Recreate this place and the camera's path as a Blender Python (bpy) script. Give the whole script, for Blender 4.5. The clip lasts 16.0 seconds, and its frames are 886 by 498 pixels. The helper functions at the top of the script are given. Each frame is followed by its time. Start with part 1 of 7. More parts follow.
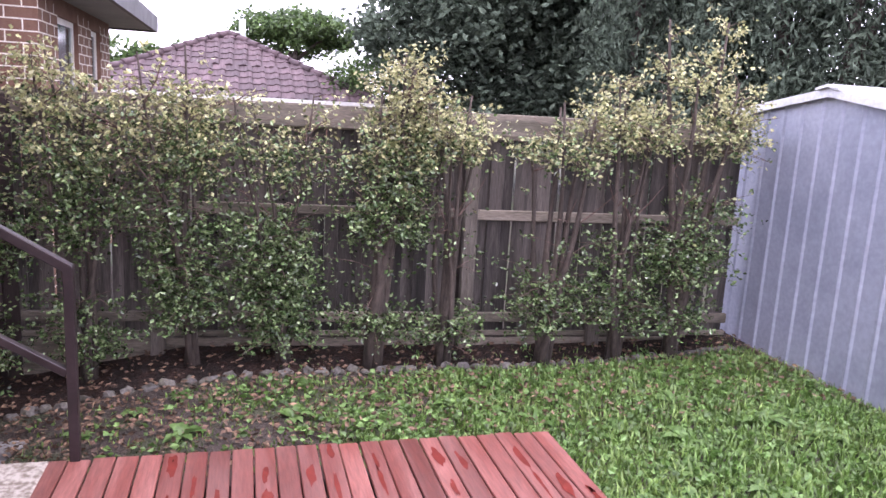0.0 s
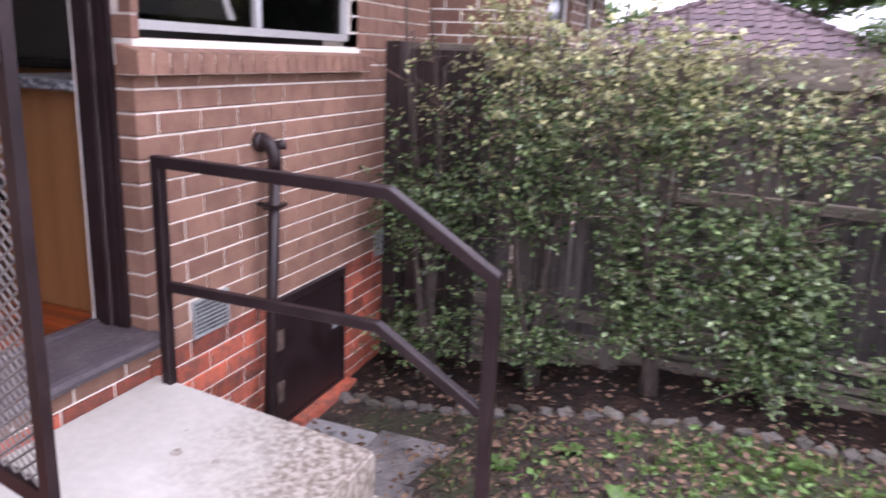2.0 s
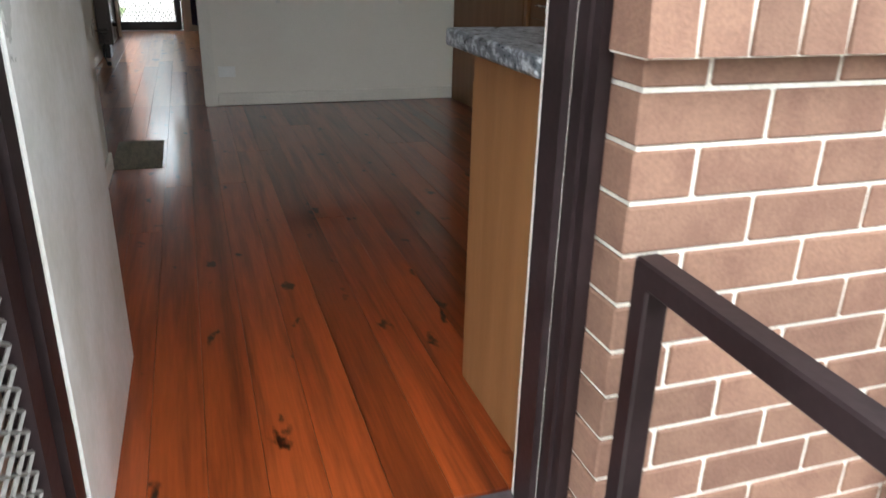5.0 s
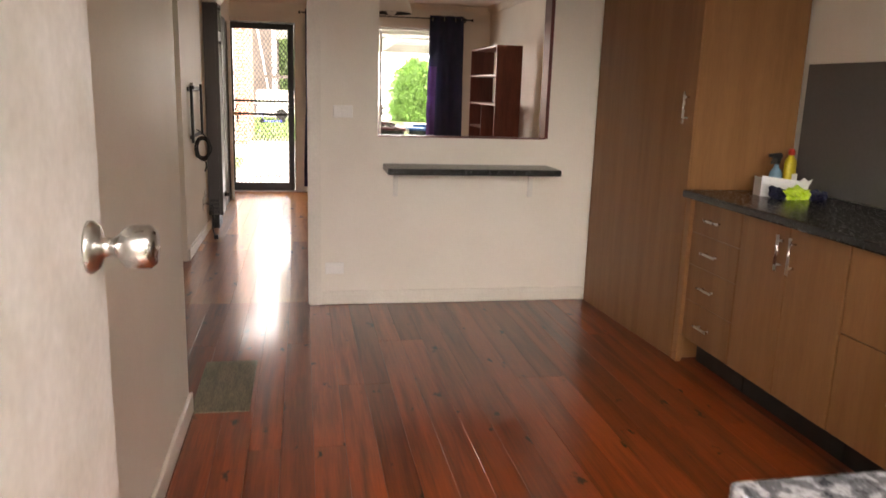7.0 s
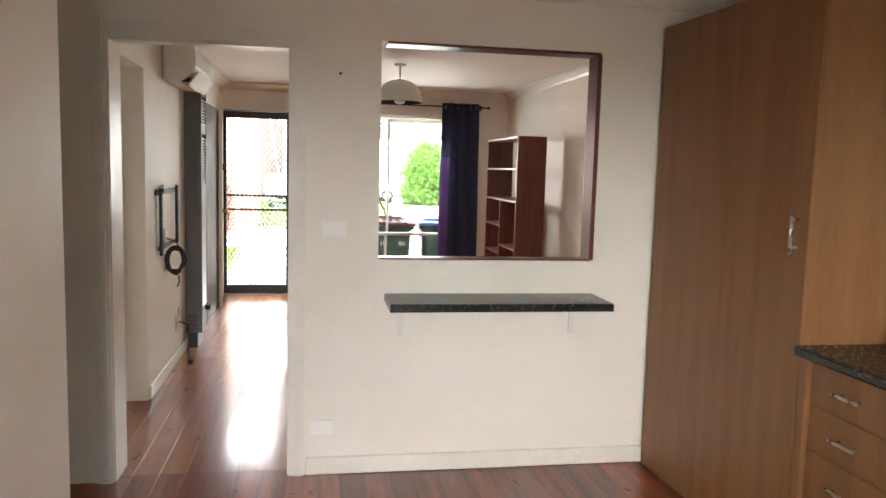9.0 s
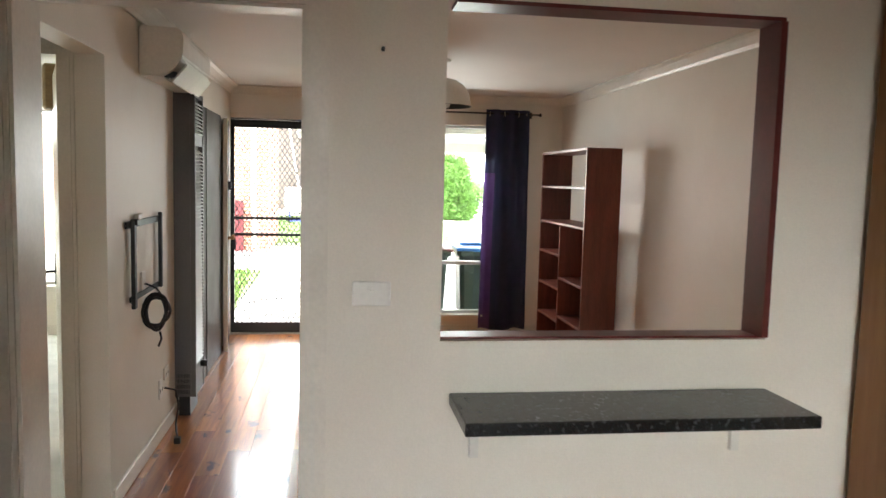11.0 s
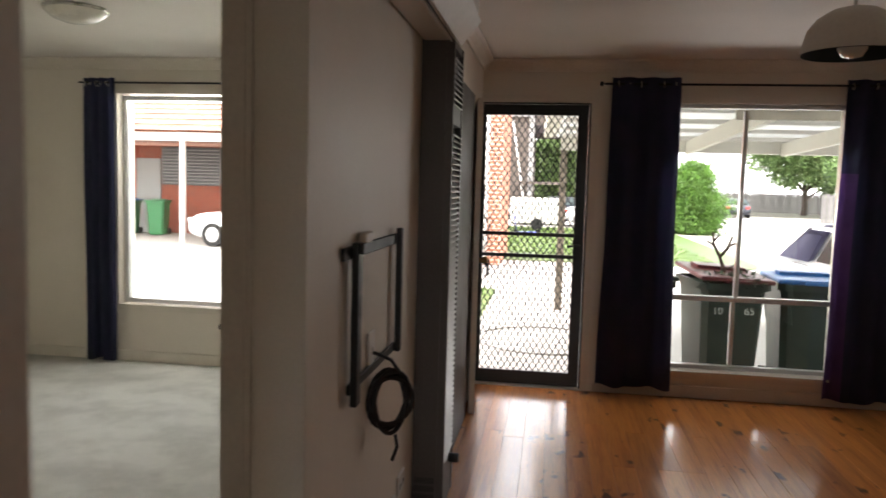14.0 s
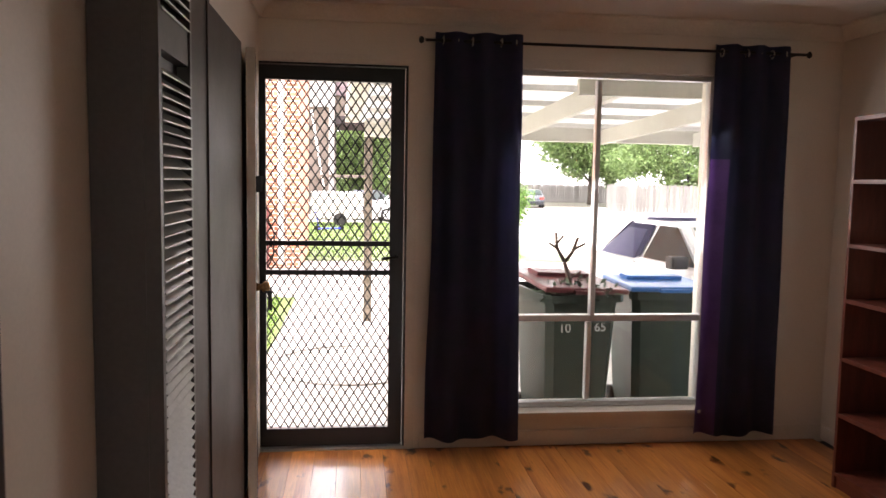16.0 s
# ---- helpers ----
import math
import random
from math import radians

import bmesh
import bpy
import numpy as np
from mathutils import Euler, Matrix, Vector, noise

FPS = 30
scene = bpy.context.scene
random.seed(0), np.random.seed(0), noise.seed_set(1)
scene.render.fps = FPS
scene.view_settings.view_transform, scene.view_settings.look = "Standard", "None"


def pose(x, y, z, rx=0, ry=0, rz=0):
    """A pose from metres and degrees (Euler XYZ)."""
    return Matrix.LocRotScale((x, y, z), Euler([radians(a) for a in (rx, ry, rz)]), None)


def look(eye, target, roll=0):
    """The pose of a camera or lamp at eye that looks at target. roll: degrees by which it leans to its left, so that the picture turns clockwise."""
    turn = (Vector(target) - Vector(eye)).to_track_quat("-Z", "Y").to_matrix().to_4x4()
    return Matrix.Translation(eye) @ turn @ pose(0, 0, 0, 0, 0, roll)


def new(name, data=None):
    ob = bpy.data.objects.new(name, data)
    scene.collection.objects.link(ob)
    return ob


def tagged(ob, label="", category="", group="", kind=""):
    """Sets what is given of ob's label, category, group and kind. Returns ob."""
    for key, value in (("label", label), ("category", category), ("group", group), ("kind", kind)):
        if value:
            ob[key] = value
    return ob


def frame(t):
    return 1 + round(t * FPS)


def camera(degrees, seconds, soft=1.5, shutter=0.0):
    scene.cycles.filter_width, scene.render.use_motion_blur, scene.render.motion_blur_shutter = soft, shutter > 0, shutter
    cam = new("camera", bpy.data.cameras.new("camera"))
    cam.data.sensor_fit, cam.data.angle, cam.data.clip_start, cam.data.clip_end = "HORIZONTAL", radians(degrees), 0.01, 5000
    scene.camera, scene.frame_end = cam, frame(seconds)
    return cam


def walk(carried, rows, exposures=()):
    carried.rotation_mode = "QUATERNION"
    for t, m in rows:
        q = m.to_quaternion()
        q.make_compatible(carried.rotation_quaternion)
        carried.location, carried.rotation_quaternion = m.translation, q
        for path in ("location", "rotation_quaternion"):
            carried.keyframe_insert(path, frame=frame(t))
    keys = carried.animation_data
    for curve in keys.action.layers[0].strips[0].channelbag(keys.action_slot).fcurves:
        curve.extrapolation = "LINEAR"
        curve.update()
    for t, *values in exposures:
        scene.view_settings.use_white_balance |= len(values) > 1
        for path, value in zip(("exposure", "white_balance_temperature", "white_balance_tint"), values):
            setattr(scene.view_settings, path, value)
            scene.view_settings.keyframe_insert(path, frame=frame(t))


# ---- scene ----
cam = camera(61.4, 16.0, shutter=0.3)
PATH = [
    (0, (-3.34, -2.076, 1.137), (-1.444, -2.591, 0.764), 3.2),
    (0.5, (-3.111, -2.039, 1.123), (-1.215, -2.55, 0.743), 3.3),
    (1, (-2.779, -1.985, 1.09), (-0.845, -2.287, 0.684), 3.2),
    (1.5, (-2.403, -1.961, 1.083), (-0.452, -1.89, 0.649), 3.0),
    (2, (-2.115, -1.988, 1.054), (-0.305, -1.305, 0.545), 2.5),
    (2.5, (-1.791, -1.959, 1.021), (-0.223, -0.908, 0.362), 2.5),
    (3, (-1.409, -1.904, 1.0), (-0.058, -0.647, 0.228), 2.2),
    (3.5, (-1.107, -1.736, 0.985), (-0.05, -0.226, 0.21), 1.7),
    (4, (-0.857, -1.441, 1.03), (0.002, 0.186, 0.246), 1.9),
    (4.5, (-0.651, -1.186, 1.027), (0.062, 0.515, 0.253), 1.7),
    (6.8, (-0.568, -0.103, 1.35), (-0.197, 1.803, 0.875), 1.7),
    (7, (-0.567, -0.035, 1.358), (-0.201, 1.886, 0.939), 1.8),
    (7.5, (-0.545, 0.258, 1.413), (-0.185, 2.2, 1.101), 1.7),
    (8, (-0.488, 0.466, 1.511), (-0.128, 2.417, 1.259), 1.6),
    (8.5, (-0.423, 0.712, 1.523), (-0.06, 2.664, 1.287), 1.6),
    (9, (-0.415, 1.004, 1.506), (-0.078, 2.964, 1.292), 1.6),
    (11.5, (-0.462, 2.672, 1.559), (-0.216, 4.649, 1.38), 1.4),
    (12, (-0.571, 2.996, 1.519), (-0.497, 4.987, 1.344), 1.5),
    (12.5, (-0.705, 3.3, 1.527), (-0.929, 5.28, 1.355), 1.7),
    (13, (-0.783, 3.625, 1.515), (-1.191, 5.576, 1.346), 1.5),
    (13.5, (-0.868, 3.915, 1.49), (-1.3, 5.861, 1.324), 1.4),
    (14, (-0.912, 4.237, 1.483), (-1.197, 6.209, 1.313), 1.6),
    (14.5, (-0.888, 4.586, 1.49), (-0.923, 6.578, 1.317), 1.3),
    (15, (-0.927, 4.952, 1.488), (-0.764, 6.938, 1.315), 1.2),
    (15.5, (-0.932, 5.324, 1.478), (-0.684, 7.301, 1.304), 1.2),
    (16, (-0.942, 5.693, 1.479), (-0.706, 7.671, 1.303), 1.0),
]
EXPOSURES = [(0, 1.9, 6000, 33), (1.5, 1.9, 5900, 38), (2.2, 1.8, 6000, 28), (3, 1.85, 6150, 18), (4, 2.3, 6000, 6), (4.5, 2.35, 6000, 2), (6.8, 3.8, 7500, 17), (7.5, 4.0, 7700, 17), (8, 4.15, 7000, 11), (9, 4.45, 6600, 9),
             (11.5, 4.05, 6500, 5), (12.5, 3.9, 6600, 6), (13, 3.3, 6600, 7), (13.5, 2.8, 6700, 9), (14.5, 2.72, 7000, 18), (15.5, 3.2, 7100, 21), (16, 3.12, 7100, 21)]
walk(cam, [(t, look(eye, aim, roll)) for t, eye, aim, roll in PATH], EXPOSURES)

# ---- daylight: a bright overcast sky ----
world = bpy.data.worlds.new("overcast")
scene.world = world
world.use_nodes = True
wn = world.node_tree.nodes
wl = world.node_tree.links
sky = wn.new("ShaderNodeTexSky")
sky.sky_type, sky.sun_disc = "NISHITA", False
sky.sun_elevation, sky.sun_rotation, sky.dust_density, sky.air_density = radians(55), radians(200), 6.0, 1.0
soften = wn.new("ShaderNodeMixRGB")
soften.inputs[0].default_value = 0.75
soften.inputs[2].default_value = (13.0, 13.3, 13.8, 1)
wl.new(sky.outputs[0], soften.inputs[1])
wl.new(soften.outputs[0], wn["Background"].inputs[0])
wn["Background"].inputs[1].default_value = 0.1
sun_data = bpy.data.lights.new("sun", "SUN")
sun_data.energy, sun_data.angle, sun_data.color = 0.8, radians(25), (1.0, 0.96, 0.9)
sun = new("sun", sun_data)
sun.matrix_world = look((0, 0, 30), (8, -8, 0))
# sky light entering by the living room window
sky_data = bpy.data.lights.new("window_light", "AREA")
sky_data.shape, sky_data.size, sky_data.size_y, sky_data.energy, sky_data.color = "RECTANGLE", 1.1, 1.0, 1.8, (0.97, 0.99, 1.0)
sky_light = new("window_light", sky_data)
sky_light.matrix_world = look((0.5, 9.79, 1.55), (0.6, 7.2, 0.0))
# sky light entering by the kitchen window
kitchen_data = bpy.data.lights.new("window_light", "AREA")
kitchen_data.shape, kitchen_data.size, kitchen_data.size_y, kitchen_data.energy, kitchen_data.color = "RECTANGLE", 1.5, 0.8, 0.35, (1.0, 0.97, 0.92)
kitchen_light = new("window_light", kitchen_data)
kitchen_light.matrix_world = look((0.86, 0.13, 1.55), (0.4, 4.0, 1.3))
# sky light falling in under the head of the bedroom window
bed_data = bpy.data.lights.new("window_light", "AREA")
bed_data.shape, bed_data.size, bed_data.size_y, bed_data.energy, bed_data.color = "RECTANGLE", 1.7, 0.2, 6.5, (0.97, 1.0, 0.96)
bed_light = new("window_light", bed_data)
bed_light.matrix_world = look((-3.4, 9.87, 2.09), (-3.4, 8.6, 0.7))


# ---- materials ----
def mat(name, color, rough=0.6, metal=0.0, vary=0.25, scale=5.0, grain=70.0, bump=0.15, stretch=(1, 1, 1),
        color2=None, mix=(0.42, 0.62), rnd=0.0, coat=0.0, rvary=0.12, spec=0.5, local=False, depth=0.004, trans=0.0, island=0.0):
    """A surface with broad stains, fine grain, relief and, with rnd, a tone of its own for each piece."""
    m = bpy.data.materials.new(name)
    m.use_nodes = True
    n, l = m.node_tree.nodes, m.node_tree.links
    b = n["Principled BSDF"]
    geo = n.new("ShaderNodeTexCoord") if local else n.new("ShaderNodeNewGeometry")
    mp = n.new("ShaderNodeMapping")
    mp.inputs["Scale"].default_value = stretch
    l.new(geo.outputs["Object" if local else "Position"], mp.inputs[0])
    info = n.new("ShaderNodeObjectInfo")
    if rnd:
        off = n.new("ShaderNodeVectorMath")
        off.operation = "SCALE"
        off.inputs[0].default_value = (37, 23, 51)
        l.new(info.outputs["Random"], off.inputs["Scale"])
        l.new(off.outputs[0], mp.inputs["Location"])
    big = n.new("ShaderNodeTexNoise")
    big.inputs["Scale"].default_value, big.inputs["Detail"].default_value, big.inputs["Roughness"].default_value = scale, 6, 0.6
    fine = n.new("ShaderNodeTexNoise")
    fine.inputs["Scale"].default_value, fine.inputs["Detail"].default_value = grain, 4
    for t in (big, fine):
        l.new(mp.outputs[0], t.inputs["Vector"])
    ramp = n.new("ShaderNodeMapRange")
    ramp.inputs[1].default_value, ramp.inputs[2].default_value = mix
    l.new(big.outputs[0], ramp.inputs[0])
    cm = n.new("ShaderNodeMixRGB")
    c2 = color2 or tuple(c * (1 - vary) for c in color)
    cm.inputs[1].default_value, cm.inputs[2].default_value = (*color, 1), (*c2, 1)
    l.new(ramp.outputs[0], cm.inputs[0])
    val = n.new("ShaderNodeMapRange")
    val.inputs[3].default_value, val.inputs[4].default_value = 1 - vary, 1 + vary
    val.inputs[1].default_value, val.inputs[2].default_value = 0.3, 0.7
    l.new(fine.outputs[0], val.inputs[0])
    last = val.outputs[0]
    if rnd:
        r = n.new("ShaderNodeMapRange")
        r.inputs[3].default_value, r.inputs[4].default_value = 1 - rnd, 1 + rnd
        l.new(info.outputs["Random"], r.inputs[0])
        mu = n.new("ShaderNodeMath")
        mu.operation = "MULTIPLY"
        l.new(last, mu.inputs[0]), l.new(r.outputs[0], mu.inputs[1])
        last = mu.outputs[0]
    if island:
        gi = n.new("ShaderNodeNewGeometry")
        r = n.new("ShaderNodeMapRange")
        r.inputs[3].default_value, r.inputs[4].default_value = 1 - island, 1 + island
        l.new(gi.outputs["Random Per Island"], r.inputs[0])
        mu = n.new("ShaderNodeMath")
        mu.operation = "MULTIPLY"
        l.new(last, mu.inputs[0]), l.new(r.outputs[0], mu.inputs[1])
        last = mu.outputs[0]
    hs = n.new("ShaderNodeHueSaturation")
    l.new(cm.outputs[0], hs.inputs["Color"]), l.new(last, hs.inputs["Value"])
    l.new(hs.outputs[0], b.inputs["Base Color"])
    rr = n.new("ShaderNodeMapRange")
    rr.inputs[3].default_value, rr.inputs[4].default_value = max(0.02, rough - rvary), min(1, rough + rvary)
    l.new(big.outputs[0], rr.inputs[0]), l.new(rr.outputs[0], b.inputs["Roughness"])
    b.inputs["Metallic"].default_value = metal
    b.inputs["Specular IOR Level"].default_value = spec
    b.inputs["Coat Weight"].default_value = coat
    b.inputs["Coat Roughness"].default_value = 0.12
    if bump:
        bp = n.new("ShaderNodeBump")
        bp.inputs["Strength"].default_value, bp.inputs["Distance"].default_value = bump, depth
        ad = n.new("ShaderNodeMath")
        ad.operation = "ADD"
        l.new(big.outputs[0], ad.inputs[0]), l.new(fine.outputs[0], ad.inputs[1])
        l.new(ad.outputs[0], bp.inputs["Height"]), l.new(bp.outputs[0], b.inputs["Normal"])
    if trans:
        tr = n.new("ShaderNodeBsdfTranslucent")
        mx = n.new("ShaderNodeMixShader")
        mx.inputs[0].default_value = trans
        l.new(hs.outputs[0], tr.inputs[0])
        l.new(b.outputs[0], mx.inputs[1]), l.new(tr.outputs[0], mx.inputs[2])
        l.new(mx.outputs[0], n["Material Output"].inputs[0])
    return m


def knotty(name, color, dark, rough, stretch, knots=2.2, rnd=0.2, coat=0.0, depth=0.002, knot_size=0.09, spec=0.5):
    """Boards with grain along one way and dark knots."""
    m = mat(name, color, rough, vary=0.14, scale=3.0, grain=22, bump=0.12, stretch=stretch, color2=dark, rnd=rnd, coat=coat, depth=depth, mix=(0.45, 0.75), rvary=0.03, spec=spec)
    n, l = m.node_tree.nodes, m.node_tree.links
    b = n["Principled BSDF"]
    src = b.inputs["Base Color"].links[0].from_socket
    geo = n.new("ShaderNodeNewGeometry")
    mp = n.new("ShaderNodeMapping")
    mp.inputs["Scale"].default_value = (1.0, 0.55, 1.0) if stretch[1] < stretch[0] else (0.55, 1, 1)
    info = n.new("ShaderNodeObjectInfo")
    off = n.new("ShaderNodeVectorMath")
    off.operation = "SCALE"
    off.inputs[0].default_value = (0, 0, 40)
    l.new(info.outputs["Random"], off.inputs["Scale"]), l.new(off.outputs[0], mp.inputs["Location"])
    l.new(geo.outputs["Position"], mp.inputs[0])
    # ragged outlines for the knots
    rag, shift, add = n.new("ShaderNodeTexNoise"), n.new("ShaderNodeVectorMath"), n.new("ShaderNodeVectorMath")
    rag.inputs["Scale"].default_value, rag.inputs["Detail"].default_value = 16, 4
    l.new(mp.outputs[0], rag.inputs["Vector"])
    shift.operation = "SCALE"
    shift.inputs["Scale"].default_value = 0.13
    l.new(rag.outputs["Color"], shift.inputs[0])
    l.new(mp.outputs[0], add.inputs[0]), l.new(shift.outputs[0], add.inputs[1])
    vo = n.new("ShaderNodeTexVoronoi")
    vo.inputs["Scale"].default_value = knots
    l.new(add.outputs[0], vo.inputs["Vector"])
    kr = n.new("ShaderNodeMapRange")
    kr.inputs[1].default_value, kr.inputs[2].default_value, kr.inputs[3].default_value, kr.inputs[4].default_value = knot_size * 0.5, knot_size, 1, 0
    l.new(vo.outputs["Distance"], kr.inputs[0])
    km = n.new("ShaderNodeMixRGB")
    km.inputs[2].default_value = (dark[0] * 0.26, dark[1] * 0.22, dark[2] * 0.2, 1)
    l.new(kr.outputs[0], km.inputs[0]), l.new(src, km.inputs[1]), l.new(km.outputs[0], b.inputs["Base Color"])
    return m


def glass_material(name, tint=(0.96, 0.98, 0.97)):
    m = bpy.data.materials.new(name)
    m.use_nodes = True
    n, l = m.node_tree.nodes, m.node_tree.links
    clear, gloss, mx = n.new("ShaderNodeBsdfTransparent"), n.new("ShaderNodeBsdfGlossy"), n.new("ShaderNodeMixShader")
    fr = n.new("ShaderNodeFresnel")
    clear.inputs[0].default_value, gloss.inputs["Roughness"].default_value = (*tint, 1), 0.02
    l.new(fr.outputs[0], mx.inputs[0]), l.new(clear.outputs[0], mx.inputs[1]), l.new(gloss.outputs[0], mx.inputs[2])
    l.new(mx.outputs[0], n["Material Output"].inputs[0])
    return m


M = {}
M["brick"] = mat("brown_brick", (0.225, 0.125, 0.085), 0.8, vary=0.13, scale=9, grain=160, bump=0.4, rnd=0.16, color2=(0.185, 0.098, 0.068))
M["redbrick"] = mat("red_brick", (0.35, 0.085, 0.045), 0.8, vary=0.3, scale=14, grain=150, bump=0.6, rnd=0.5, color2=(0.18, 0.065, 0.045))
M["mortar"] = mat("lime_mortar", (0.8, 0.75, 0.66), 0.95, vary=0.16, scale=12, grain=200, bump=0.7)
M["brownpaint"] = mat("brown_gloss_paint", (0.012, 0.0062, 0.0068), 0.45, vary=0.2, scale=6, grain=60, bump=0.12, color2=(0.021, 0.012, 0.013), spec=0.4)
M["sill"] = mat("worn_sill_paint", (0.06, 0.05, 0.056), 0.55, vary=0.25, scale=7, grain=60, bump=0.35, color2=(0.1, 0.086, 0.09), mix=(0.5, 0.7))
M["concrete"] = mat("pale_concrete", (0.46, 0.45, 0.42), 0.85, vary=0.28, scale=1.9, grain=85, bump=0.8, color2=(0.16, 0.135, 0.1), mix=(0.47, 0.66))
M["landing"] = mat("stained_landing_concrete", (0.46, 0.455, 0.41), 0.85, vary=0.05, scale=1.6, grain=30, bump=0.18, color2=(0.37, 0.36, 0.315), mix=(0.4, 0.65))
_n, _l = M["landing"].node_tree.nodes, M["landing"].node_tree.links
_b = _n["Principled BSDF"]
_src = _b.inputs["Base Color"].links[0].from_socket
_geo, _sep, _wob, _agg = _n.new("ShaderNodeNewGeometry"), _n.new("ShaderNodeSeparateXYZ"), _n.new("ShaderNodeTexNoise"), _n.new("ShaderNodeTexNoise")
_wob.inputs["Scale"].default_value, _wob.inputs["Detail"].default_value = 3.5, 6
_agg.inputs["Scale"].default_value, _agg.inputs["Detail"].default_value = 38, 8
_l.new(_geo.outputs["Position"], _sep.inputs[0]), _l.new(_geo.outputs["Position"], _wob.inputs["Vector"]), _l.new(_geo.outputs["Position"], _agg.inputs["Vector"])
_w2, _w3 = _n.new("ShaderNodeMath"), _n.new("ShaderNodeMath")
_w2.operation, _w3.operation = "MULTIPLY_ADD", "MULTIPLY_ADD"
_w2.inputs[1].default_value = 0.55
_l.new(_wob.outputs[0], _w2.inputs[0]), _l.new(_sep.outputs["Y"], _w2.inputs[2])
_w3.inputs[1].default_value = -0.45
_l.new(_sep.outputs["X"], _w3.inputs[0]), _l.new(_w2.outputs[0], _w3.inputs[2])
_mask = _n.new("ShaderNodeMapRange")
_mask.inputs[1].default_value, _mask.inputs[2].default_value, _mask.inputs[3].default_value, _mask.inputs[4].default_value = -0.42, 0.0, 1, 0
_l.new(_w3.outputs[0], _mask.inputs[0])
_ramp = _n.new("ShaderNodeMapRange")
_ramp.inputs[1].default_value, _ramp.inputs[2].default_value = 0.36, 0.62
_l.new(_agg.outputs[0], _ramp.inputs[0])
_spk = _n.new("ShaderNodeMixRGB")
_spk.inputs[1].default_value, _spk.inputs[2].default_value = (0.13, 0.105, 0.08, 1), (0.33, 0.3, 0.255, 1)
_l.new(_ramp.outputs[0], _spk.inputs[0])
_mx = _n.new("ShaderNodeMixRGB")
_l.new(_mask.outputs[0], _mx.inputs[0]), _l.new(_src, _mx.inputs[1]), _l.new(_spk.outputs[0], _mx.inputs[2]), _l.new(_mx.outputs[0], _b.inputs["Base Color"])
M["slab"] = mat("blue_grey_paving", (0.25, 0.255, 0.26), 0.6, vary=0.15, scale=3, grain=60, bump=0.3, color2=(0.07, 0.065, 0.06), mix=(0.52, 0.6), rnd=0.15)
M["smudge"] = mat("brown_concrete_smudge", (0.27, 0.245, 0.205), 0.85, vary=0.3, scale=20, grain=90, bump=0.2, color2=(0.36, 0.34, 0.3))
M["darkstone"] = mat("wet_paving", (0.15, 0.145, 0.14), 0.5, vary=0.3, scale=4, grain=60, bump=0.4, color2=(0.05, 0.048, 0.046), rnd=0.2)
M["stone"] = mat("edging_stone", (0.1, 0.092, 0.085), 0.9, vary=0.3, scale=9, grain=60, bump=0.8, rnd=0.3, color2=(0.09, 0.085, 0.065))
M["deck"] = mat("red_deck_paint", (0.125, 0.036, 0.028), 0.42, vary=0.24, scale=3, grain=30, bump=0.35, stretch=(0.35, 3, 1), rnd=0.3, color2=(0.18, 0.075, 0.062), mix=(0.4, 0.7), rvary=0.25)
M["wet"] = mat("wet_deck_paint", (0.14, 0.027, 0.021), 0.15, vary=0.2, scale=9, grain=30, bump=0.1)
M["fence"] = mat("weathered_paling", (0.1, 0.084, 0.075), 0.9, vary=0.3, scale=3, grain=28, bump=0.7, stretch=(5, 5, 0.5), rnd=0.6, color2=(0.045, 0.038, 0.034))
M["post"] = mat("weathered_post", (0.115, 0.097, 0.083), 0.9, vary=0.3, scale=3, grain=30, bump=0.7, stretch=(5, 5, 0.5), rnd=0.2, color2=(0.09, 0.075, 0.06))
M["rail"] = mat("weathered_rail", (0.18, 0.15, 0.12), 0.9, vary=0.3, scale=3, grain=30, bump=0.7, stretch=(5, 0.5, 5), rnd=0.2, color2=(0.1, 0.088, 0.066))
M["darktimber"] = mat("dark_stained_timber", (0.03, 0.018, 0.016), 0.8, vary=0.3, scale=4, grain=30, bump=0.5, stretch=(3, 3, 0.6), rnd=0.2)
M["bark"] = mat("bark", (0.06, 0.045, 0.036), 0.95, vary=0.35, scale=8, grain=50, bump=0.9, stretch=(1, 1, 0.4), depth=0.01)
M["twig"] = mat("twig", (0.12, 0.075, 0.06), 0.9, vary=0.3, scale=20, grain=60, bump=0.3)
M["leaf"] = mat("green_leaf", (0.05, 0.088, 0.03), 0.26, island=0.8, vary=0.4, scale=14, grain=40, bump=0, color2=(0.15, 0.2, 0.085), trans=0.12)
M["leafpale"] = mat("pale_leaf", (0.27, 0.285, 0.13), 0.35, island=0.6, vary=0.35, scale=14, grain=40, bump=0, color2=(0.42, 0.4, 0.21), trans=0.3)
M["leafdark"] = mat("dark_leaf", (0.075, 0.1, 0.072), 0.8, spec=0.2, island=0.6, vary=0.5, scale=6, grain=20, bump=0, color2=(0.11, 0.14, 0.1), trans=0.3)
M["leafmid"] = mat("tree_leaf", (0.05, 0.09, 0.028), 0.5, island=0.5, vary=0.5, scale=3, grain=14, bump=0, color2=(0.1, 0.16, 0.045), trans=0.3)
M["leafbright"] = mat("bright_conifer_leaf", (0.115, 0.24, 0.038), 0.5, island=0.5, vary=0.4, scale=3, grain=14, bump=0, trans=0.35)
M["leaffront"] = mat("pale_green_tree_leaf", (0.13, 0.21, 0.075), 0.5, island=0.5, vary=0.4, scale=3, grain=14, bump=0, color2=(0.22, 0.31, 0.12), trans=0.35)
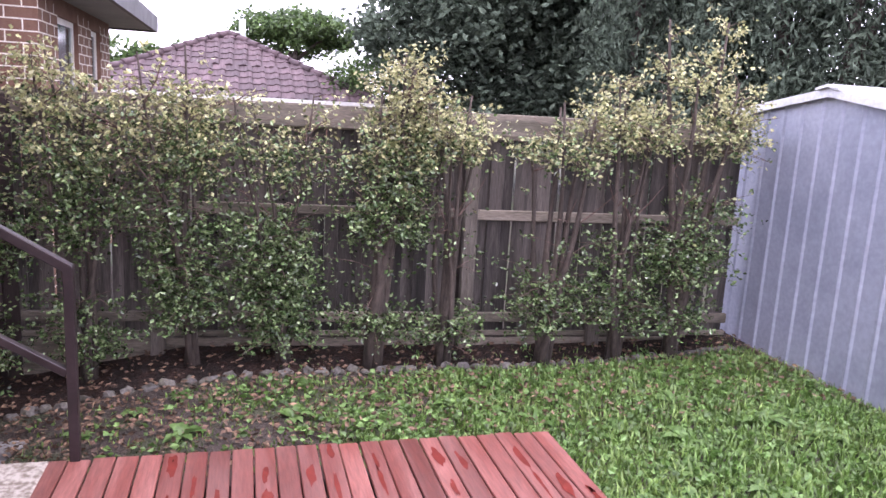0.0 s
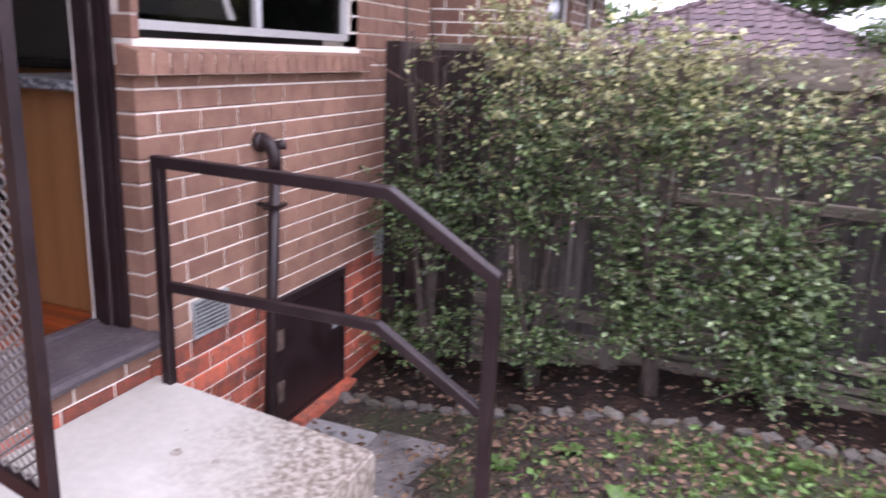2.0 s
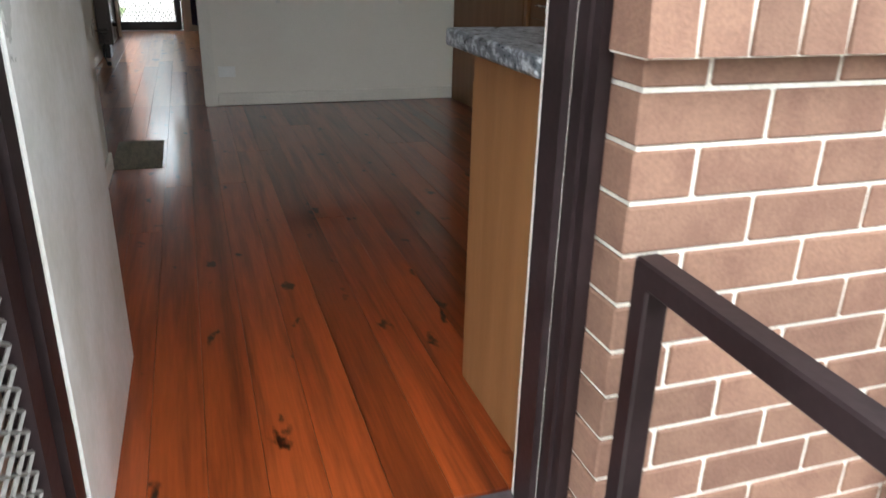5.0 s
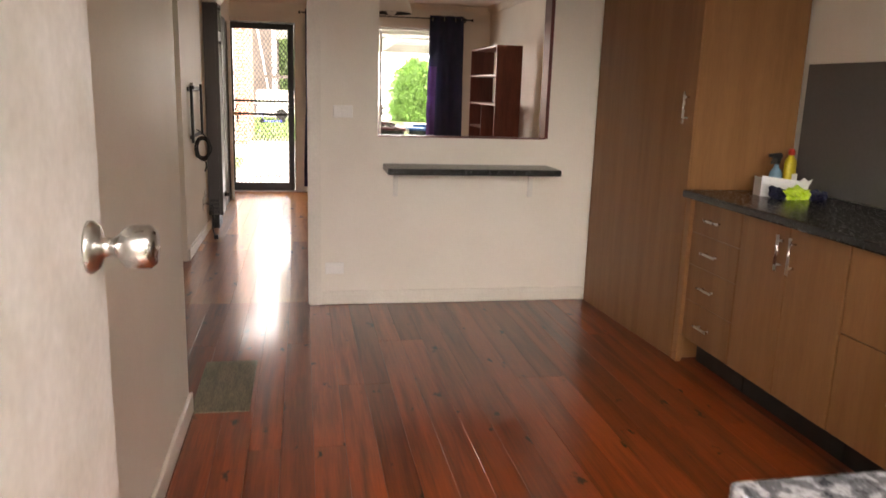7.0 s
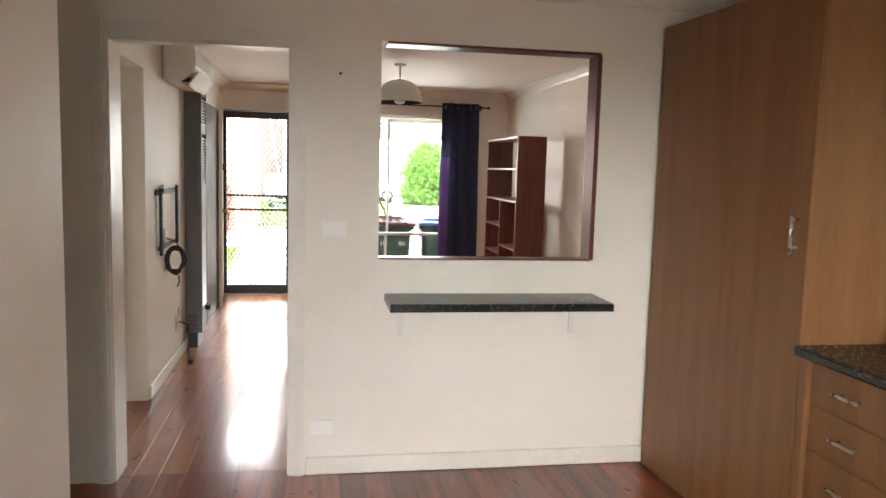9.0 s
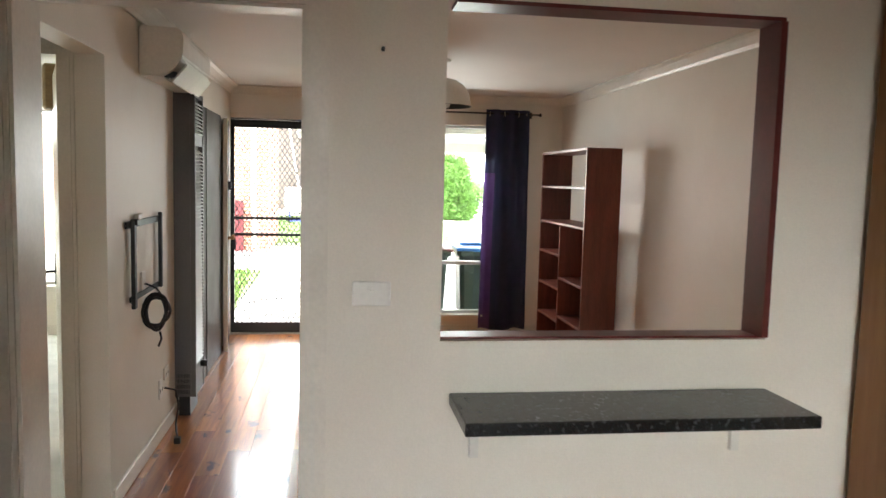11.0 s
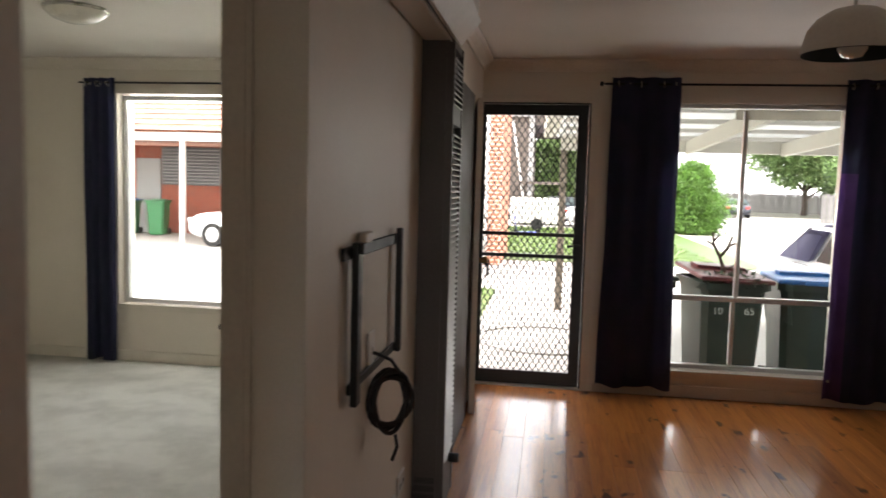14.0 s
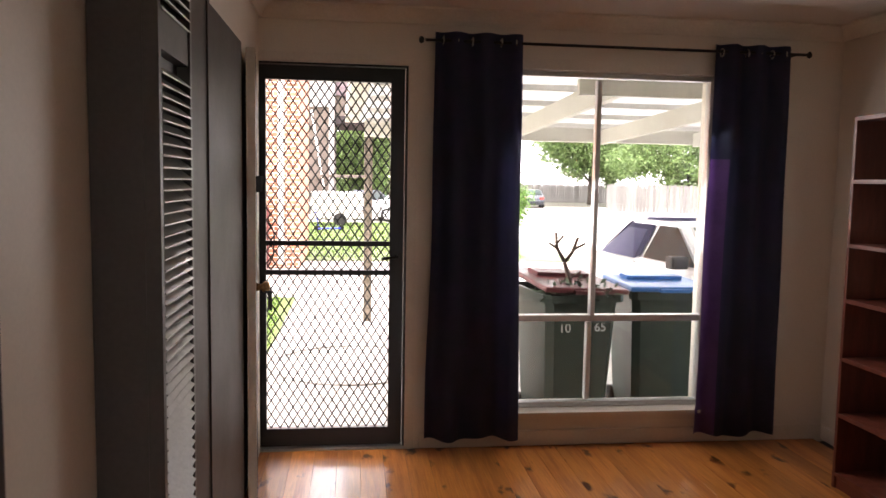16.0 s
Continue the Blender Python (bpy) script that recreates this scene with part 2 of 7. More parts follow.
M["taupe"] = mat("dark_taupe_paint", (0.095, 0.083, 0.077), 0.5, vary=0.08, scale=3, grain=60, bump=0.04, spec=0.3)
M["leafdry"] = mat("dry_leaf", (0.09, 0.052, 0.034), 0.85, island=0.5, vary=0.5, scale=20, grain=60, bump=0, color2=(0.16, 0.105, 0.065))
M["grass"] = mat("grass_blade", (0.09, 0.165, 0.032), 0.5, island=0.5, vary=0.4, scale=3, grain=20, bump=0, color2=(0.155, 0.225, 0.06), trans=0.3)
M["weed"] = mat("weed_leaf", (0.082, 0.16, 0.036), 0.45, island=0.5, vary=0.3, scale=9, grain=30, bump=0, color2=(0.15, 0.25, 0.075), trans=0.3)
M["soil"] = mat("garden_soil", (0.036, 0.026, 0.02), 0.95, vary=0.45, scale=2.2, grain=45, bump=1.0, depth=0.03, color2=(0.034, 0.045, 0.016), mix=(0.46, 0.6))
M["mulch"] = mat("dark_mulch", (0.018, 0.013, 0.011), 0.95, vary=0.5, scale=8, grain=45, bump=1.0, depth=0.03, color2=(0.035, 0.02, 0.015), spec=0.2)
M["zinc"] = mat("galvanised_sheet", (0.34, 0.36, 0.44), 0.42, metal=0.35, vary=0.1, scale=1.6, grain=30, bump=0.05, color2=(0.26, 0.28, 0.35))
M["zincpale"] = mat("pale_trim_sheet", (0.55, 0.56, 0.58), 0.5, metal=0.2, vary=0.12, scale=4, grain=40, bump=0.05)
M["rust"] = mat("rusty_base_rail", (0.11, 0.075, 0.06), 0.85, metal=0.2, vary=0.4, scale=10, grain=60, bump=0.3)
M["tile"] = mat("concrete_roof_tile", (0.055, 0.033, 0.037), 0.75, vary=0.25, scale=3, grain=30, bump=0.3, rnd=0.3, color2=(0.085, 0.055, 0.06))
M["gutter"] = mat("cream_gutter", (0.62, 0.6, 0.57), 0.5, vary=0.1, scale=3, grain=30, bump=0.05)
M["eave"] = mat("grey_eave_lining", (0.3, 0.3, 0.29), 0.7, vary=0.1, scale=3, grain=40, bump=0.08)
M["fascia"] = mat("dark_fascia", (0.07, 0.066, 0.07), 0.5, vary=0.15, scale=4, grain=40, bump=0.08)
M["alu"] = mat("silver_aluminium", (0.66, 0.66, 0.65), 0.4, metal=0.6, vary=0.06, scale=6, grain=80, bump=0.04)
M["whitepaint"] = mat("white_gloss_paint", (0.82, 0.8, 0.77), 0.32, vary=0.05, scale=3, grain=60, bump=0.06, color2=(0.68, 0.65, 0.59))
M["wall"] = mat("warm_white_wall_paint", (0.8, 0.75, 0.665), 0.5, vary=0.03, scale=1.3, grain=140, bump=0.1, color2=(0.765, 0.71, 0.625), depth=0.0015)
M["ceiling"] = mat("ceiling_paint", (0.78, 0.74, 0.69), 0.75, vary=0.04, scale=1.2, grain=90, bump=0.08, depth=0.0015)
M["trim"] = mat("cream_trim_paint", (0.78, 0.73, 0.65), 0.35, vary=0.04, scale=4, grain=70, bump=0.04, color2=(0.73, 0.68, 0.6))
# Living boards carry window glare in their colour; the hall tone bridges to kitchen.
M["floor"] = knotty("lit_honey_pine_floor", (0.56, 0.21, 0.048), (0.3, 0.075, 0.016), 0.3, (6, 0.35, 1), knots=6.2, rnd=0.22, coat=0.8, knot_size=0.23, spec=0.3)
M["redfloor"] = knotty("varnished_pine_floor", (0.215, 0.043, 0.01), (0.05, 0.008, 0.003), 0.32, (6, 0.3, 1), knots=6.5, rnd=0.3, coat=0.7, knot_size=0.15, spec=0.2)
M["hallfloor"] = knotty("blend_hall_pine_floor", (0.34, 0.1, 0.026), (0.15, 0.034, 0.01), 0.3, (6, 0.35, 1), knots=6.2, rnd=0.2, coat=0.8, knot_size=0.2, spec=0.25)
M["patch"] = mat("bare_grey_patch", (0.2, 0.16, 0.1), 0.65, vary=0.3, scale=9, grain=60, bump=0.2, stretch=(3, 0.6, 1))
M["beech"] = mat("beech_laminate", (0.262, 0.124, 0.048), 0.42, vary=0.07, scale=2.2, grain=38, bump=0.03, stretch=(5, 5, 0.35), color2=(0.225, 0.104, 0.039), spec=0.35)
M["blackstone"] = mat("black_laminate_top", (0.014, 0.015, 0.016), 0.25, vary=0.4, scale=60, grain=200, bump=0.04, color2=(0.024, 0.025, 0.026), mix=(0.55, 0.62))
M["granite"] = mat("grey_granite_laminate", (0.06, 0.066, 0.075), 0.3, vary=0.4, scale=55, grain=180, bump=0.03, color2=(0.33, 0.34, 0.36), mix=(0.5, 0.56))
M["splash"] = mat("slate_grey_splashback", (0.1, 0.094, 0.088), 0.35, vary=0.05, scale=2, grain=60, bump=0.02)
M["steel"] = mat("brushed_steel", (0.6, 0.59, 0.57), 0.28, metal=1.0, vary=0.08, scale=20, grain=150, bump=0.03)
M["black"] = mat("black_plastic", (0.012, 0.012, 0.013), 0.4, vary=0.2, scale=10, grain=80, bump=0.05)
M["blackmetal"] = mat("black_powder_coat", (0.01, 0.012, 0.013), 0.4, vary=0.15, scale=10, grain=120, bump=0.06)
M["meshgrey"] = mat("grey_grille_paint", (0.2, 0.185, 0.17), 0.5, metal=0.2, vary=0.15, scale=10, grain=120, bump=0.06)
M["maroon"] = mat("maroon_gloss_paint", (0.12, 0.016, 0.013), 0.35, vary=0.12, scale=6, grain=60, bump=0.06)
M["mahogany"] = mat("mahogany_veneer", (0.18, 0.047, 0.028), 0.36, vary=0.18, scale=4, grain=40, bump=0.05, stretch=(4, 4, 0.5), color2=(0.125, 0.03, 0.017))
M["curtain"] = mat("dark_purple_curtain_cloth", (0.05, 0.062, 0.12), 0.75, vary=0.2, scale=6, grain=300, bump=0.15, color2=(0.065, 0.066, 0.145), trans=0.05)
M["purple"] = mat("lit_purple_lining_cloth", (0.16, 0.085, 0.26), 0.5, vary=0.2, scale=6, grain=300, bump=0.1, trans=0.12)
M["heater"] = mat("grey_heater_enamel", (0.11, 0.1, 0.095), 0.4, metal=0.2, vary=0.08, scale=4, grain=80, bump=0.03)
M["heaterpale"] = mat("pale_heater_slat", (0.5, 0.5, 0.48), 0.35, metal=0.5, vary=0.08, scale=6, grain=80, bump=0.03)
M["acwhite"] = mat("white_appliance_plastic", (0.72, 0.69, 0.63), 0.4, vary=0.04, scale=5, grain=60, bump=0.02)
M["shade"] = mat("white_lamp_shade", (0.75, 0.72, 0.66), 0.4, vary=0.04, scale=5, grain=60, bump=0.02)
M["shadein"] = mat("dark_shade_inside", (0.022, 0.026, 0.022), 0.5, vary=0.1, scale=5, grain=60, bump=0.02)
M["bulb"] = mat("opal_bulb", (0.8, 0.78, 0.72), 0.25, vary=0.03, scale=5, grain=60, bump=0)
M["carpet"] = mat("grey_carpet", (0.62, 0.62, 0.58), 0.98, vary=0.2, scale=3, grain=350, bump=0.9, depth=0.006)
M["tan"] = mat("tan_timber_block", (0.3, 0.2, 0.1), 0.6, vary=0.15, scale=5, grain=40, bump=0.1)
M["galv"] = mat("galvanised_grate", (0.4, 0.43, 0.43), 0.5, metal=0.3, vary=0.2, scale=9, grain=80, bump=0.2, color2=(0.28, 0.29, 0.28))
M["bingreen"] = mat("dark_green_bin_plastic", (0.012, 0.03, 0.022), 0.45, vary=0.15, scale=6, grain=120, bump=0.06)
M["lidred"] = mat("red_bin_lid", (0.12, 0.018, 0.022), 0.4, vary=0.12, scale=6, grain=120, bump=0.05)
M["lidblue"] = mat("blue_bin_lid", (0.02, 0.14, 0.42), 0.4, vary=0.1, scale=6, grain=120, bump=0.05)
M["lidgreen"] = mat("green_bin_plastic", (0.03, 0.17, 0.06), 0.45, vary=0.1, scale=6, grain=120, bump=0.05)
M["white"] = mat("white_lettering", (0.75, 0.75, 0.72), 0.6, vary=0.04, scale=6, grain=60, bump=0)
M["carwhite"] = mat("white_car_paint", (0.72, 0.73, 0.74), 0.22, vary=0.03, scale=2, grain=30, bump=0, coat=0.6)
M["cardark"] = mat("dark_blue_car_paint", (0.02, 0.025, 0.04), 0.2, vary=0.05, scale=2, grain=30, bump=0, coat=0.6)
M["farwall"] = mat("grey_brown_render", (0.12, 0.1, 0.085), 0.85, vary=0.15, scale=1.5, grain=30, bump=0.2)
M["canvas"] = mat("violet_grey_canvas", (0.085, 0.08, 0.15), 0.85, vary=0.12, scale=6, grain=300, bump=0.2)
M["tyre"] = mat("tyre_rubber", (0.014, 0.014, 0.014), 0.85, vary=0.2, scale=10, grain=90, bump=0.2)
M["carglass"] = mat("car_glass", (0.05, 0.075, 0.075), 0.05, vary=0.02, scale=2, grain=10, bump=0)
M["drive"] = mat("driveway_concrete", (0.36, 0.345, 0.32), 0.8, vary=0.12, scale=0.6, grain=60, bump=0.3, color2=(0.29, 0.275, 0.255))
M["carport"] = mat("cream_carport_timber", (0.55, 0.53, 0.47), 0.6, vary=0.08, scale=2, grain=30, bump=0.05)
M["polysheet"] = mat("clear_corrugated_sheet", (0.6, 0.62, 0.62), 0.4, vary=0.1, scale=2, grain=20, bump=0, trans=0.12)
M["yellow"] = mat("yellow_bottle_plastic", (0.62, 0.5, 0.02), 0.35, vary=0.06, scale=8, grain=60, bump=0)
M["red"] = mat("red_cap_plastic", (0.5, 0.03, 0.02), 0.35, vary=0.06, scale=8, grain=60, bump=0)
M["lime"] = mat("lime_packet_film", (0.42, 0.6, 0.03), 0.3, vary=0.2, scale=20, grain=60, bump=0.2, color2=(0.55, 0.7, 0.08))
M["navy"] = mat("navy_cloth", (0.012, 0.015, 0.05), 0.8, vary=0.3, scale=20, grain=120, bump=0.3)
M["paper"] = mat("white_card", (0.72, 0.72, 0.72), 0.7, vary=0.05, scale=10, grain=100, bump=0.05)
M["bluefluid"] = mat("blue_bottle_plastic", (0.2, 0.38, 0.52), 0.2, vary=0.08, scale=8, grain=60, bump=0)
M["bluepaint"] = mat("blue_scooter_paint", (0.02, 0.04, 0.5), 0.35, vary=0.08, scale=8, grain=60, bump=0)
M["screen"] = mat("outlet_plastic", (0.84, 0.82, 0.78), 0.3, vary=0.03, scale=8, grain=60, bump=0)
M["glass"] = glass_material("window_glass")
M["bluefence"] = mat("grey_far_fence", (0.17, 0.16, 0.155), 0.9, vary=0.2, scale=1, grain=12, bump=0.3, stretch=(4, 4, 0.4), rnd=0.2)
M["orangebrick"] = mat("orange_brick", (0.46, 0.2, 0.12), 0.8, vary=0.25, scale=5, grain=90, bump=0.4, color2=(0.34, 0.12, 0.07))
M["hose"] = mat("grey_ring_stain", (0.42, 0.41, 0.39), 0.8, vary=0.1, scale=8, grain=60, bump=0)
M["brass"] = mat("old_brass", (0.42, 0.26, 0.12), 0.45, metal=0.8, vary=0.3, scale=20, grain=90, bump=0.1)


# ---- helpers for shapes ----
def box(bm, x0, y0, z0, x1, y1, z1, mi=0):
    v = [bm.verts.new(p) for p in ((x0, y0, z0), (x1, y0, z0), (x1, y1, z0), (x0, y1, z0), (x0, y0, z1), (x1, y0, z1), (x1, y1, z1), (x0, y1, z1))]
    for f in ((0, 3, 2, 1), (4, 5, 6, 7), (0, 1, 5, 4), (1, 2, 6, 5), (2, 3, 7, 6), (3, 0, 4, 7)):
        bm.faces.new([v[i] for i in f]).material_index = mi
    return v


def bbox(x0, y0, z0, x1, y1, z1, r=0.004, seg=1):
    """A box with rounded edges, as a bmesh of its own."""
    bm = bmesh.new()
    box(bm, x0, y0, z0, x1, y1, z1)
    if r:
        bmesh.ops.bevel(bm, geom=list(bm.edges), offset=r, segments=seg, affect="EDGES", profile=0.5)
    return bm


def boxes(*many):
    bm = bmesh.new()
    for b in many:
        box(bm, *b)
    return bm


def tube(pts, r, seg=10, bm=None, cap=True):
    """A round tube along points; r is one radius or one for each point."""
    bm = bm or bmesh.new()
    pts = [Vector(p) for p in pts]
    rs = r if isinstance(r, (list, tuple)) else [r] * len(pts)
    rings, side = [], None
    for i, p in enumerate(pts):
        d = (pts[min(i + 1, len(pts) - 1)] - pts[max(i - 1, 0)]).normalized()
        if side is None or abs(side.dot(d)) > 0.98:
            side = d.orthogonal().normalized()
        side = (side - d * side.dot(d)).normalized()
        up = d.cross(side)
        rings.append([bm.verts.new(p + (side * math.cos(a) + up * math.sin(a)) * rs[i]) for a in (2 * math.pi * k / seg for k in range(seg))])
    for a, b in zip(rings, rings[1:]):
        for k in range(seg):
            f = bm.faces.new((a[k], a[(k + 1) % seg], b[(k + 1) % seg], b[k]))
            f.smooth = True
    if cap:
        bm.faces.new(rings[0][::-1]), bm.faces.new(rings[-1])
    return bm


def lathe(profile, seg=28, bm=None, at=(0, 0, 0)):
    """A body turned about z from (radius, height) pairs."""
    bm = bm or bmesh.new()
    rings = [[bm.verts.new((at[0] + r * math.cos(2 * math.pi * k / seg), at[1] + r * math.sin(2 * math.pi * k / seg), at[2] + z)) for k in range(seg)] for r, z in profile]
    for a, b in zip(rings, rings[1:]):
        for k in range(seg):
            bm.faces.new((a[k], a[(k + 1) % seg], b[(k + 1) % seg], b[k])).smooth = True
    if profile[0][0] > 1e-4:
        bm.faces.new(rings[0][::-1])
    if profile[-1][0] > 1e-4:
        bm.faces.new(rings[-1])
    return bm


def prism(outline, axis, a, b):
    """An outline of pairs pushed along an axis from a to b."""
    bm = bmesh.new()
    put = {"x": lambda u, v, w: (w, u, v), "y": lambda u, v, w: (u, w, v), "z": lambda u, v, w: (u, v, w)}[axis]
    lo = [bm.verts.new(put(u, v, a)) for u, v in outline]
    hi = [bm.verts.new(put(u, v, b)) for u, v in outline]
    bm.faces.new(lo), bm.faces.new(hi[::-1])
    for i in range(len(lo)):
        j = (i + 1) % len(lo)
        bm.faces.new((lo[j], lo[i], hi[i], hi[j]))
    bmesh.ops.recalc_face_normals(bm, faces=list(bm.faces))
    return bm


def solid(bm, name, materials):
    me = bpy.data.meshes.new(name)
    bm.to_mesh(me)
    bm.free()
    for m in (materials if isinstance(materials, (list, tuple)) else [materials]):
        me.materials.append(m)
    return me


def thing(name, at=(0, 0, 0), rz=0.0, label="", category="", group="", kind=""):
    ob = new(name)
    ob.empty_display_size = 0.1
    ob.matrix_basis = pose(*at, 0, 0, rz)
    return tagged(ob, label, category, group, kind)


def part(name, bm, material, parent, label=""):
    ob = new(name, solid(bm, name, material))
    ob.parent = parent
    return tagged(ob, label)


def piece(name, mesh, parent, m):
    ob = new(name, mesh)
    ob.parent = parent
    ob.matrix_basis = m
    return ob


def single(name, bm, material, label="", category="", group="", kind="", at=None):
    ob = new(name, solid(bm, name, material))
    if at:
        ob.matrix_basis = at
    return tagged(ob, label, category, group, kind)


def raw(name, verts, faces, materials, index=None):
    me = bpy.data.meshes.new(name)
    me.from_pydata([tuple(v) for v in verts], [], [tuple(f) for f in faces])
    for m in materials:
        me.materials.append(m)
    if index is not None:
        me.polygons.foreach_set("material_index", np.asarray(index, dtype=np.int32))
    return me


def panel(axis, lo, hi, a0, a1, z0, z1, holes=()):
    """A wall of thickness lo..hi across axis ('x' or 'y'), along a0..a1, with openings (a, b, za, zb) cut through."""
    bm = bmesh.new()
    As = sorted({a0, a1, *[h[0] for h in holes], *[h[1] for h in holes]})
    Zs = sorted({z0, z1, *[h[2] for h in holes], *[h[3] for h in holes]})
    As, Zs = [a for a in As if a0 <= a <= a1], [z for z in Zs if z0 <= z <= z1]
    for p, q in zip(As, As[1:]):
        for s, t in zip(Zs, Zs[1:]):
            if any(h[0] < (p + q) / 2 < h[1] and h[2] < (s + t) / 2 < h[3] for h in holes):
                continue
            if axis == "y":
                box(bm, p, lo, s, q, hi, t)
            else:
                box(bm, lo, p, s, hi, q, t)
    bmesh.ops.remove_doubles(bm, verts=list(bm.verts), dist=1e-5)
    return bm


def words(text, size, depth=0.001):
    cu = bpy.data.curves.new("words", "FONT")
    cu.body, cu.size, cu.extrude, cu.align_x, cu.align_y = text, size, depth, "CENTER", "CENTER"
    ob = bpy.data.objects.new("words", cu)
    scene.collection.objects.link(ob)
    me = bpy.data.meshes.new_from_object(ob.evaluated_get(bpy.context.evaluated_depsgraph_get()))
    bpy.data.objects.remove(ob)
    return me


# ---- the ground: one sheet to the horizon ----
def smooth(a, b, t):
    t = min(1.0, max(0.0, (t - a) / (b - a)))
    return t * t * (3 - 2 * t)


def ground_height(x, y):
    low = -0.67 - 0.23 * smooth(-1.9, -0.35, y) + 0.05 * smooth(-4.0, -6.0, y)
    front = -0.235
    z = low + (front - low) * smooth(1.5, 9.0, y)
    if y < 0.2 and abs(x) < 12:
        z += 0.018 * noise.noise((x * 1.7, y * 1.7, 0)) + 0.01 * noise.noise((x * 6, y * 6, 3))
    return z


xs = sorted({*np.round(np.arange(-5, 3.0, 0.11), 3), *range(-30, -5, 3), *range(3, 31, 3), -900, -300, -100, -55, 55, 100, 300, 900})
ys = sorted({*np.round(np.arange(-7, 0.2, 0.11), 3), *range(-40, -7, 3), *range(1, 50, 2), -900, -300, -100, 80, 150, 300, 900})
gv = [(x, y, ground_height(x, y)) for y in ys for x in xs]
gf = [(j * len(xs) + i, j * len(xs) + i + 1, (j + 1) * len(xs) + i + 1, (j + 1) * len(xs) + i) for j in range(len(ys) - 1) for i in range(len(xs) - 1)]
tagged(new("ground", raw("ground", gv, gf, [M["soil"]])), "patchy dark garden soil with thin grass", "ground", kind="structure")

# ---- shell of the house ----
DOOR = (-0.90, 0.0)
WIN_B = (0.04, 1.69, 1.06, 2.02)


def wall(name, bm, material=None, label="warm white painted plaster wall"):
    return tagged(new(name, solid(bm, name, material or M["wall"])), label, "wall", kind="structure")


HATCH = (0.82, 1.53, -0.86, -0.158)
back = wall("wall_back", panel("y", 0.007, 0.135, -4.6, 2.72, -1.1, 2.45, [(DOOR[0] - 0.007, DOOR[1] + 0.007, -0.12, 2.1), (WIN_B[0], WIN_B[1], WIN_B[2], WIN_B[3]), HATCH]), M["mortar"], "brown face brick back wall with pale mortar joints")
lining_back = wall("wall_back_lining", panel("y", 0.137, 0.225, -4.6, 2.72, -0.05, 2.45, [(-0.86, -0.04, -0.1, 2.06), WIN_B]))
wall("wall_front", panel("y", 9.745, 9.97, -5.2, 2.72, -0.35, 2.45, [(-1.5, -0.66, 0.0, 2.1), (-0.1, 1.10, 0.2, 2.11), (-4.32, -2.5, 0.46, 2.13)]))
wall("wall_hatch", panel("y", 4.573, 4.68, -2.6, 1.95, 0, 2.45, [(-1.335, -0.532, 0, 2.045), (-0.117, 0.96, 1.06, 2.092)]))
wall("wall_kitchen_left", panel("x", -1.15, -1.045, 0.225, 3.02, 0, 2.45))
wall("wall_hall_side", panel("x", -2.7, -2.6, 0.225, 5.8, 0, 2.45))
wall("wall_kitchen_right", panel("x", 1.95, 2.06, 0.225, 4.573, 0, 2.45))
wall("wall_living_right", panel("x", 1.83, 1.95, 4.681, 9.745, 0, 2.45))
wall("wall_living_left", panel("x", -1.565, -1.445, 4.681, 9.745, 0, 2.45, [(4.74, 5.82, 0, 2.06)]))
wall("wall_bedroom", panel("y", 5.82, 5.93, -5.2, -1.565, 0, 2.45, [(-2.40, -1.64, 0, 2.05)]))
wall("wall_bedroom_side", panel("x", -5.3, -5.2, 5.82, 9.97, 0, 2.45))
wall("wall_kitchen_far_left", panel("x", -4.7, -4.6, 0.0, 5.8, -1.1, 2.45))
ceiling = single("ceiling", boxes((-5.3, 0.137, 2.40, 2.06, 9.75, 2.45)), M["ceiling"], "off-white painted plaster ceiling", "ceiling", kind="structure")
single("roof", boxes((-5.9, -0.55, 2.45, 3.2, 10.5, 2.6)), M["eave"], "flat grey eave lining over the walls", "roof", kind="structure")
single("subfloor", boxes((-5.2, 0.14, -0.12, 2.0, 9.74, -0.02)), M["darktimber"], "dark timber underfloor", "floor", kind="structure")
single("carpet", bbox(-5.19, 5.93, -0.019, -1.605, 9.74, 0.006, 0.002), M["carpet"], "pale grey cut pile bedroom carpet", "carpet", kind="structure")


def cornice(name, ring):
    """A coved moulding round the ceiling of one room."""
    x0, y0, x1, y1 = ring
    bm = bmesh.new()
    prof = [(0, 0), (0.012, 0.0), (0.02, 0.02), (0.05, 0.055), (0.075, 0.068), (0.075, 0.08), (0, 0.08)]
    loops = []
    for d, h in prof:
        loops.append([bm.verts.new(p) for p in ((x0 + d, y0 + d, 2.319 + h), (x1 - d, y0 + d, 2.319 + h), (x1 - d, y1 - d, 2.319 + h), (x0 + d, y1 - d, 2.319 + h))])
    for a, b in zip(loops, loops[1:]):
        for k in range(4):
            bm.faces.new((a[k], a[(k + 1) % 4], b[(k + 1) % 4], b[k]))
    single(name, bm, M["trim"], "cream coved plaster cornice under the ceiling", "cornice", kind="structure")


cornice("trim_cornice_living", (-1.443, 4.682, 1.828, 9.743))
cornice("trim_cornice_kitchen", (-1.043, 0.227, 1.948, 4.571))
cornice("trim_cornice_bedroom", (-5.198, 5.932, -1.602, 9.743))


def skirting(name, x0, y0, x1, y1):
    bm = bbox(min(x0, x1), min(y0, y1), 0.002, max(x0, x1), max(y0, y1), 0.09, 0.004)
    single(name, bm, M["trim"], "cream painted timber skirting board", "skirting", kind="structure")


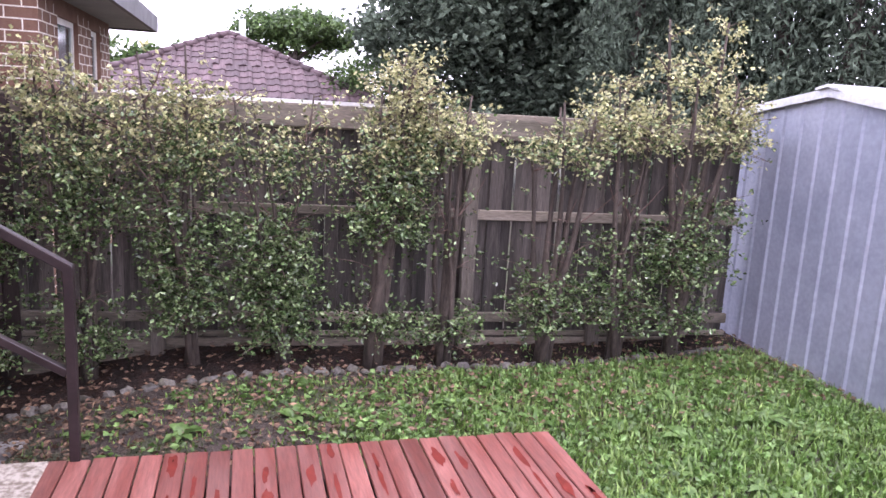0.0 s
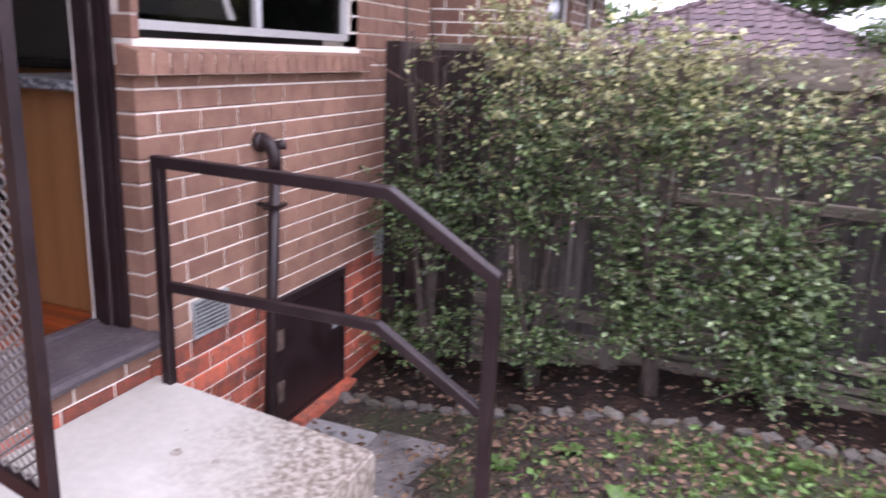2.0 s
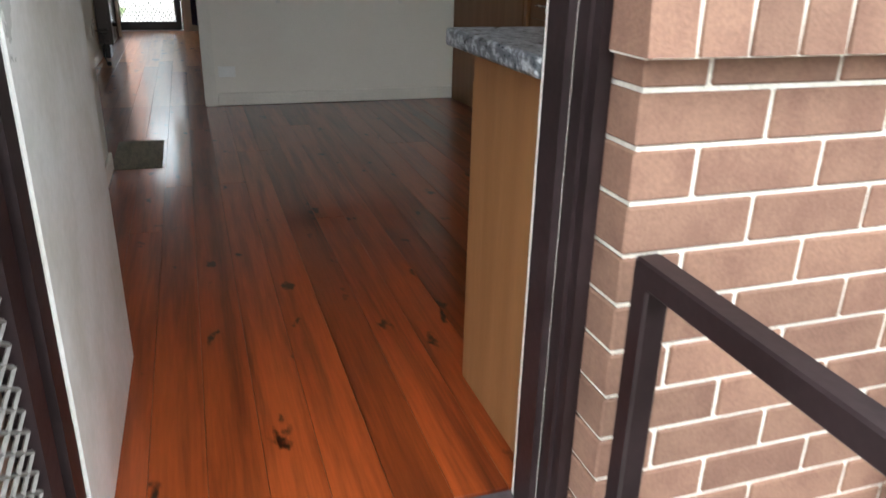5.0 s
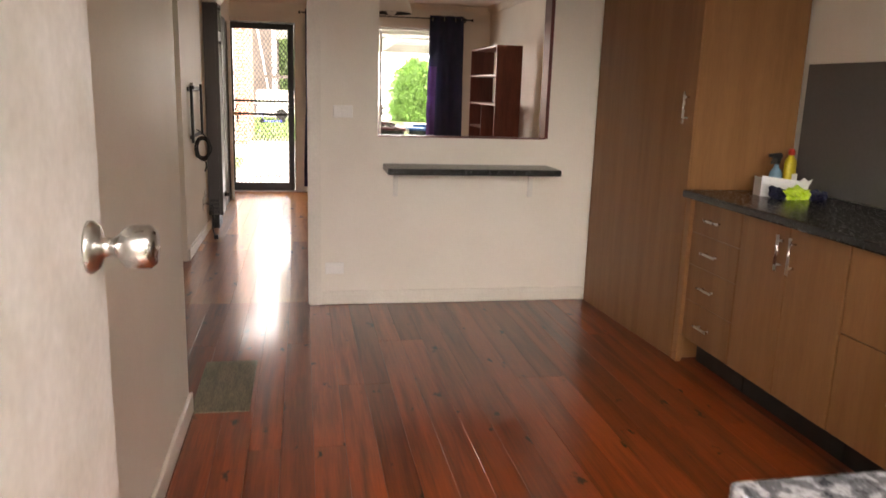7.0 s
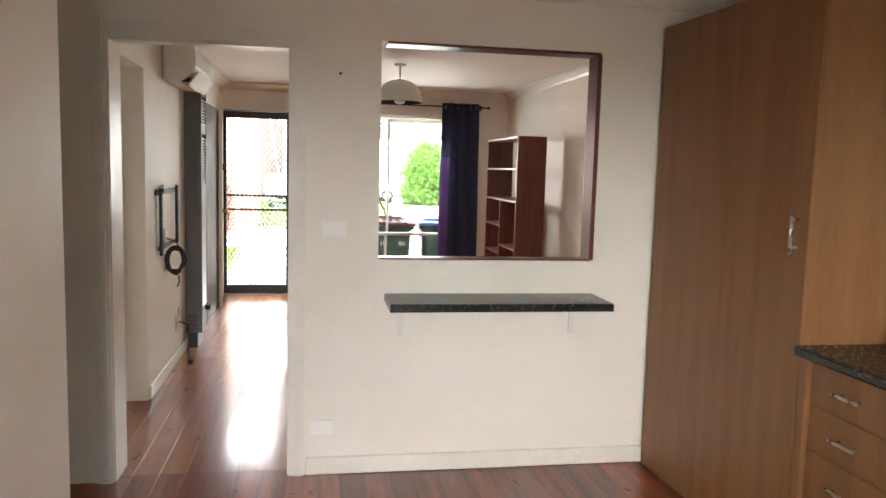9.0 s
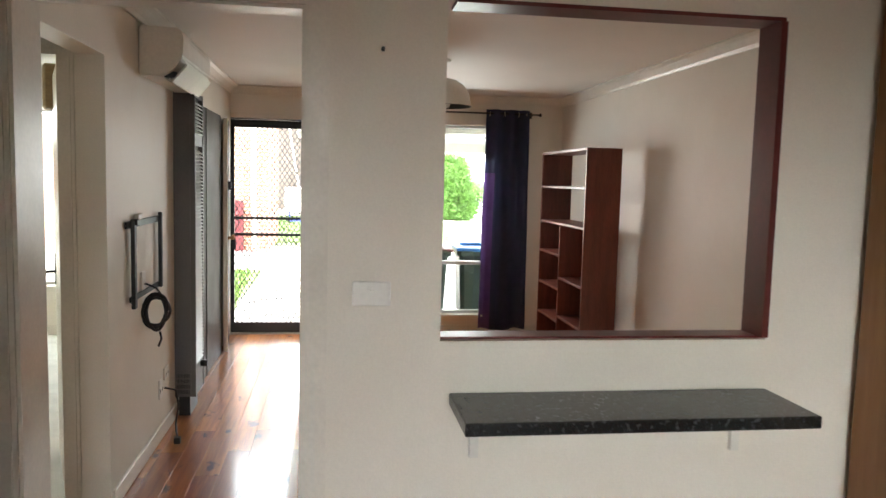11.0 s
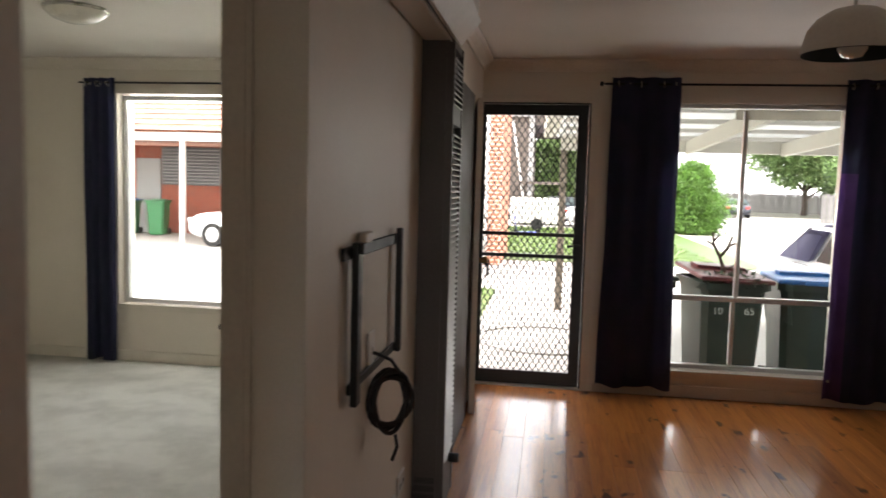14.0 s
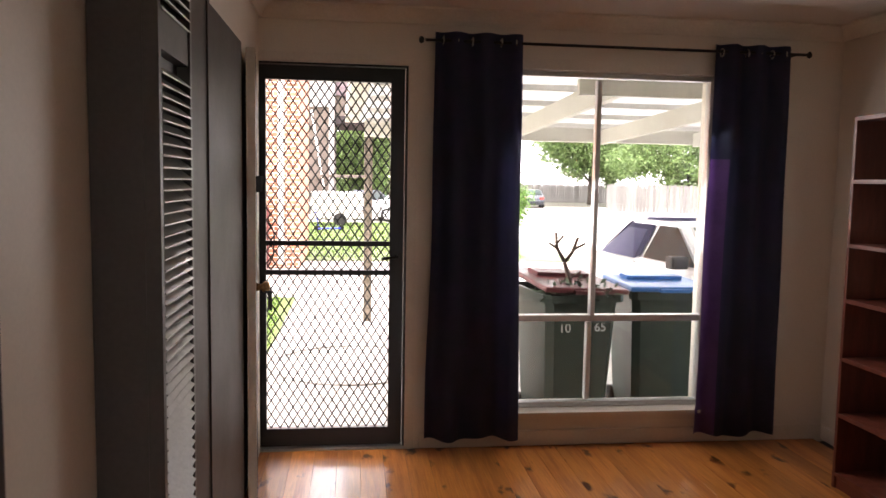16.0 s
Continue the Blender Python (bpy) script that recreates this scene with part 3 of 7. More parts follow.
skirting("baseboard_hatch", -0.454, 4.556, 1.30, 4.5715)
skirting("baseboard_hatch_living", -0.454, 4.6815, 1.82, 4.697)
skirting("baseboard_kitchen_left", -1.0435, 0.23, -1.028, 3.02)
skirting("baseboard_living_left", -1.4435, 5.84, -1.428, 7.48)
skirting("baseboard_front", -0.58, 9.728, 1.825, 9.7435)
skirting("baseboard_living_right", 1.8135, 4.73, 1.8285, 9.72)
skirting("baseboard_bedroom", -5.19, 9.728, -1.61, 9.7435)


def architrave(name, axis, at, a, b, top, out, w=0.07, t=0.016, m="trim", label="cream painted timber door architrave"):
    """Two uprights and a head round an opening, on the face 'at', standing out by t towards 'out'."""
    lo, hi = (at, at + t) if out > 0 else (at - t, at)
    bm = bmesh.new()
    for u0, u1, z0, z1 in ((a - w, a, 0.0, top + w), (b, b + w, 0.0, top + w), (a, b, top, top + w)):
        for k, (in0, in1, s) in enumerate(((0, 1, 0.7), (0.25, 0.8, 1.0))):
            d = u1 - u0 if z1 - z0 > u1 - u0 else z1 - z0
            x0, x1, y0, y1 = (u0 + d * in0, u0 + d * in1, z0, z1) if z1 - z0 > u1 - u0 else (u0, u1, z0 + d * in0, z0 + d * in1)
            l2, h2 = (lo, lo + t * s) if out > 0 else (hi - t * s, hi)
            if k:
                l2, h2 = (lo + t * 0.7, h2) if out > 0 else (l2, hi - t * 0.7)
            if axis == "y":
                box(bm, x0, l2, y0, x1, h2, y1)
            else:
                box(bm, l2, x0, y0, h2, x1, y1)
    single(name, bm, M[m], label, "architrave", kind="structure")


architrave("trim_doorway_kitchen", "y", 4.571, -1.335, -0.532, 2.045, -1)
architrave("trim_doorway_living", "y", 4.682, -1.335, -0.532, 2.045, 1)
architrave("trim_bedroom_door", "y", 5.818, -2.40, -1.64, 2.05, -1)
architrave("trim_front_door", "y", 9.743, -1.5, -0.66, 2.10, -1, w=0.05)
# thin lining inside the kitchen doorway
dl = bmesh.new()
for b in ((-1.335, 4.573, 0.001, -1.325, 4.775, 2.045), (-0.542, 4.573, 0.001, -0.532, 4.68, 2.045), (-1.325, 4.573, 2.035, -0.542, 4.68, 2.044)):
    box(dl, *b)
single("trim_doorway_lining", dl, M["trim"], "cream painted timber lining of the open doorway", "door lining", kind="structure")

# maroon lined serving hatch
hl = bmesh.new()
for b in ((-0.117, 4.6, 1.06, 0.96, 4.69, 1.068), (-0.09, 4.566, 2.08, 0.96, 4.69, 2.092), (0.944, 4.564, 1.068, 0.966, 4.69, 2.08)):
    box(hl, *b)
single("trim_hatch", hl, M["maroon"], "maroon painted lining of the square wall opening", "hatch lining", kind="structure")

# ---- back door frame, sill ----
fr = thing("door_frame", (-0.45, 0.16, 0), 0, "dark brown painted timber door frame with mouldings", "door frame", kind="structure")
for sx in (-1, 1):
    bm = bmesh.new()
    for u0, u1, y0, y1 in ((0.445, 0.41, -0.06, 0.05), (0.432, 0.418, -0.085, -0.06), (0.449, 0.436, -0.075, -0.06), (0.41, 0.395, -0.02, 0.05)):
        box(bm, min(sx * u0, sx * u1), y0, -0.06, max(sx * u0, sx * u1), y1, 2.1)
    part("jamb", bm, M["brownpaint"], fr)
part("head", boxes((-0.395, -0.06, 2.04, 0.395, 0.05, 2.1)), M["brownpaint"], fr)
part("white_stop", boxes((0.398, 0.0505, 0.0, 0.412, 0.064, 2.04), (-0.412, 0.0505, 0.0, -0.398, 0.064, 2.04)), M["whitepaint"], fr, "white painted inner stop")
part("threshold", bbox(-0.41, 0.028, -0.045, 0.41, 0.075, 0.003, 0.003), M["sill"], fr, "worn dark threshold board")
sill = prism([(-0.045, -0.088), (-0.062, -0.078), (-0.066, -0.058), (-0.058, -0.043), (-0.04, -0.036), (0.185, -0.008), (0.185, -0.088)], "x", -0.93, 0.02)
bmesh.ops.subdivide_edges(sill, edges=[e for e in sill.edges if abs(e.verts[0].co.x - e.verts[1].co.x) > 0.5], cuts=24)
for v in sill.verts:
    if v.co.y < 0.0:
        v.co += Vector((0, 0.005 * noise.noise((v.co.x * 7, 1.3, v.co.z * 20)), 0.004 * noise.noise((v.co.x * 9, 5.1, v.co.z * 20))))
single("doorstep_sill", sill, M["sill"], "worn dark painted concrete door sill", "sill", kind="structure")

# ---- landing, step, deck ----
lv = [(-0.87, 0.0, -0.215), (0.025, 0.0, -0.215), (0.025, -0.96, -0.312), (-0.87, -0.96, -0.312)]
bm = bmesh.new()
top = [bm.verts.new(p) for p in lv]
bot = [bm.verts.new((p[0], p[1], -1.0)) for p in lv]
bm.faces.new(top[::-1]), bm.faces.new(bot)
for i in range(4):
    bm.faces.new((top[i], top[(i + 1) % 4], bot[(i + 1) % 4], bot[i]))
bmesh.ops.recalc_face_normals(bm, faces=list(bm.faces))
bmesh.ops.bevel(bm, geom=[e for e in bm.edges if all(v in top for v in e.verts)], offset=0.012, segments=2, affect="EDGES")
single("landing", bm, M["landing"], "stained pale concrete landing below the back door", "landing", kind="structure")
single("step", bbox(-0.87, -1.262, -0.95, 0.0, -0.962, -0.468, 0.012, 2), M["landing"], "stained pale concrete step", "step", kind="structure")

deck = thing("deck", (-2.5, -2.43, -0.6), 0, "red painted timber deck with worn wet boards", "deck", kind="structure")
for k in range(3):
    part("joist", bbox(-2.3 + 2.25 * k, -1.16, -0.1, -2.22 + 2.25 * k, 1.16, 0.105, 0.004), M["darktimber"], deck)
plank = solid(bbox(-2.5, -0.0455, -0.011, 2.5, 0.0455, 0.011, 0.004), "board", M["deck"])
random.seed(4)
for k in range(24):
    piece("board", plank, deck, pose(random.uniform(-0.006, 0.006), -1.12 + 0.0985 * k, 0.117 + random.uniform(-0.002, 0.002), 0, 0, random.uniform(-0.05, 0.05)))
wet = bmesh.new()
for k in range(70):
    row = random.randint(0, 23)
    cy, cx = -2.43 - 1.12 + 0.0985 * row, random.uniform(-1.9, -0.08)
    a, b = random.uniform(0.05, 0.2), random.uniform(0.012, 0.036)
    ring = []
    for i in range(14):
        t = 2 * math.pi * i / 14
        w = 0.65 + 0.5 * noise.noise((k * 3.1, math.cos(t) * 1.3, math.sin(t) * 1.3))
        ring.append(wet.verts.new((cx + a * w * math.cos(t), cy + max(-0.04, min(0.04, b * w * math.sin(t))), -0.4705)))
    wet.faces.new(ring)
single("wet_patches", wet, M["wet"], "shiny rainwater patches on the red boards", "water", kind="stuff")

# dark marks on the landing
for mx, my, mr, sd in ((-0.36, -0.42, 0.032, 1), (-0.24, -0.36, 0.009, 2), (-0.33, -0.56, 0.026, 3), (-0.12, -0.74, 0.022, 4)):
    mk = bmesh.new()
    mk.faces.new([mk.verts.new((mx + mr * (0.7 + 0.6 * noise.noise((sd * 5.0, math.cos(a), math.sin(a)))) * math.cos(a), my + mr * 0.6 * math.sin(a), -0.215 + 0.101 * (my + mr * 0.6 * math.sin(a)) + 0.0035)) for a in (2 * math.pi * i / 16 for i in range(16))])
    single("water_mark", mk, M["smudge"], "small brown smudge on the concrete landing", "stain", kind="structure")

# ---- steel handrail ----
rail = thing("handrail", (0, 0, -0.25), 0, "dark brown painted steel handrail beside the landing", "handrail")


def bent_bar(path, w, h):
    """A square bar bent along (y, z) points in the plane x=0, with mitred corners."""
    P = [Vector(p) for p in path]
    left, right = [], []
    for i, p in enumerate(P):
        d0 = (p - P[i - 1]).normalized() if i else (P[1] - p).normalized()
        d1 = (P[i + 1] - p).normalized() if i < len(P) - 1 else d0
        n0, n1 = Vector((-d0.y, d0.x)), Vector((-d1.y, d1.x))
        m = (n0 + n1).normalized()
        k = h / 2 / max(0.35, m.dot(n0))
        left.append(p + m * k), right.append(p - m * k)
    b = bmesh.new()
    rings = [[b.verts.new((x, q.x, q.y)) for x, q in ((-w / 2, l), (w / 2, l), (w / 2, r), (-w / 2, r))] for l, r in zip(left, right)]
    for r0, r1 in zip(rings, rings[1:]):
        for k in range(4):
            b.faces.new((r0[k], r0[(k + 1) % 4], r1[(k + 1) % 4], r1[k]))
    b.faces.new(rings[0][::-1]), b.faces.new(rings[-1])
    bmesh.ops.recalc_face_normals(b, faces=list(b.faces))
    bmesh.ops.bevel(b, geom=list(b.edges), offset=0.004, segments=1, affect="EDGES")
    return b


Z0 = 0.25
part("rail_frame", bent_bar([(-0.085, 0.02), (-0.085, 0.635 + Z0), (-1.0, 0.618 + Z0), (-1.365, 0.39 + Z0), (-1.365, -0.66 + Z0)], 0.042, 0.042), M["brownpaint"], rail)
part("mid_bar", bent_bar([(-0.106, 0.17 + Z0), (-0.97, 0.163 + Z0), (-1.346, -0.07 + Z0)], 0.036, 0.036), M["brownpaint"], rail)

# ---- open screen door, outside ----
def diamond_mesh(w, h, z0, px, pz, r, bm, x0=0.0, y=0.0):
    """Expanded diamond mesh between x0..x0+w and z0..z0+h, in the plane y."""
    nx, nz = max(1, round(w / px)), max(1, round(h / pz))
    px, pz = w / nx, h / nz
    for j in range(nz):
        for i in range(nx):
            cx, cz = x0 + i * px, z0 + j * pz
            c = [(cx, cz + pz / 2), (cx + px / 2, cz + pz), (cx + px, cz + pz / 2), (cx + px / 2, cz)]
            for a, b in ((0, 1), (1, 2), (2, 3), (3, 0)):
                p, q = Vector((c[a][0], y, c[a][1])), Vector((c[b][0], y, c[b][1]))
                d = (q - p).normalized()
                s = Vector((0, 1, 0)).cross(d) * r
                o = Vector((0, r, 0))
                v = [bm.verts.new(k) for k in (p + s, p + o, p - s, q + s, q + o, q - s, p - o, q - o)]
                for f in ((0, 1, 4, 3), (1, 2, 5, 4), (2, 6, 7, 5), (6, 0, 3, 7)):
                    bm.faces.new([v[k] for k in f])
    return bm


sd = thing("screen_door", (-0.862, 0.10, -0.005), -102, "brown steel screen door with diamond mesh, standing open", "screen door")
W, H = 0.775, 2.02
part("frame", boxes((0, -0.013, 0, 0.04, 0.013, H), (W - 0.04, -0.013, 0, W, 0.013, H), (0.04, -0.013, 0, W - 0.04, 0.013, 0.045), (0.04, -0.013, H - 0.04, W - 0.04, 0.013, H), (0.04, -0.013, 0.93, W - 0.04, 0.013, 0.97)), M["brownpaint"], sd)
part("mesh", diamond_mesh(W - 0.08, 0.885, 0.045, 0.05, 0.034, 0.0036, diamond_mesh(W - 0.08, H - 1.01, 0.97, 0.05, 0.034, 0.0036, bmesh.new(), 0.04), 0.04), M["meshgrey"], sd, "grey expanded diamond mesh")
part("latch", bbox(W - 0.036, -0.03, 1.0, W - 0.008, -0.0135, 1.15, 0.004), M["steel"], sd, "steel latch")

# ---- white inner door ----
idr = thing("back_door", (-0.845, 0.232, 0.008), 89.4, "white painted flush door standing open against the wall", "door")
part("leaf", bbox(0, -0.002, 0, 0.79, 0.036, 2.03, 0.003), M["whitepaint"], idr)
kn = lathe([(0.0, 0.0), (0.034, 0.0), (0.034, 0.004), (0.028, 0.012), (0.013, 0.016), (0.0115, 0.028), (0.016, 0.036), (0.026, 0.045), (0.0285, 0.055), (0.028, 0.075), (0.022, 0.082), (0.0, 0.083)])
bmesh.ops.transform(kn, matrix=pose(0.725, -0.002, 1.14, 90, 0, 0), verts=list(kn.verts))
part("knob", kn, M["steel"], idr, "brushed steel round door knob")
part("hinge", bbox(-0.004, 0.004, 0.22, 0.001, 0.034, 0.32, 0.001), M["darktimber"], idr, "dark butt hinge")

# ---- window over the kitchen bench ----
def window(name, x0, x1, z0, z1, y, parts, mullions=(), transoms=(), m="alu", w=0.035, d=0.05, label="", lower=None):
    cx = (x0 + x1) / 2
    ob = thing(name, (cx, y, z0), 0, label, "window", kind="structure")
    hw, h = (x1 - x0) / 2, z1 - z0
    part("window_frame", boxes((-hw, -d / 2, 0, -hw + w, d / 2, h), (hw - w, -d / 2, 0, hw, d / 2, h), (-hw + w, -d / 2, 0, hw - w, d / 2, w), (-hw + w, -d / 2, h - w, hw - w, d / 2, h)), M[m], ob)
    for a, b in mullions:
        part("mullion", bbox(a - cx - w / 2, -d / 2 + 0.003, b[0] - z0, a - cx + w / 2, d / 2 - 0.003, b[1] - z0, 0.003), M[m], ob)
    for t in transoms:
        part("transom", bbox(-hw + w, -d / 2 + 0.006, t - z0 - 0.019, hw - w, d / 2 - 0.006, t - z0 + 0.019, 0.003), M[m], ob)
    for a, b, c, e in parts:
        p = part("pane", boxes((a - cx, -0.002, c - z0, b - cx, 0.002, e - z0)), M["glass"], ob)
        p.visible_shadow = False
    return ob


window("window_1", WIN_B[0], WIN_B[1], WIN_B[2] + 0.03, WIN_B[3], 0.085, [(0.075, 1.655, 1.125, 1.985)], [(0.86, (1.125, 1.985))], label="white framed sliding window in the brick wall")
single("curtain_remnant", prism([(1.38 + 0.05 * i, 0.24 + 0.02 * (i % 2)) for i in range(7)] + [(1.38 + 0.05 * i, 0.232 + 0.02 * (i % 2)) for i in range(6, -1, -1)], "z", 1.1, 2.1), M["paper"], "pale grey curtain beside the window", "curtain")
bs = thing("window_sill", (0.85, -0.02, 0.94), 0, "sloping brown brick window sill", "window sill", kind="structure")
sb = solid(prism([(-0.04, -0.005), (-0.035, 0.075), (0.06, 0.098), (0.06, -0.005)], "x", -0.037, 0.037), "brick", M["brick"])
for k in range(21):
    piece("brick", sb, bs, pose(-0.85 + 0.085 * k, 0, 0))
part("mortar_bed", boxes((-0.885, -0.03, -0.008, 0.885, 0.06, 0.07)), M["mortar"], bs)

# ---- fixtures on the brick wall ----
pipe = thing("waste_pipe", (0.735, -0.085, -0.93), 3, "dark brown painted waste pipe with elbow on the brick wall", "pipe")
part("pipe_run", tube([(-0.1, 0, 0.0), (-0.042, 0.0, 0.8), (0.0, 0, 1.44)], 0.028, 16), M["brownpaint"], pipe)
part("elbow", tube([(0.0, 0, 1.42), (0, 0, 1.5), (0, 0.012, 1.54), (0, 0.04, 1.56), (0, 0.1, 1.56)], [0.032, 0.032, 0.035, 0.035, 0.033], 16), M["brownpaint"], pipe)
part("collar", tube([(0, 0.055, 1.56), (0, 0.1, 1.56)], 0.044, 16), M["brownpaint"], pipe)
part("collar", tube([(-0.002, 0, 1.41), (0, 0, 1.44)], 0.037, 16), M["brownpaint"], pipe)
part("plug", tube([(0.0, -0.005, 1.55), (0.022, -0.024, 1.553), (0.032, -0.034, 1.555)], [0.022, 0.022, 0.026], 14), M["brownpaint"], pipe)
part("bracket", boxes((-0.05, -0.037, 1.27, 0.045, 0.037, 1.285), (-0.09, -0.012, 1.272, -0.04, 0.004, 1.283), (-0.015, 0.03, 1.27, 0.01, 0.088, 1.285)), M["brownpaint"], pipe)
part("base_collar", lathe([(0.085, -0.06), (0.08, 0.03), (0.05, 0.06), (0.0, 0.062)], 18, at=(-0.1, 0, 0)), M["concrete"], pipe, "cream concrete collar at its foot")

ad = thing("access_door", (1.175, -0.012, HATCH[2]), 0, "dark brown painted underfloor access door", "access door")
w, h = HATCH[1] - HATCH[0], HATCH[3] - HATCH[2]
part("frame", boxes((-w / 2, -0.01, 0, -w / 2 + 0.03, 0.06, h), (w / 2 - 0.03, -0.01, 0, w / 2, 0.06, h), (-w / 2 + 0.03, -0.01, h - 0.045, w / 2 - 0.03, 0.06, h), (-w / 2 + 0.03, -0.01, 0, w / 2 - 0.03, 0.06, 0.03)), M["brownpaint"], ad)
part("leaf", bbox(-w / 2 + 0.032, -0.004, 0.032, w / 2 - 0.032, 0.03, h - 0.05, 0.006), M["brownpaint"], ad)
for z in (0.16, 0.44):
    part("hinge", bbox(-w / 2 + 0.005, -0.016, z, -w / 2 + 0.06, -0.0105, z + 0.11, 0.002), M["rust"], ad, "rusty butt hinge")
part("bolt", tube([(w / 2 - 0.13, -0.02, h - 0.3), (w / 2 - 0.01, -0.02, h - 0.29)], 0.014, 10), M["galv"], ad, "galvanised barrel bolt")
part("bolt_plate", bbox(w / 2 - 0.14, -0.012, h - 0.33, w / 2 - 0.09, -0.0045, h - 0.26, 0.002), M["galv"], ad)


def vent(name, x, z, label):
    ob = thing(name, (x, -0.004, z), 0, label, "vent")
    w, h = 0.235, 0.165
    part("backing", boxes((-w / 2 + 0.01, 0.003, 0.01, w / 2 - 0.01, 0.005, h - 0.01)), M["black"], ob)
    bm = bmesh.new()
    nx, nz = 12, 8
    for i in range(nx + 1):
        x0 = -w / 2 + 0.008 + (w - 0.022) * i / nx
        box(bm, x0, -0.004, 0.006, x0 + 0.0032, -0.0005, h - 0.006)
    for j in range(nz + 1):
        z0 = 0.006 + (h - 0.018) * j / nz
        box(bm, -w / 2 + 0.006, -0.0045, z0, w / 2 - 0.006, -0.001, z0 + 0.0032)
    part("grate", bm, M["galv"], ob)
    part("rim", boxes((-w / 2, -0.006, 0, -w / 2 + 0.01, 0.003, h), (w / 2 - 0.01, -0.006, 0, w / 2, 0.003, h), (-w / 2 + 0.01, -0.006, 0, w / 2 - 0.01, 0.003, 0.01), (-w / 2 + 0.01, -0.006, h - 0.01, w / 2 - 0.01, 0.003, h)), M["galv"], ob)


vent("air_vent", 0.362, -0.15, "galvanised perforated air vent in the brick wall")
vent("air_vent", 2.05, -0.2, "dull galvanised air vent near the fence")

# ---- timber fence ----
FA, FB = Vector((2.14, 0.0)), Vector((1.86, -3.68))
fdir = (FB - FA).normalized()
fang = math.degrees(math.atan2(fdir.y, fdir.x))


def on_fence(s, off=0.0):
    """A point s metres along the fence from the house, off towards the garden."""
    n = Vector((fdir.y, -fdir.x))
    p = FA + fdir * s + n * off
    return p


fence = thing("fence", (FA.x, FA.y, -0.75), fang, "weathered grey timber paling fence with rails and posts", "fence")
# local x runs along the fence, local y away from the garden
random.seed(11)
pal = [solid(bbox(-w / 2, -0.007, -0.2, w / 2, 0.007, h, 0.002), "paling", M["fence"]) for w, h in ((0.105, 1.78), (0.098, 1.75), (0.11, 1.77), (0.092, 1.74))]
s = 0.05
k = 0
while s < 5.86:
    back_row = k % 2
    piece("paling", pal[random.randrange(4)], fence, pose(s, 0.072 + (0.045 if back_row else 0.0), random.uniform(-0.012, 0.012), 0, random.uniform(-0.5, 0.5), 0))
    s += random.uniform(0.082, 0.104)
    k += 1
for z, t in ((0.33, 0.075), (1.12, 0.07), (1.72, 0.075)):
    a = 0.0
    for b in (2.35, 3.66, 5.0, 5.88):
        part("rail", bbox(a + 0.004, 0.022, z - t / 2 + random.uniform(-0.012, 0.012), b - 0.004, 0.064, z + t / 2, 0.005), M["rail"], fence)
        a = b
part("plinth_board", bbox(0.0, 0.03, -0.15, 5.88, 0.062, 0.17, 0.005), M["rail"], fence, "mossy plinth board at the foot")
part("plinth_board", bbox(0.0, 0.03, 0.185, 5.88, 0.055, 0.225, 0.005), M["rail"], fence)
part("cap_board", bbox(0.0, 0.012, 1.70, 5.88, 0.052, 1.86, 0.005), M["rail"], fence, "horizontal board along the top")
for s, z in ((1.5, 1.8), (3.69, 1.86), (4.72, 0.4)):
    part("fence_post", bbox(s - 0.05, -0.045, -0.3, s + 0.05, 0.02, z, 0.008), M["post"], fence)
part("end_post", bbox(0.0, -0.09, -0.3, 0.11, 0.06, 1.86, 0.006), M["darktimber"], fence, "dark stained end post against the bricks")
for i in range(5):
    part("dark_paling", bbox(0.12 + 0.1 * i, 0.0, -0.1, 0.212 + 0.1 * i, 0.014, 1.82, 0.003), M["darktimber"], fence, "dark stained paling")

# ---- garden shed ----
shed = thing("garden_shed", (1.05, -6.75, -0.62), -1, "grey corrugated steel garden shed with low gable roof", "shed")
L, Hs = 0.92, 1.86


def ribbed(length, z0, z1, top=None, pitch=0.19):
    """Ribbed sheet along x, facing +y; top(x) gives the height of its upper edge."""
    bm = bmesh.new()
    prof = []
    n = int(length / pitch)
    for i in range(n):
        x = i * pitch
        prof += [(x, 0), (x + pitch * 0.62, 0), (x + pitch * 0.7, 0.013), (x + pitch * 0.78, 0.013), (x + pitch * 0.86, 0)]
    prof.append((length, 0))
    lo = [bm.verts.new((x, y, z0)) for x, y in prof]
    hi = [bm.verts.new((x, y, top(x) if top else z1)) for x, y in prof]
    for i in range(len(prof) - 1):
        bm.faces.new((lo[i], lo[i + 1], hi[i + 1], hi[i]))
    return bm


gable = lambda x: 1.84 + 0.155 * (1 - abs(x - 1.0) / 1.0)
side = ribbed(2.0, 0.02, 1.8, gable)
bmesh.ops.transform(side, matrix=pose(-1.05, 0.79, 0), verts=list(side.verts))
part("gable_wall", side, M["zinc"], shed)
ew = ribbed(1.55, 0.02, 1.84)
bmesh.ops.transform(ew, matrix=pose(0.95, 0.785, 0, 0, 0, -90), verts=list(ew.verts))
part("side_wall", ew, M["zinc"], shed)
part("roof_sheet", prism([(-1.12, 1.845), (-0.05, 2.015), (1.02, 1.845), (1.02, 1.862), (-0.05, 2.032), (-1.12, 1.862)], "y", -0.85, 0.83), M["zincpale"], shed)
part("barge_trim", prism([(-1.12, 1.80), (-0.05, 1.97), (1.02, 1.80), (1.02, 1.848), (-0.05, 2.018), (-1.12, 1.848)], "y", 0.831, 0.84), M["zincpale"], shed, "pale folded barge trim")
part("ridge_cap", prism([(-0.16, 2.012), (-0.05, 2.035), (0.06, 2.012), (0.06, 2.03), (-0.05, 2.055), (-0.16, 2.03)], "y", -0.86, 0.86), M["zincpale"], shed)
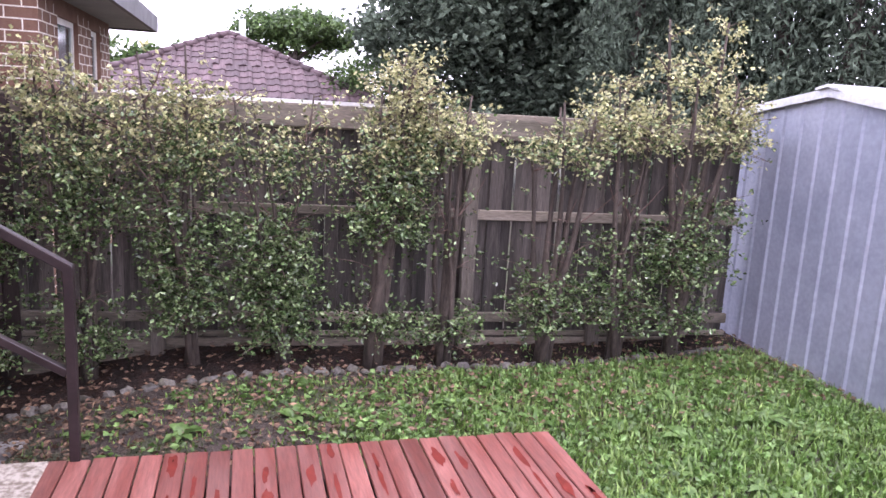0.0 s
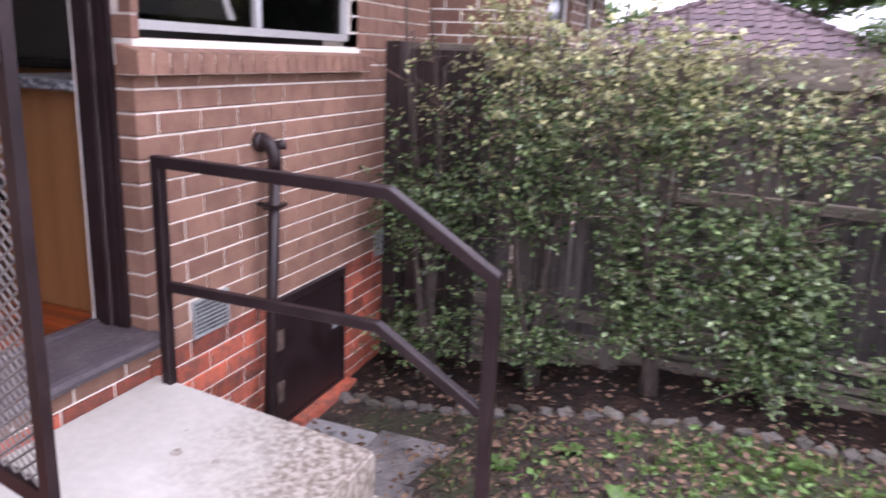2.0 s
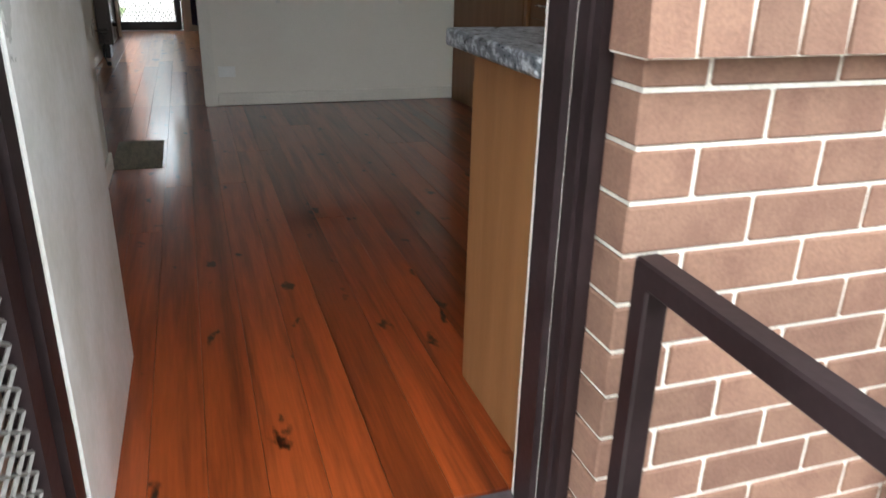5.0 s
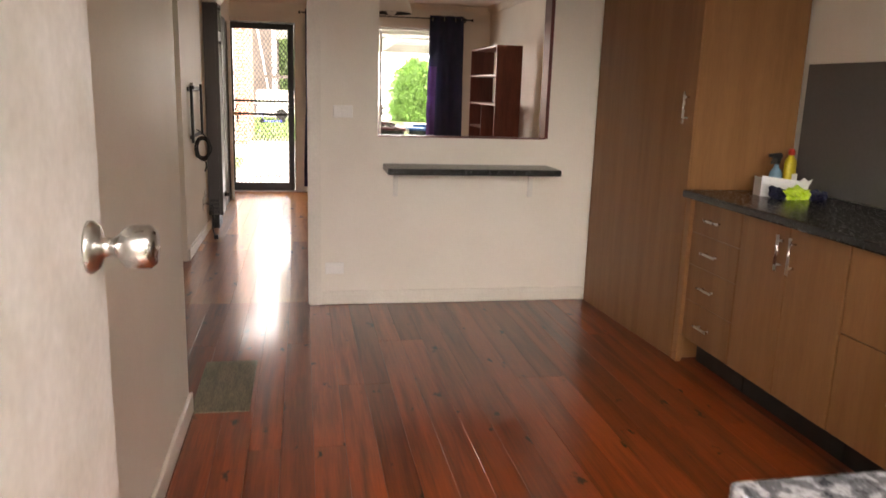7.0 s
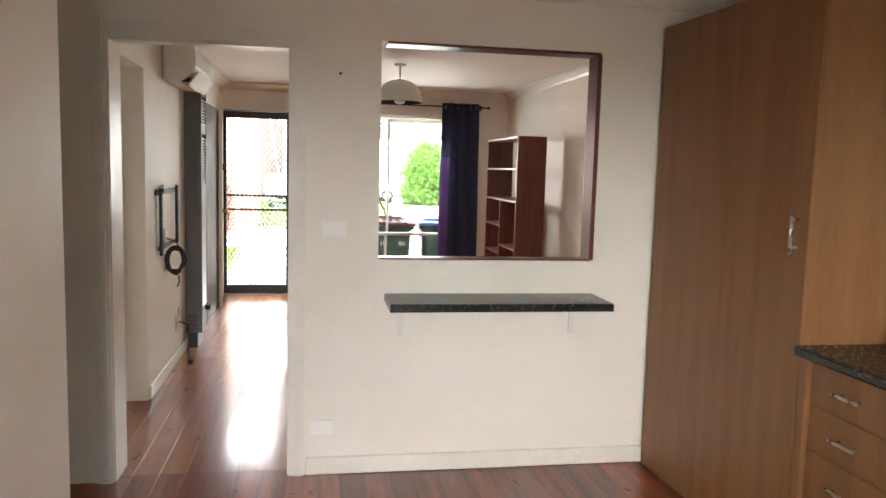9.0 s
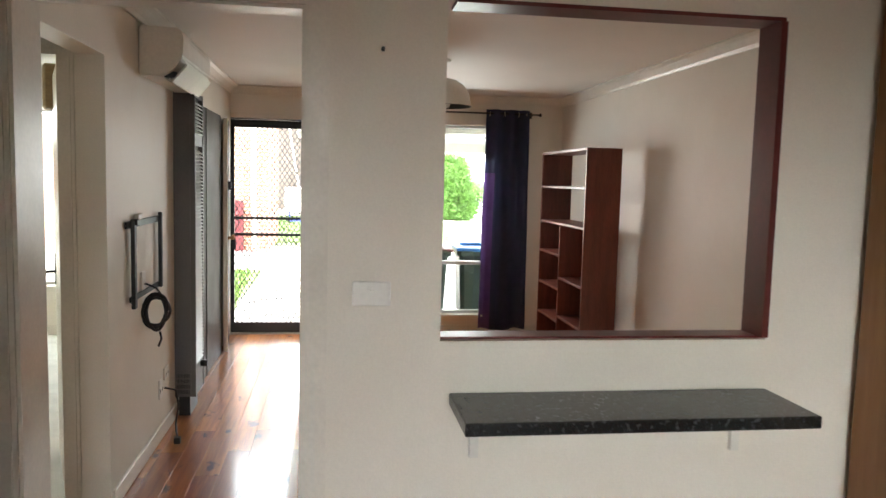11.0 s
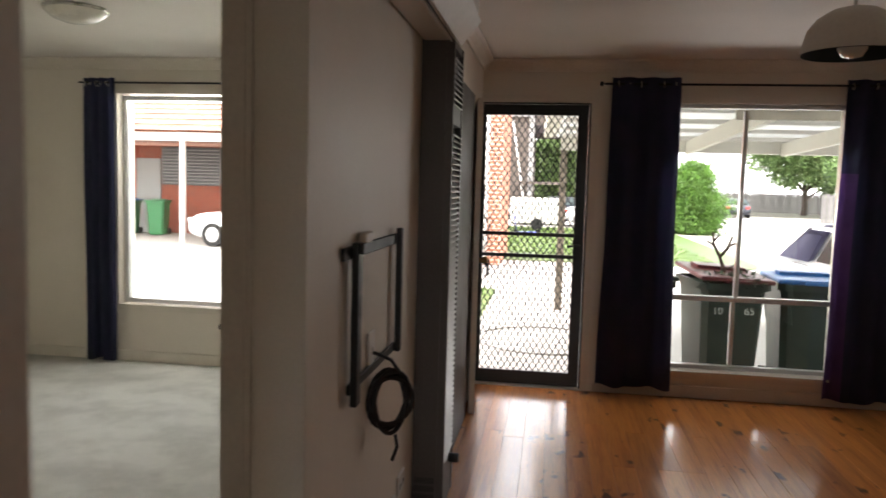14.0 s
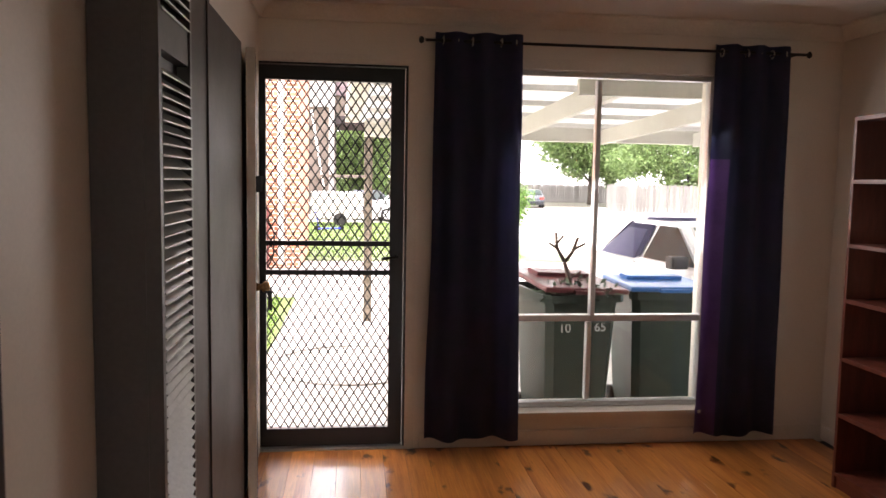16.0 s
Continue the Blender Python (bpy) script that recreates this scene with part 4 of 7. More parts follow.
part("base_rail", bbox(-1.05, 0.77, -0.03, 0.95, 0.82, 0.03, 0.004), M["rust"], shed, "rusty base rail")
part("corner_trim", boxes((0.945, 0.76, 0.0, 0.962, 0.81, 1.84)), M["zinc"], shed)

# ---- kitchen ----
def bar_handle(parent, p, length, upright=False, out=(-1, 0, 0), r=0.006):
    """A steel bar handle on two studs; p is its middle on the door's face."""
    o, d = Vector(out), Vector((0, 0, 1)) if upright else Vector((0, 1, 0)) if abs(out[0]) else Vector((1, 0, 0))
    p = Vector(p)
    bm = tube([p + o * 0.028 - d * length / 2, p + o * 0.028 + d * length / 2], r, 10)
    for s in (-0.33, 0.33):
        tube([p + d * length * s, p + o * 0.028 + d * length * s], r * 0.8, 8, bm)
    part("handle", bm, M["steel"], parent, "brushed steel bar handle")


pan = thing("pantry", (1.607, 4.0, 0), 3.2, "tall beech laminate pantry cupboard with steel handle", "pantry")
part("side_panel", bbox(-0.295, -0.563, 0.0, 0.29, -0.545, 2.2, 0.0015), M["beech"], pan)
part("carcass", boxes((-0.28, -0.544, 0.0, 0.285, 0.555, 2.2)), M["beech"], pan)
pd = part("door", bbox(-0.303, -0.558, 0.004, -0.283, 0.558, 2.225, 0.002), M["beech"], pan)
bar_handle(pd, (-0.303, -0.50, 1.305), 0.155, True)
part("end_strip", bbox(-0.303, -0.61, 0.002, -0.27, -0.5645, 0.86, 0.002), M["beech"], pan)

units = [("drawers", 2.955, 3.385), ("doors", 2.27, 2.95), ("drawers2", 1.55, 2.265), ("doors", 0.76, 1.545)]
for kind, y0, y1 in units:
    u = thing("base_cabinet", (1.65, (y0 + y1) / 2, 0), 0, "beech laminate base cabinet with steel bar handles", "cabinet", "kitchen base cabinets")
    hw = (y1 - y0) / 2
    part("body", boxes((-0.27, -hw, 0.14, 0.295, hw, 0.859)), M["beech"], u)
    part("kickboard", boxes((-0.19, -hw, 0.0, 0.29, hw, 0.138)), M["black"], u, "black recessed kickboard")
    if kind == "doors":
        for s in (-1, 1):
            d = part("door", bbox(-0.29, min(s * 0.002, s * (hw - 0.002)), 0.142, -0.272, max(s * 0.002, s * (hw - 0.002)), 0.855, 0.0015), M["beech"], u)
            bar_handle(d, (-0.29, s * 0.04, 0.745), 0.15, True)
    else:
        edges = (0.142, 0.345, 0.53, 0.695, 0.855) if kind == "drawers" else (0.142, 0.53, 0.855)
        for a, b in zip(edges, edges[1:]):
            d = part("drawer", bbox(-0.29, -hw + 0.002, a + 0.0015, -0.272, hw - 0.002, b - 0.0015, 0.0015), M["beech"], u)
            bar_handle(d, (-0.29, 0, (a + b) / 2 + (0.04 if kind == "drawers2" else 0.0)), 0.12)
wt = bbox(1.315, 0.725, 0.862, 1.949, 3.432, 0.9, 0.009, 3)
single("worktop", wt, M["blackstone"], "black speckled laminate worktop with rounded edge", "worktop")
single("splashback", bbox(1.936, 0.3, 0.902, 1.9485, 3.43, 1.535, 0.0015), M["splash"], "slate grey glossy splashback panel", "splashback")

bc = thing("sink_cabinet", (0.63, 0.46, 0), 0, "beech laminate cabinet beside the back door", "cabinet")
part("body", boxes((-0.61, -0.23, 0.14, 0.72, 0.225, 0.859)), M["beech"], bc)
part("end_panel", bbox(-0.625, -0.23, 0.0, -0.6105, 0.24, 0.859, 0.0015), M["beech"], bc)
part("kickboard", boxes((-0.6, -0.2, 0.0, 0.7, 0.17, 0.138)), M["black"], bc)
for k in range(2):
    d = part("door", bbox(-0.605 + 0.67 * k, 0.227, 0.142, 0.06 + 0.655 * k, 0.245, 0.855, 0.0015), M["beech"], bc)
    bar_handle(d, (0.02 + 0.09 * k, 0.245, 0.745), 0.15, True, out=(0, 1, 0))
gt = bbox(-0.06, 0.23, 0.862, 1.93, 0.72, 0.902, 0.009, 3)
single("sink_worktop", gt, M["granite"], "grey speckled granite-look worktop by the door", "worktop")

shelf = thing("wall_shelf", (0.47, 4.57, 0.86), 0, "black speckled wall shelf under the hatch", "shelf")
part("board", bbox(-0.555, -0.30, 0.0, 0.50, 0.0, 0.038, 0.005, 2), M["blackstone"], shelf)
for x in (-0.475, 0.395):
    br = boxes((x - 0.014, -0.02, -0.165, x + 0.014, -0.0005, -0.001), (x - 0.014, -0.2, -0.016, x + 0.014, -0.02, -0.001))
    part("bracket", br, M["acwhite"], shelf, "white painted steel bracket")


def plate(name, x, z, w, h, y, label, cat, rocker=True, out=-1, axis="y"):
    ob = thing(name, (x, y, z) if axis == "y" else (y, x, z), 0 if axis == "y" else 90, label, cat)
    part("plate", bbox(-w / 2, -0.009, -h / 2, w / 2, 0.0, h / 2, 0.003), M["screen"], ob)
    if rocker:
        part("rocker", bbox(-0.009, -0.013, -0.012, 0.009, -0.0092, 0.012, 0.002), M["screen"], ob)
    else:
        for s in (-0.025, 0.025):
            part("slot", boxes((s - 0.006, -0.0102, -0.01, s - 0.003, -0.0092, 0.004), (s + 0.003, -0.0102, -0.01, s + 0.006, -0.0092, 0.004), (s - 0.0015, -0.0102, -0.02, s + 0.0015, -0.0092, -0.012)), M["black"], ob)
    return ob


plate("light_switch", -0.33, 1.208, 0.116, 0.074, 4.5725, "white plastic light switch plate", "switch")
plate("wall_outlet", -0.38, 0.237, 0.116, 0.074, 4.5725, "white plastic aerial outlet plate", "outlet")
nl = tube([(-0.308, 4.5725, 1.931), (-0.308, 4.558, 1.933)], 0.006, 8)
single("wall_plug", nl, M["black"], "small dark nail plug in the wall", "nail")
single("wall_plug", tube([(1.66, 3.4365, 1.9), (1.66, 3.43, 1.9)], 0.006, 8), M["tan"], "small screw cap in the pantry panel", "nail")

# things on the worktop
yb = thing("cleaner_bottle", (1.81, 3.3, 0.9), 25, "yellow plastic cleaner bottle with red cap", "bottle")
bt = lathe([(0.0, 0), (0.042, 0.0), (0.045, 0.01), (0.045, 0.13), (0.042, 0.15), (0.044, 0.17), (0.04, 0.195), (0.022, 0.215), (0.018, 0.225), (0, 0.225)], 20)
bmesh.ops.scale(bt, vec=(1.0, 0.7, 1), verts=list(bt.verts))
part("body", bt, M["yellow"], yb)
part("cap", lathe([(0.0, 0.225), (0.02, 0.225), (0.02, 0.25), (0.012, 0.262), (0, 0.262)], 16), M["red"], yb, "red flip cap")
part("label", bbox(-0.03, -0.034, 0.05, 0.03, -0.0325, 0.12, 0.001), M["paper"], yb, "pale printed label")
yb.scale = (0.85, 0.85, 0.85)
sp = thing("spray_bottle", (1.735, 3.30, 0.9), 10, "clear blue spray bottle with black trigger", "spray bottle")
part("body", lathe([(0, 0), (0.034, 0), (0.036, 0.01), (0.036, 0.1), (0.03, 0.125), (0.014, 0.15), (0.013, 0.165), (0, 0.165)], 18), M["bluefluid"], sp)
tr = prism([(-0.055, 0.205), (-0.055, 0.222), (0.02, 0.228), (0.032, 0.21), (0.018, 0.195), (0.014, 0.165), (-0.012, 0.165), (-0.014, 0.195), (-0.03, 0.165), (-0.038, 0.167), (-0.026, 0.203)], "y", -0.013, 0.013)
bmesh.ops.bevel(tr, geom=list(tr.edges), offset=0.003, segments=1, affect="EDGES")
part("trigger", tr, M["black"], sp, "black trigger head")
sp.scale = (0.88, 0.88, 0.88)
cb = thing("card_tray", (1.71, 3.17, 0.9), -12, "white torn card tray with cleaning cloths", "tray")
part("tray_front", prism([(-0.12, 0), (0.1, 0), (0.105, 0.055), (0.12, 0.09), (0.1, 0.08), (0.08, 0.095), (0.06, 0.08), (-0.12, 0.1)], "y", -0.004, 0.0), M["paper"], cb)
part("tray_side", boxes((-0.12, 0.0, 0.0, -0.117, 0.09, 0.09)), M["paper"], cb)


def crumple(at, size, seed):
    bm = bmesh.new()
    bmesh.ops.create_icosphere(bm, subdivisions=3, radius=1)
    for v in bm.verts:
        d = 0.75 + 0.5 * noise.noise(v.co * 1.9 + Vector((seed, 0, 0))) + 0.2 * noise.noise(v.co * 5 + Vector((seed, 4, 0)))
        v.co = Vector((v.co.x * size[0], v.co.y * size[1], max(-0.95, v.co.z) * size[2])) * d
        v.co.z = max(v.co.z, -size[2] * 0.6)
    z0 = min(v.co.z for v in bm.verts)
    bmesh.ops.translate(bm, vec=(at[0], at[1], at[2] - z0), verts=list(bm.verts))
    return bm


single("sponge_packet", crumple((1.71, 3.09, 0.9), (0.085, 0.045, 0.045), 1), M["lime"], "crumpled lime green packet on the worktop", "packet")
single("cloth", crumple((1.63, 3.12, 0.9), (0.05, 0.05, 0.04), 5), M["navy"], "scrunched navy cleaning cloth", "cloth")
single("cloth", crumple((1.82, 3.08, 0.9), (0.06, 0.045, 0.035), 9), M["navy"], "scrunched navy cleaning cloth", "cloth")
single("floor_patch", bbox(-1.044, 3.0, 0.0005, -0.80, 3.6, 0.004, 0.0), M["patch"], "dull bare patch of worn floor boards", "floor patch", kind="structure")

# ---- living room ----
ac = thing("air_conditioner", (-1.443, 6.80, 2.05), 0, "white split system air conditioner with open flap", "air conditioner")
body = prism([(0.0, 0.0), (0.11, 0.0), (0.175, 0.04), (0.215, 0.1), (0.22, 0.2), (0.2, 0.245), (0.0, 0.25)], "y", -0.42, 0.42)
bmesh.ops.bevel(body, geom=list(body.edges), offset=0.008, segments=2, affect="EDGES")
part("body", body, M["acwhite"], ac)
part("outlet", boxes((0.115, -0.37, -0.002, 0.172, 0.37, 0.03)), M["black"], ac, "dark air outlet")
fl = prism([(0.15, -0.02), (0.225, 0.07), (0.232, 0.066), (0.157, -0.026)], "y", -0.37, 0.37)
part("flap", fl, M["acwhite"], ac)
for k in range(3):
    part("vane", boxes((0.118 + 0.018 * k, -0.36, -0.012, 0.121 + 0.018 * k, 0.36, 0.0)), M["acwhite"], ac)

ht = thing("wall_heater", (-1.443, 7.335, 0.13), 0, "tall grey gas wall heater with louvred front", "heater")
part("cabinet", boxes((0.0, -0.148, 0.0, 0.1, 0.148, 1.93)), M["heater"], ht)
part("front_frame", boxes((0.1005, -0.148, 0.0, 0.13, -0.128, 1.93), (0.1005, 0.128, 0.0, 0.13, 0.148, 1.93), (0.1005, -0.128, 1.60, 0.126, 0.128, 1.68), (0.1005, -0.128, 0.0, 0.126, 0.128, 0.2), (0.1005, -0.128, 1.9, 0.126, 0.128, 1.93)), M["heater"], ht)
lv = solid(prism([(0.104, 0.004), (0.131, -0.016), (0.133, -0.013), (0.106, 0.0075)], "y", -0.126, 0.126), "louvre", M["heaterpale"])
for z in [0.222 + 0.0228 * i for i in range(60)] + [1.69 + 0.0228 * i for i in range(9)]:
    piece("louvre", lv, ht, pose(0, 0, z))
sl = bmesh.new()
for i in range(9):
    for j in range(4):
        box(sl, 0.012 + 0.0092 * i, -0.1495, 0.02 + 0.035 * j, 0.0165 + 0.0092 * i, -0.1485, 0.045 + 0.035 * j)
part("side_slots", sl, M["black"], ht, "dark punched slots")
part("knob", tube([(0.126, 0.05, 0.17), (0.17, 0.05, 0.17)], 0.02, 14), M["black"], ht)
part("foot", boxes((0.02, -0.13, -0.128, 0.09, 0.13, -0.001)), M["black"], ht)

tv = thing("tv_bracket", (-1.443, 6.55, 0.85), 0, "black steel television wall bracket", "tv bracket")
part("upright", bbox(0.012, -0.405, 0.03, 0.032, -0.362, 0.475, 0.003), M["blackmetal"], tv)
part("upright", bbox(0.012, 0.162, 0.06, 0.032, 0.19, 0.485, 0.003), M["blackmetal"], tv)
part("rail", bbox(0.001, -0.47, 0.43, 0.0118, 0.18, 0.465, 0.003), M["blackmetal"], tv)
part("rail", bbox(0.001, -0.4, 0.06, 0.0118, 0.18, 0.09, 0.003), M["blackmetal"], tv)
part("hook", bbox(0.0325, -0.405, 0.445, 0.045, -0.362, 0.475, 0.003), M["blackmetal"], tv)
part("level", bbox(0.004, -0.31, 0.466, 0.028, -0.23, 0.497, 0.004), M["acwhite"], tv, "small spirit level on the rail")
plate("tv_outlet", 6.41, 0.98, 0.075, 0.116, -1.4435, "white plastic aerial wall plate", "outlet", axis="x")
coil = bmesh.new()
pts = []
for i in range(144):
    a = 2 * math.pi * i / 24
    pts.append((0.04 + 0.012 * math.sin(i * 0.13), 0.066 * math.cos(a) * (1 + 0.22 * math.sin(i * 0.17)), 0.085 * math.sin(a) * (1 + 0.18 * math.cos(i * 0.19)) - 0.01))
tube(pts, 0.0075, 7, coil)
tube([(0.04, -0.07, 0.15), (0.045, -0.04, 0.14), (0.045, 0.0, 0.12), (0.045, 0.03, 0.08)], 0.0055, 7, coil)
tube([(0.045, 0.02, -0.12), (0.04, 0.03, -0.16), (0.045, 0.01, -0.2)], 0.006, 7, coil)
cc = single("cable_coil", coil, M["black"], "coiled black aerial cable hanging on the wall", "cable", at=pose(-1.41, 6.48, 0.825, 0, 0, -52))
plate("power_outlet", 6.78, 0.30, 0.075, 0.116, -1.4435, "white plastic power outlet", "outlet", rocker=False, axis="x")
plate("power_outlet", 6.93, 0.36, 0.116, 0.075, -1.4435, "white plastic power outlet", "outlet", rocker=False, axis="x")
cord = tube([(-1.42, 6.80, 0.30), (-1.37, 6.86, 0.27), (-1.37, 6.93, 0.16), (-1.38, 6.9, 0.05), (-1.36, 6.82, 0.02), (-1.33, 6.72, 0.012)], 0.006, 8)
bmesh.ops.create_cube(cord, size=0.035, matrix=pose(-1.33, 6.70, 0.018))
single("flex", cord, M["black"], "black power cord hanging to the floor", "cord")

lamp = thing("pendant_lamp", (0.30, 7.62, 2.4), 0, "white dome pendant lamp with dark inside", "lamp")
dome = [(0.03, -0.13), (0.09, -0.145), (0.145, -0.18), (0.18, -0.23), (0.197, -0.3), (0.2, -0.325)]
outer, inner = lathe(dome, 36), lathe([(r - 0.004, z - 0.002) for r, z in dome], 36)
for bm in (outer, inner):
    bm.faces.ensure_lookup_table()
    bm.faces.remove(bm.faces[-1])
part("shade", outer, M["shade"], lamp)
part("shade_lining", inner, M["shadein"], lamp, "dark lining of the shade")
part("rose", lathe([(0, 0), (0.05, -0.001), (0.048, -0.018), (0.0, -0.02)], 20), M["shade"], lamp)
part("stem", tube([(0, 0, -0.01), (0, 0, -0.14)], 0.008, 10), M["shade"], lamp)
part("socket", lathe([(0.026, -0.13), (0.03, -0.14), (0.03, -0.19), (0.02, -0.2)], 16), M["shade"], lamp)
part("bulb", lathe([(0.02, -0.19), (0.04, -0.24), (0.058, -0.28), (0.058, -0.305), (0.04, -0.335), (0.0, -0.345)], 20), M["bulb"], lamp)

# ---- bookcase ----
bk = thing("bookcase", (1.58, 8.44, 0.0), 0, "dark mahogany open bookcase with staggered empty shelves", "bookcase")
d, hw, Hb, th = 0.14, 0.62, 1.83, 0.02
part("side", bbox(-d, -hw, 0, d, -hw + th, Hb, 0.001), M["mahogany"], bk)
part("side", bbox(-d, hw - th, 0, d, hw, Hb, 0.001), M["mahogany"], bk)
part("top", bbox(-d, -hw + th, Hb - th, d, hw - th, Hb, 0.001), M["mahogany"], bk)
part("base", bbox(-d, -hw + th, 0.06, d, hw - th, 0.08, 0.001), M["mahogany"], bk)
part("plinth", bbox(-d + 0.01, -hw + th, 0, -d + 0.03, hw - th, 0.06, 0.001), M["mahogany"], bk)
for z in (1.51, 1.20):
    part("shelf", bbox(-d, -hw + th, z, d, hw - th, z + th, 0.001), M["mahogany"], bk)
part("divider", bbox(-d, -0.01, 0.08, d, 0.01, 1.20, 0.001), M["mahogany"], bk)
for z in (0.93, 0.64, 0.36):
    part("shelf", bbox(-d, 0.01, z, d, hw - th, z + th, 0.001), M["mahogany"], bk)
for z in (0.74, 0.41):
    part("shelf", bbox(-d, -hw + th, z, d, -0.01, z + th, 0.001), M["mahogany"], bk)
part("back_strip", bbox(d - 0.006, -0.3, 0.08, d, -0.012, 1.2, 0.001), M["mahogany"], bk)

# ---- front door, screen door, window ----
fd = thing("front_door", (-1.452, 9.715, 0.006), -83.2, "taupe painted front door standing open to the wall", "door")
part("leaf", bbox(0.0, -0.038, 0, 0.736, 0.0, 2.03, 0.003), M["taupe"], fd)
part("edge", bbox(0.7365, -0.038, 0, 0.742, 0.0, 2.03, 0.001), M["trim"], fd, "cream painted door edge")
lk = part("deadlock", bbox(0.64, 0.0005, 1.42, 0.742, 0.028, 1.49, 0.004), M["black"], fd, "black rim deadlock")
part("knob", lathe([(0, 0), (0.02, 0), (0.012, 0.02), (0.026, 0.035), (0.026, 0.055), (0, 0.06)], 18, at=(0, 0, 0)), M["brass"], fd).matrix_basis = pose(0.68, 0.0, 1.0, -90, 0, 0)
part("keys", boxes((0.70, 0.05, 0.90, 0.703, 0.068, 0.98), (0.698, 0.035, 0.975, 0.706, 0.075, 0.985)), M["black"], fd, "bunch of keys hanging from the lock")

# Added sheet makes the wall between heater and front door darker.
pl = thing("dark_wall_sheet", (-1.4435, 7.5, 0.0), 0, "dark taupe sheet over the wall beside the heater", "door panel")
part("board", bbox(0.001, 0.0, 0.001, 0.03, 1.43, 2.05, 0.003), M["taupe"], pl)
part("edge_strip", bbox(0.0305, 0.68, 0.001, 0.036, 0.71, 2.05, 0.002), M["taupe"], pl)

ss = thing("security_door", (-1.08, 9.80, 0.012), 0, "black security screen door with diamond grille, closed", "screen door")
hw2, H2 = 0.405, 2.075
part("frame", boxes((-hw2, -0.018, 0, -hw2 + 0.07, 0.018, H2), (hw2 - 0.075, -0.018, 0, hw2, 0.018, H2), (-hw2 + 0.07, -0.018, 0, hw2 - 0.075, 0.018, 0.1), (-hw2 + 0.07, -0.018, H2 - 0.075, hw2 - 0.075, 0.018, H2)), M["blackmetal"], ss)
for z in (1.115, 0.955):
    part("cross_bar", boxes((-hw2 + 0.07, -0.014, z, hw2 - 0.075, 0.014, z + 0.027)), M["blackmetal"], ss)
gm = bmesh.new()
for z0, z1 in ((0.1, 0.955), (0.982, 1.115), (1.142, H2 - 0.075)):
    diamond_mesh(2 * hw2 - 0.145, z1 - z0, z0, 0.046, 0.0745, 0.0038, gm, -hw2 + 0.07)
part("grille", gm, M["blackmetal"], ss, "black diamond grille")
part("handle", tube([(hw2 - 0.03, -0.02, 1.06), (hw2 - 0.03, -0.05, 1.06), (hw2 - 0.12, -0.055, 1.05)], 0.008, 10), M["blackmetal"], ss)
part("closer_loop", tube([(-hw2 + 0.08, -0.02, 1.0), (-hw2 + 0.11, -0.025, 1.06), (-hw2 + 0.115, -0.025, 1.18), (-hw2 + 0.08, -0.02, 1.26)], 0.004, 8), M["blackmetal"], ss)
single("door_threshold", bbox(-1.5, 9.746, -0.03, -0.66, 9.96, 0.01, 0.004), M["alu"], "worn aluminium door threshold", "threshold", kind="structure")
part("jamb", boxes((-0.42, -0.053, 0.0, -0.408, 0.09, 2.087), (0.408, -0.053, 0.0, 0.42, 0.09, 2.087), (-0.408, -0.053, 2.078, 0.408, 0.09, 2.087)), M["blackmetal"], ss)

window("window_2", -0.095, 1.095, 0.205, 2.105, 9.83, [(-0.07, 1.07, 0.738, 2.08), (-0.07, 1.07, 0.23, 0.702)], [(0.42, (0.72, 2.07)), (0.405, (0.24, 0.70))], [0.72], "alu", 0.026, 0.06, "tall silver aluminium framed living room window")
wf = bmesh.new()
for b in ((-0.16, 9.728, 0.14, 1.16, 9.7435, 0.2), (-0.16, 9.728, 2.105, 1.16, 9.7435, 2.16), (-0.16, 9.728, 0.2, -0.1, 9.7435, 2.105), (1.1, 9.728, 0.2, 1.16, 9.7435, 2.105), (-0.13, 9.69, 0.185, 1.13, 9.727, 0.203)):
    box(wf, *b)
single("trim_window", wf, M["trim"], "cream painted timber window surround and sill", "window trim", kind="structure")


def curtain(name, x0, x1, z0, z1, y, folds, label, lining=None, seed=0, flare=0.03):
    """A gathered curtain with eyelets; a strip of lining, coloured as lit, may show at one edge."""
    ob = thing(name, ((x0 + x1) / 2, y, z0), 0, label, "curtain")
    w, h = x1 - x0, z1 - z0
    bm = bmesh.new()
    nx, nz, rows = folds * 10, 14, []
    for j in range(nz + 1):
        t = j / nz
        row = []
        for i in range(nx + 1):
            u = i / nx
            sp = 1 + flare * (1 - t) + 0.012 * math.sin(5 * t + seed)
            amp = 0.034 * (0.75 + 0.35 * noise.noise((u * 4 + seed, t * 1.5, 0)))
            row.append(bm.verts.new(((u - 0.5) * w * sp + 0.01 * noise.noise((u * 3, t * 3, seed)), amp * math.sin(2 * math.pi * folds * u + 0.7 * noise.noise((u * 2, t * 2, seed + 3))), h * t + (0.012 * math.sin(9 * u + seed) * (1 - t)))))
        rows.append(row)
    for j in range(nz):
        for i in range(nx):
            f = bm.faces.new((rows[j][i], rows[j][i + 1], rows[j + 1][i + 1], rows[j + 1][i]))
            f.smooth = True
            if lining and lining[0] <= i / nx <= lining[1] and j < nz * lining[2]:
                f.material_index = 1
    bmesh.ops.solidify(bm, geom=list(bm.faces), thickness=0.003)
    part("cloth", bm, [M["curtain"], M["purple"]], ob)
    for k in range(folds * 2):
        u = (k + 0.5) / (folds * 2)
        ring = tube([((u - 0.5) * w + 0.002, 0.021 * math.cos(a), h - 0.045 + 0.021 * math.sin(a)) for a in (2 * math.pi * i / 14 for i in range(15))], 0.004, 6)
        part("eyelet", ring, M["steel"], ob)
    return ob


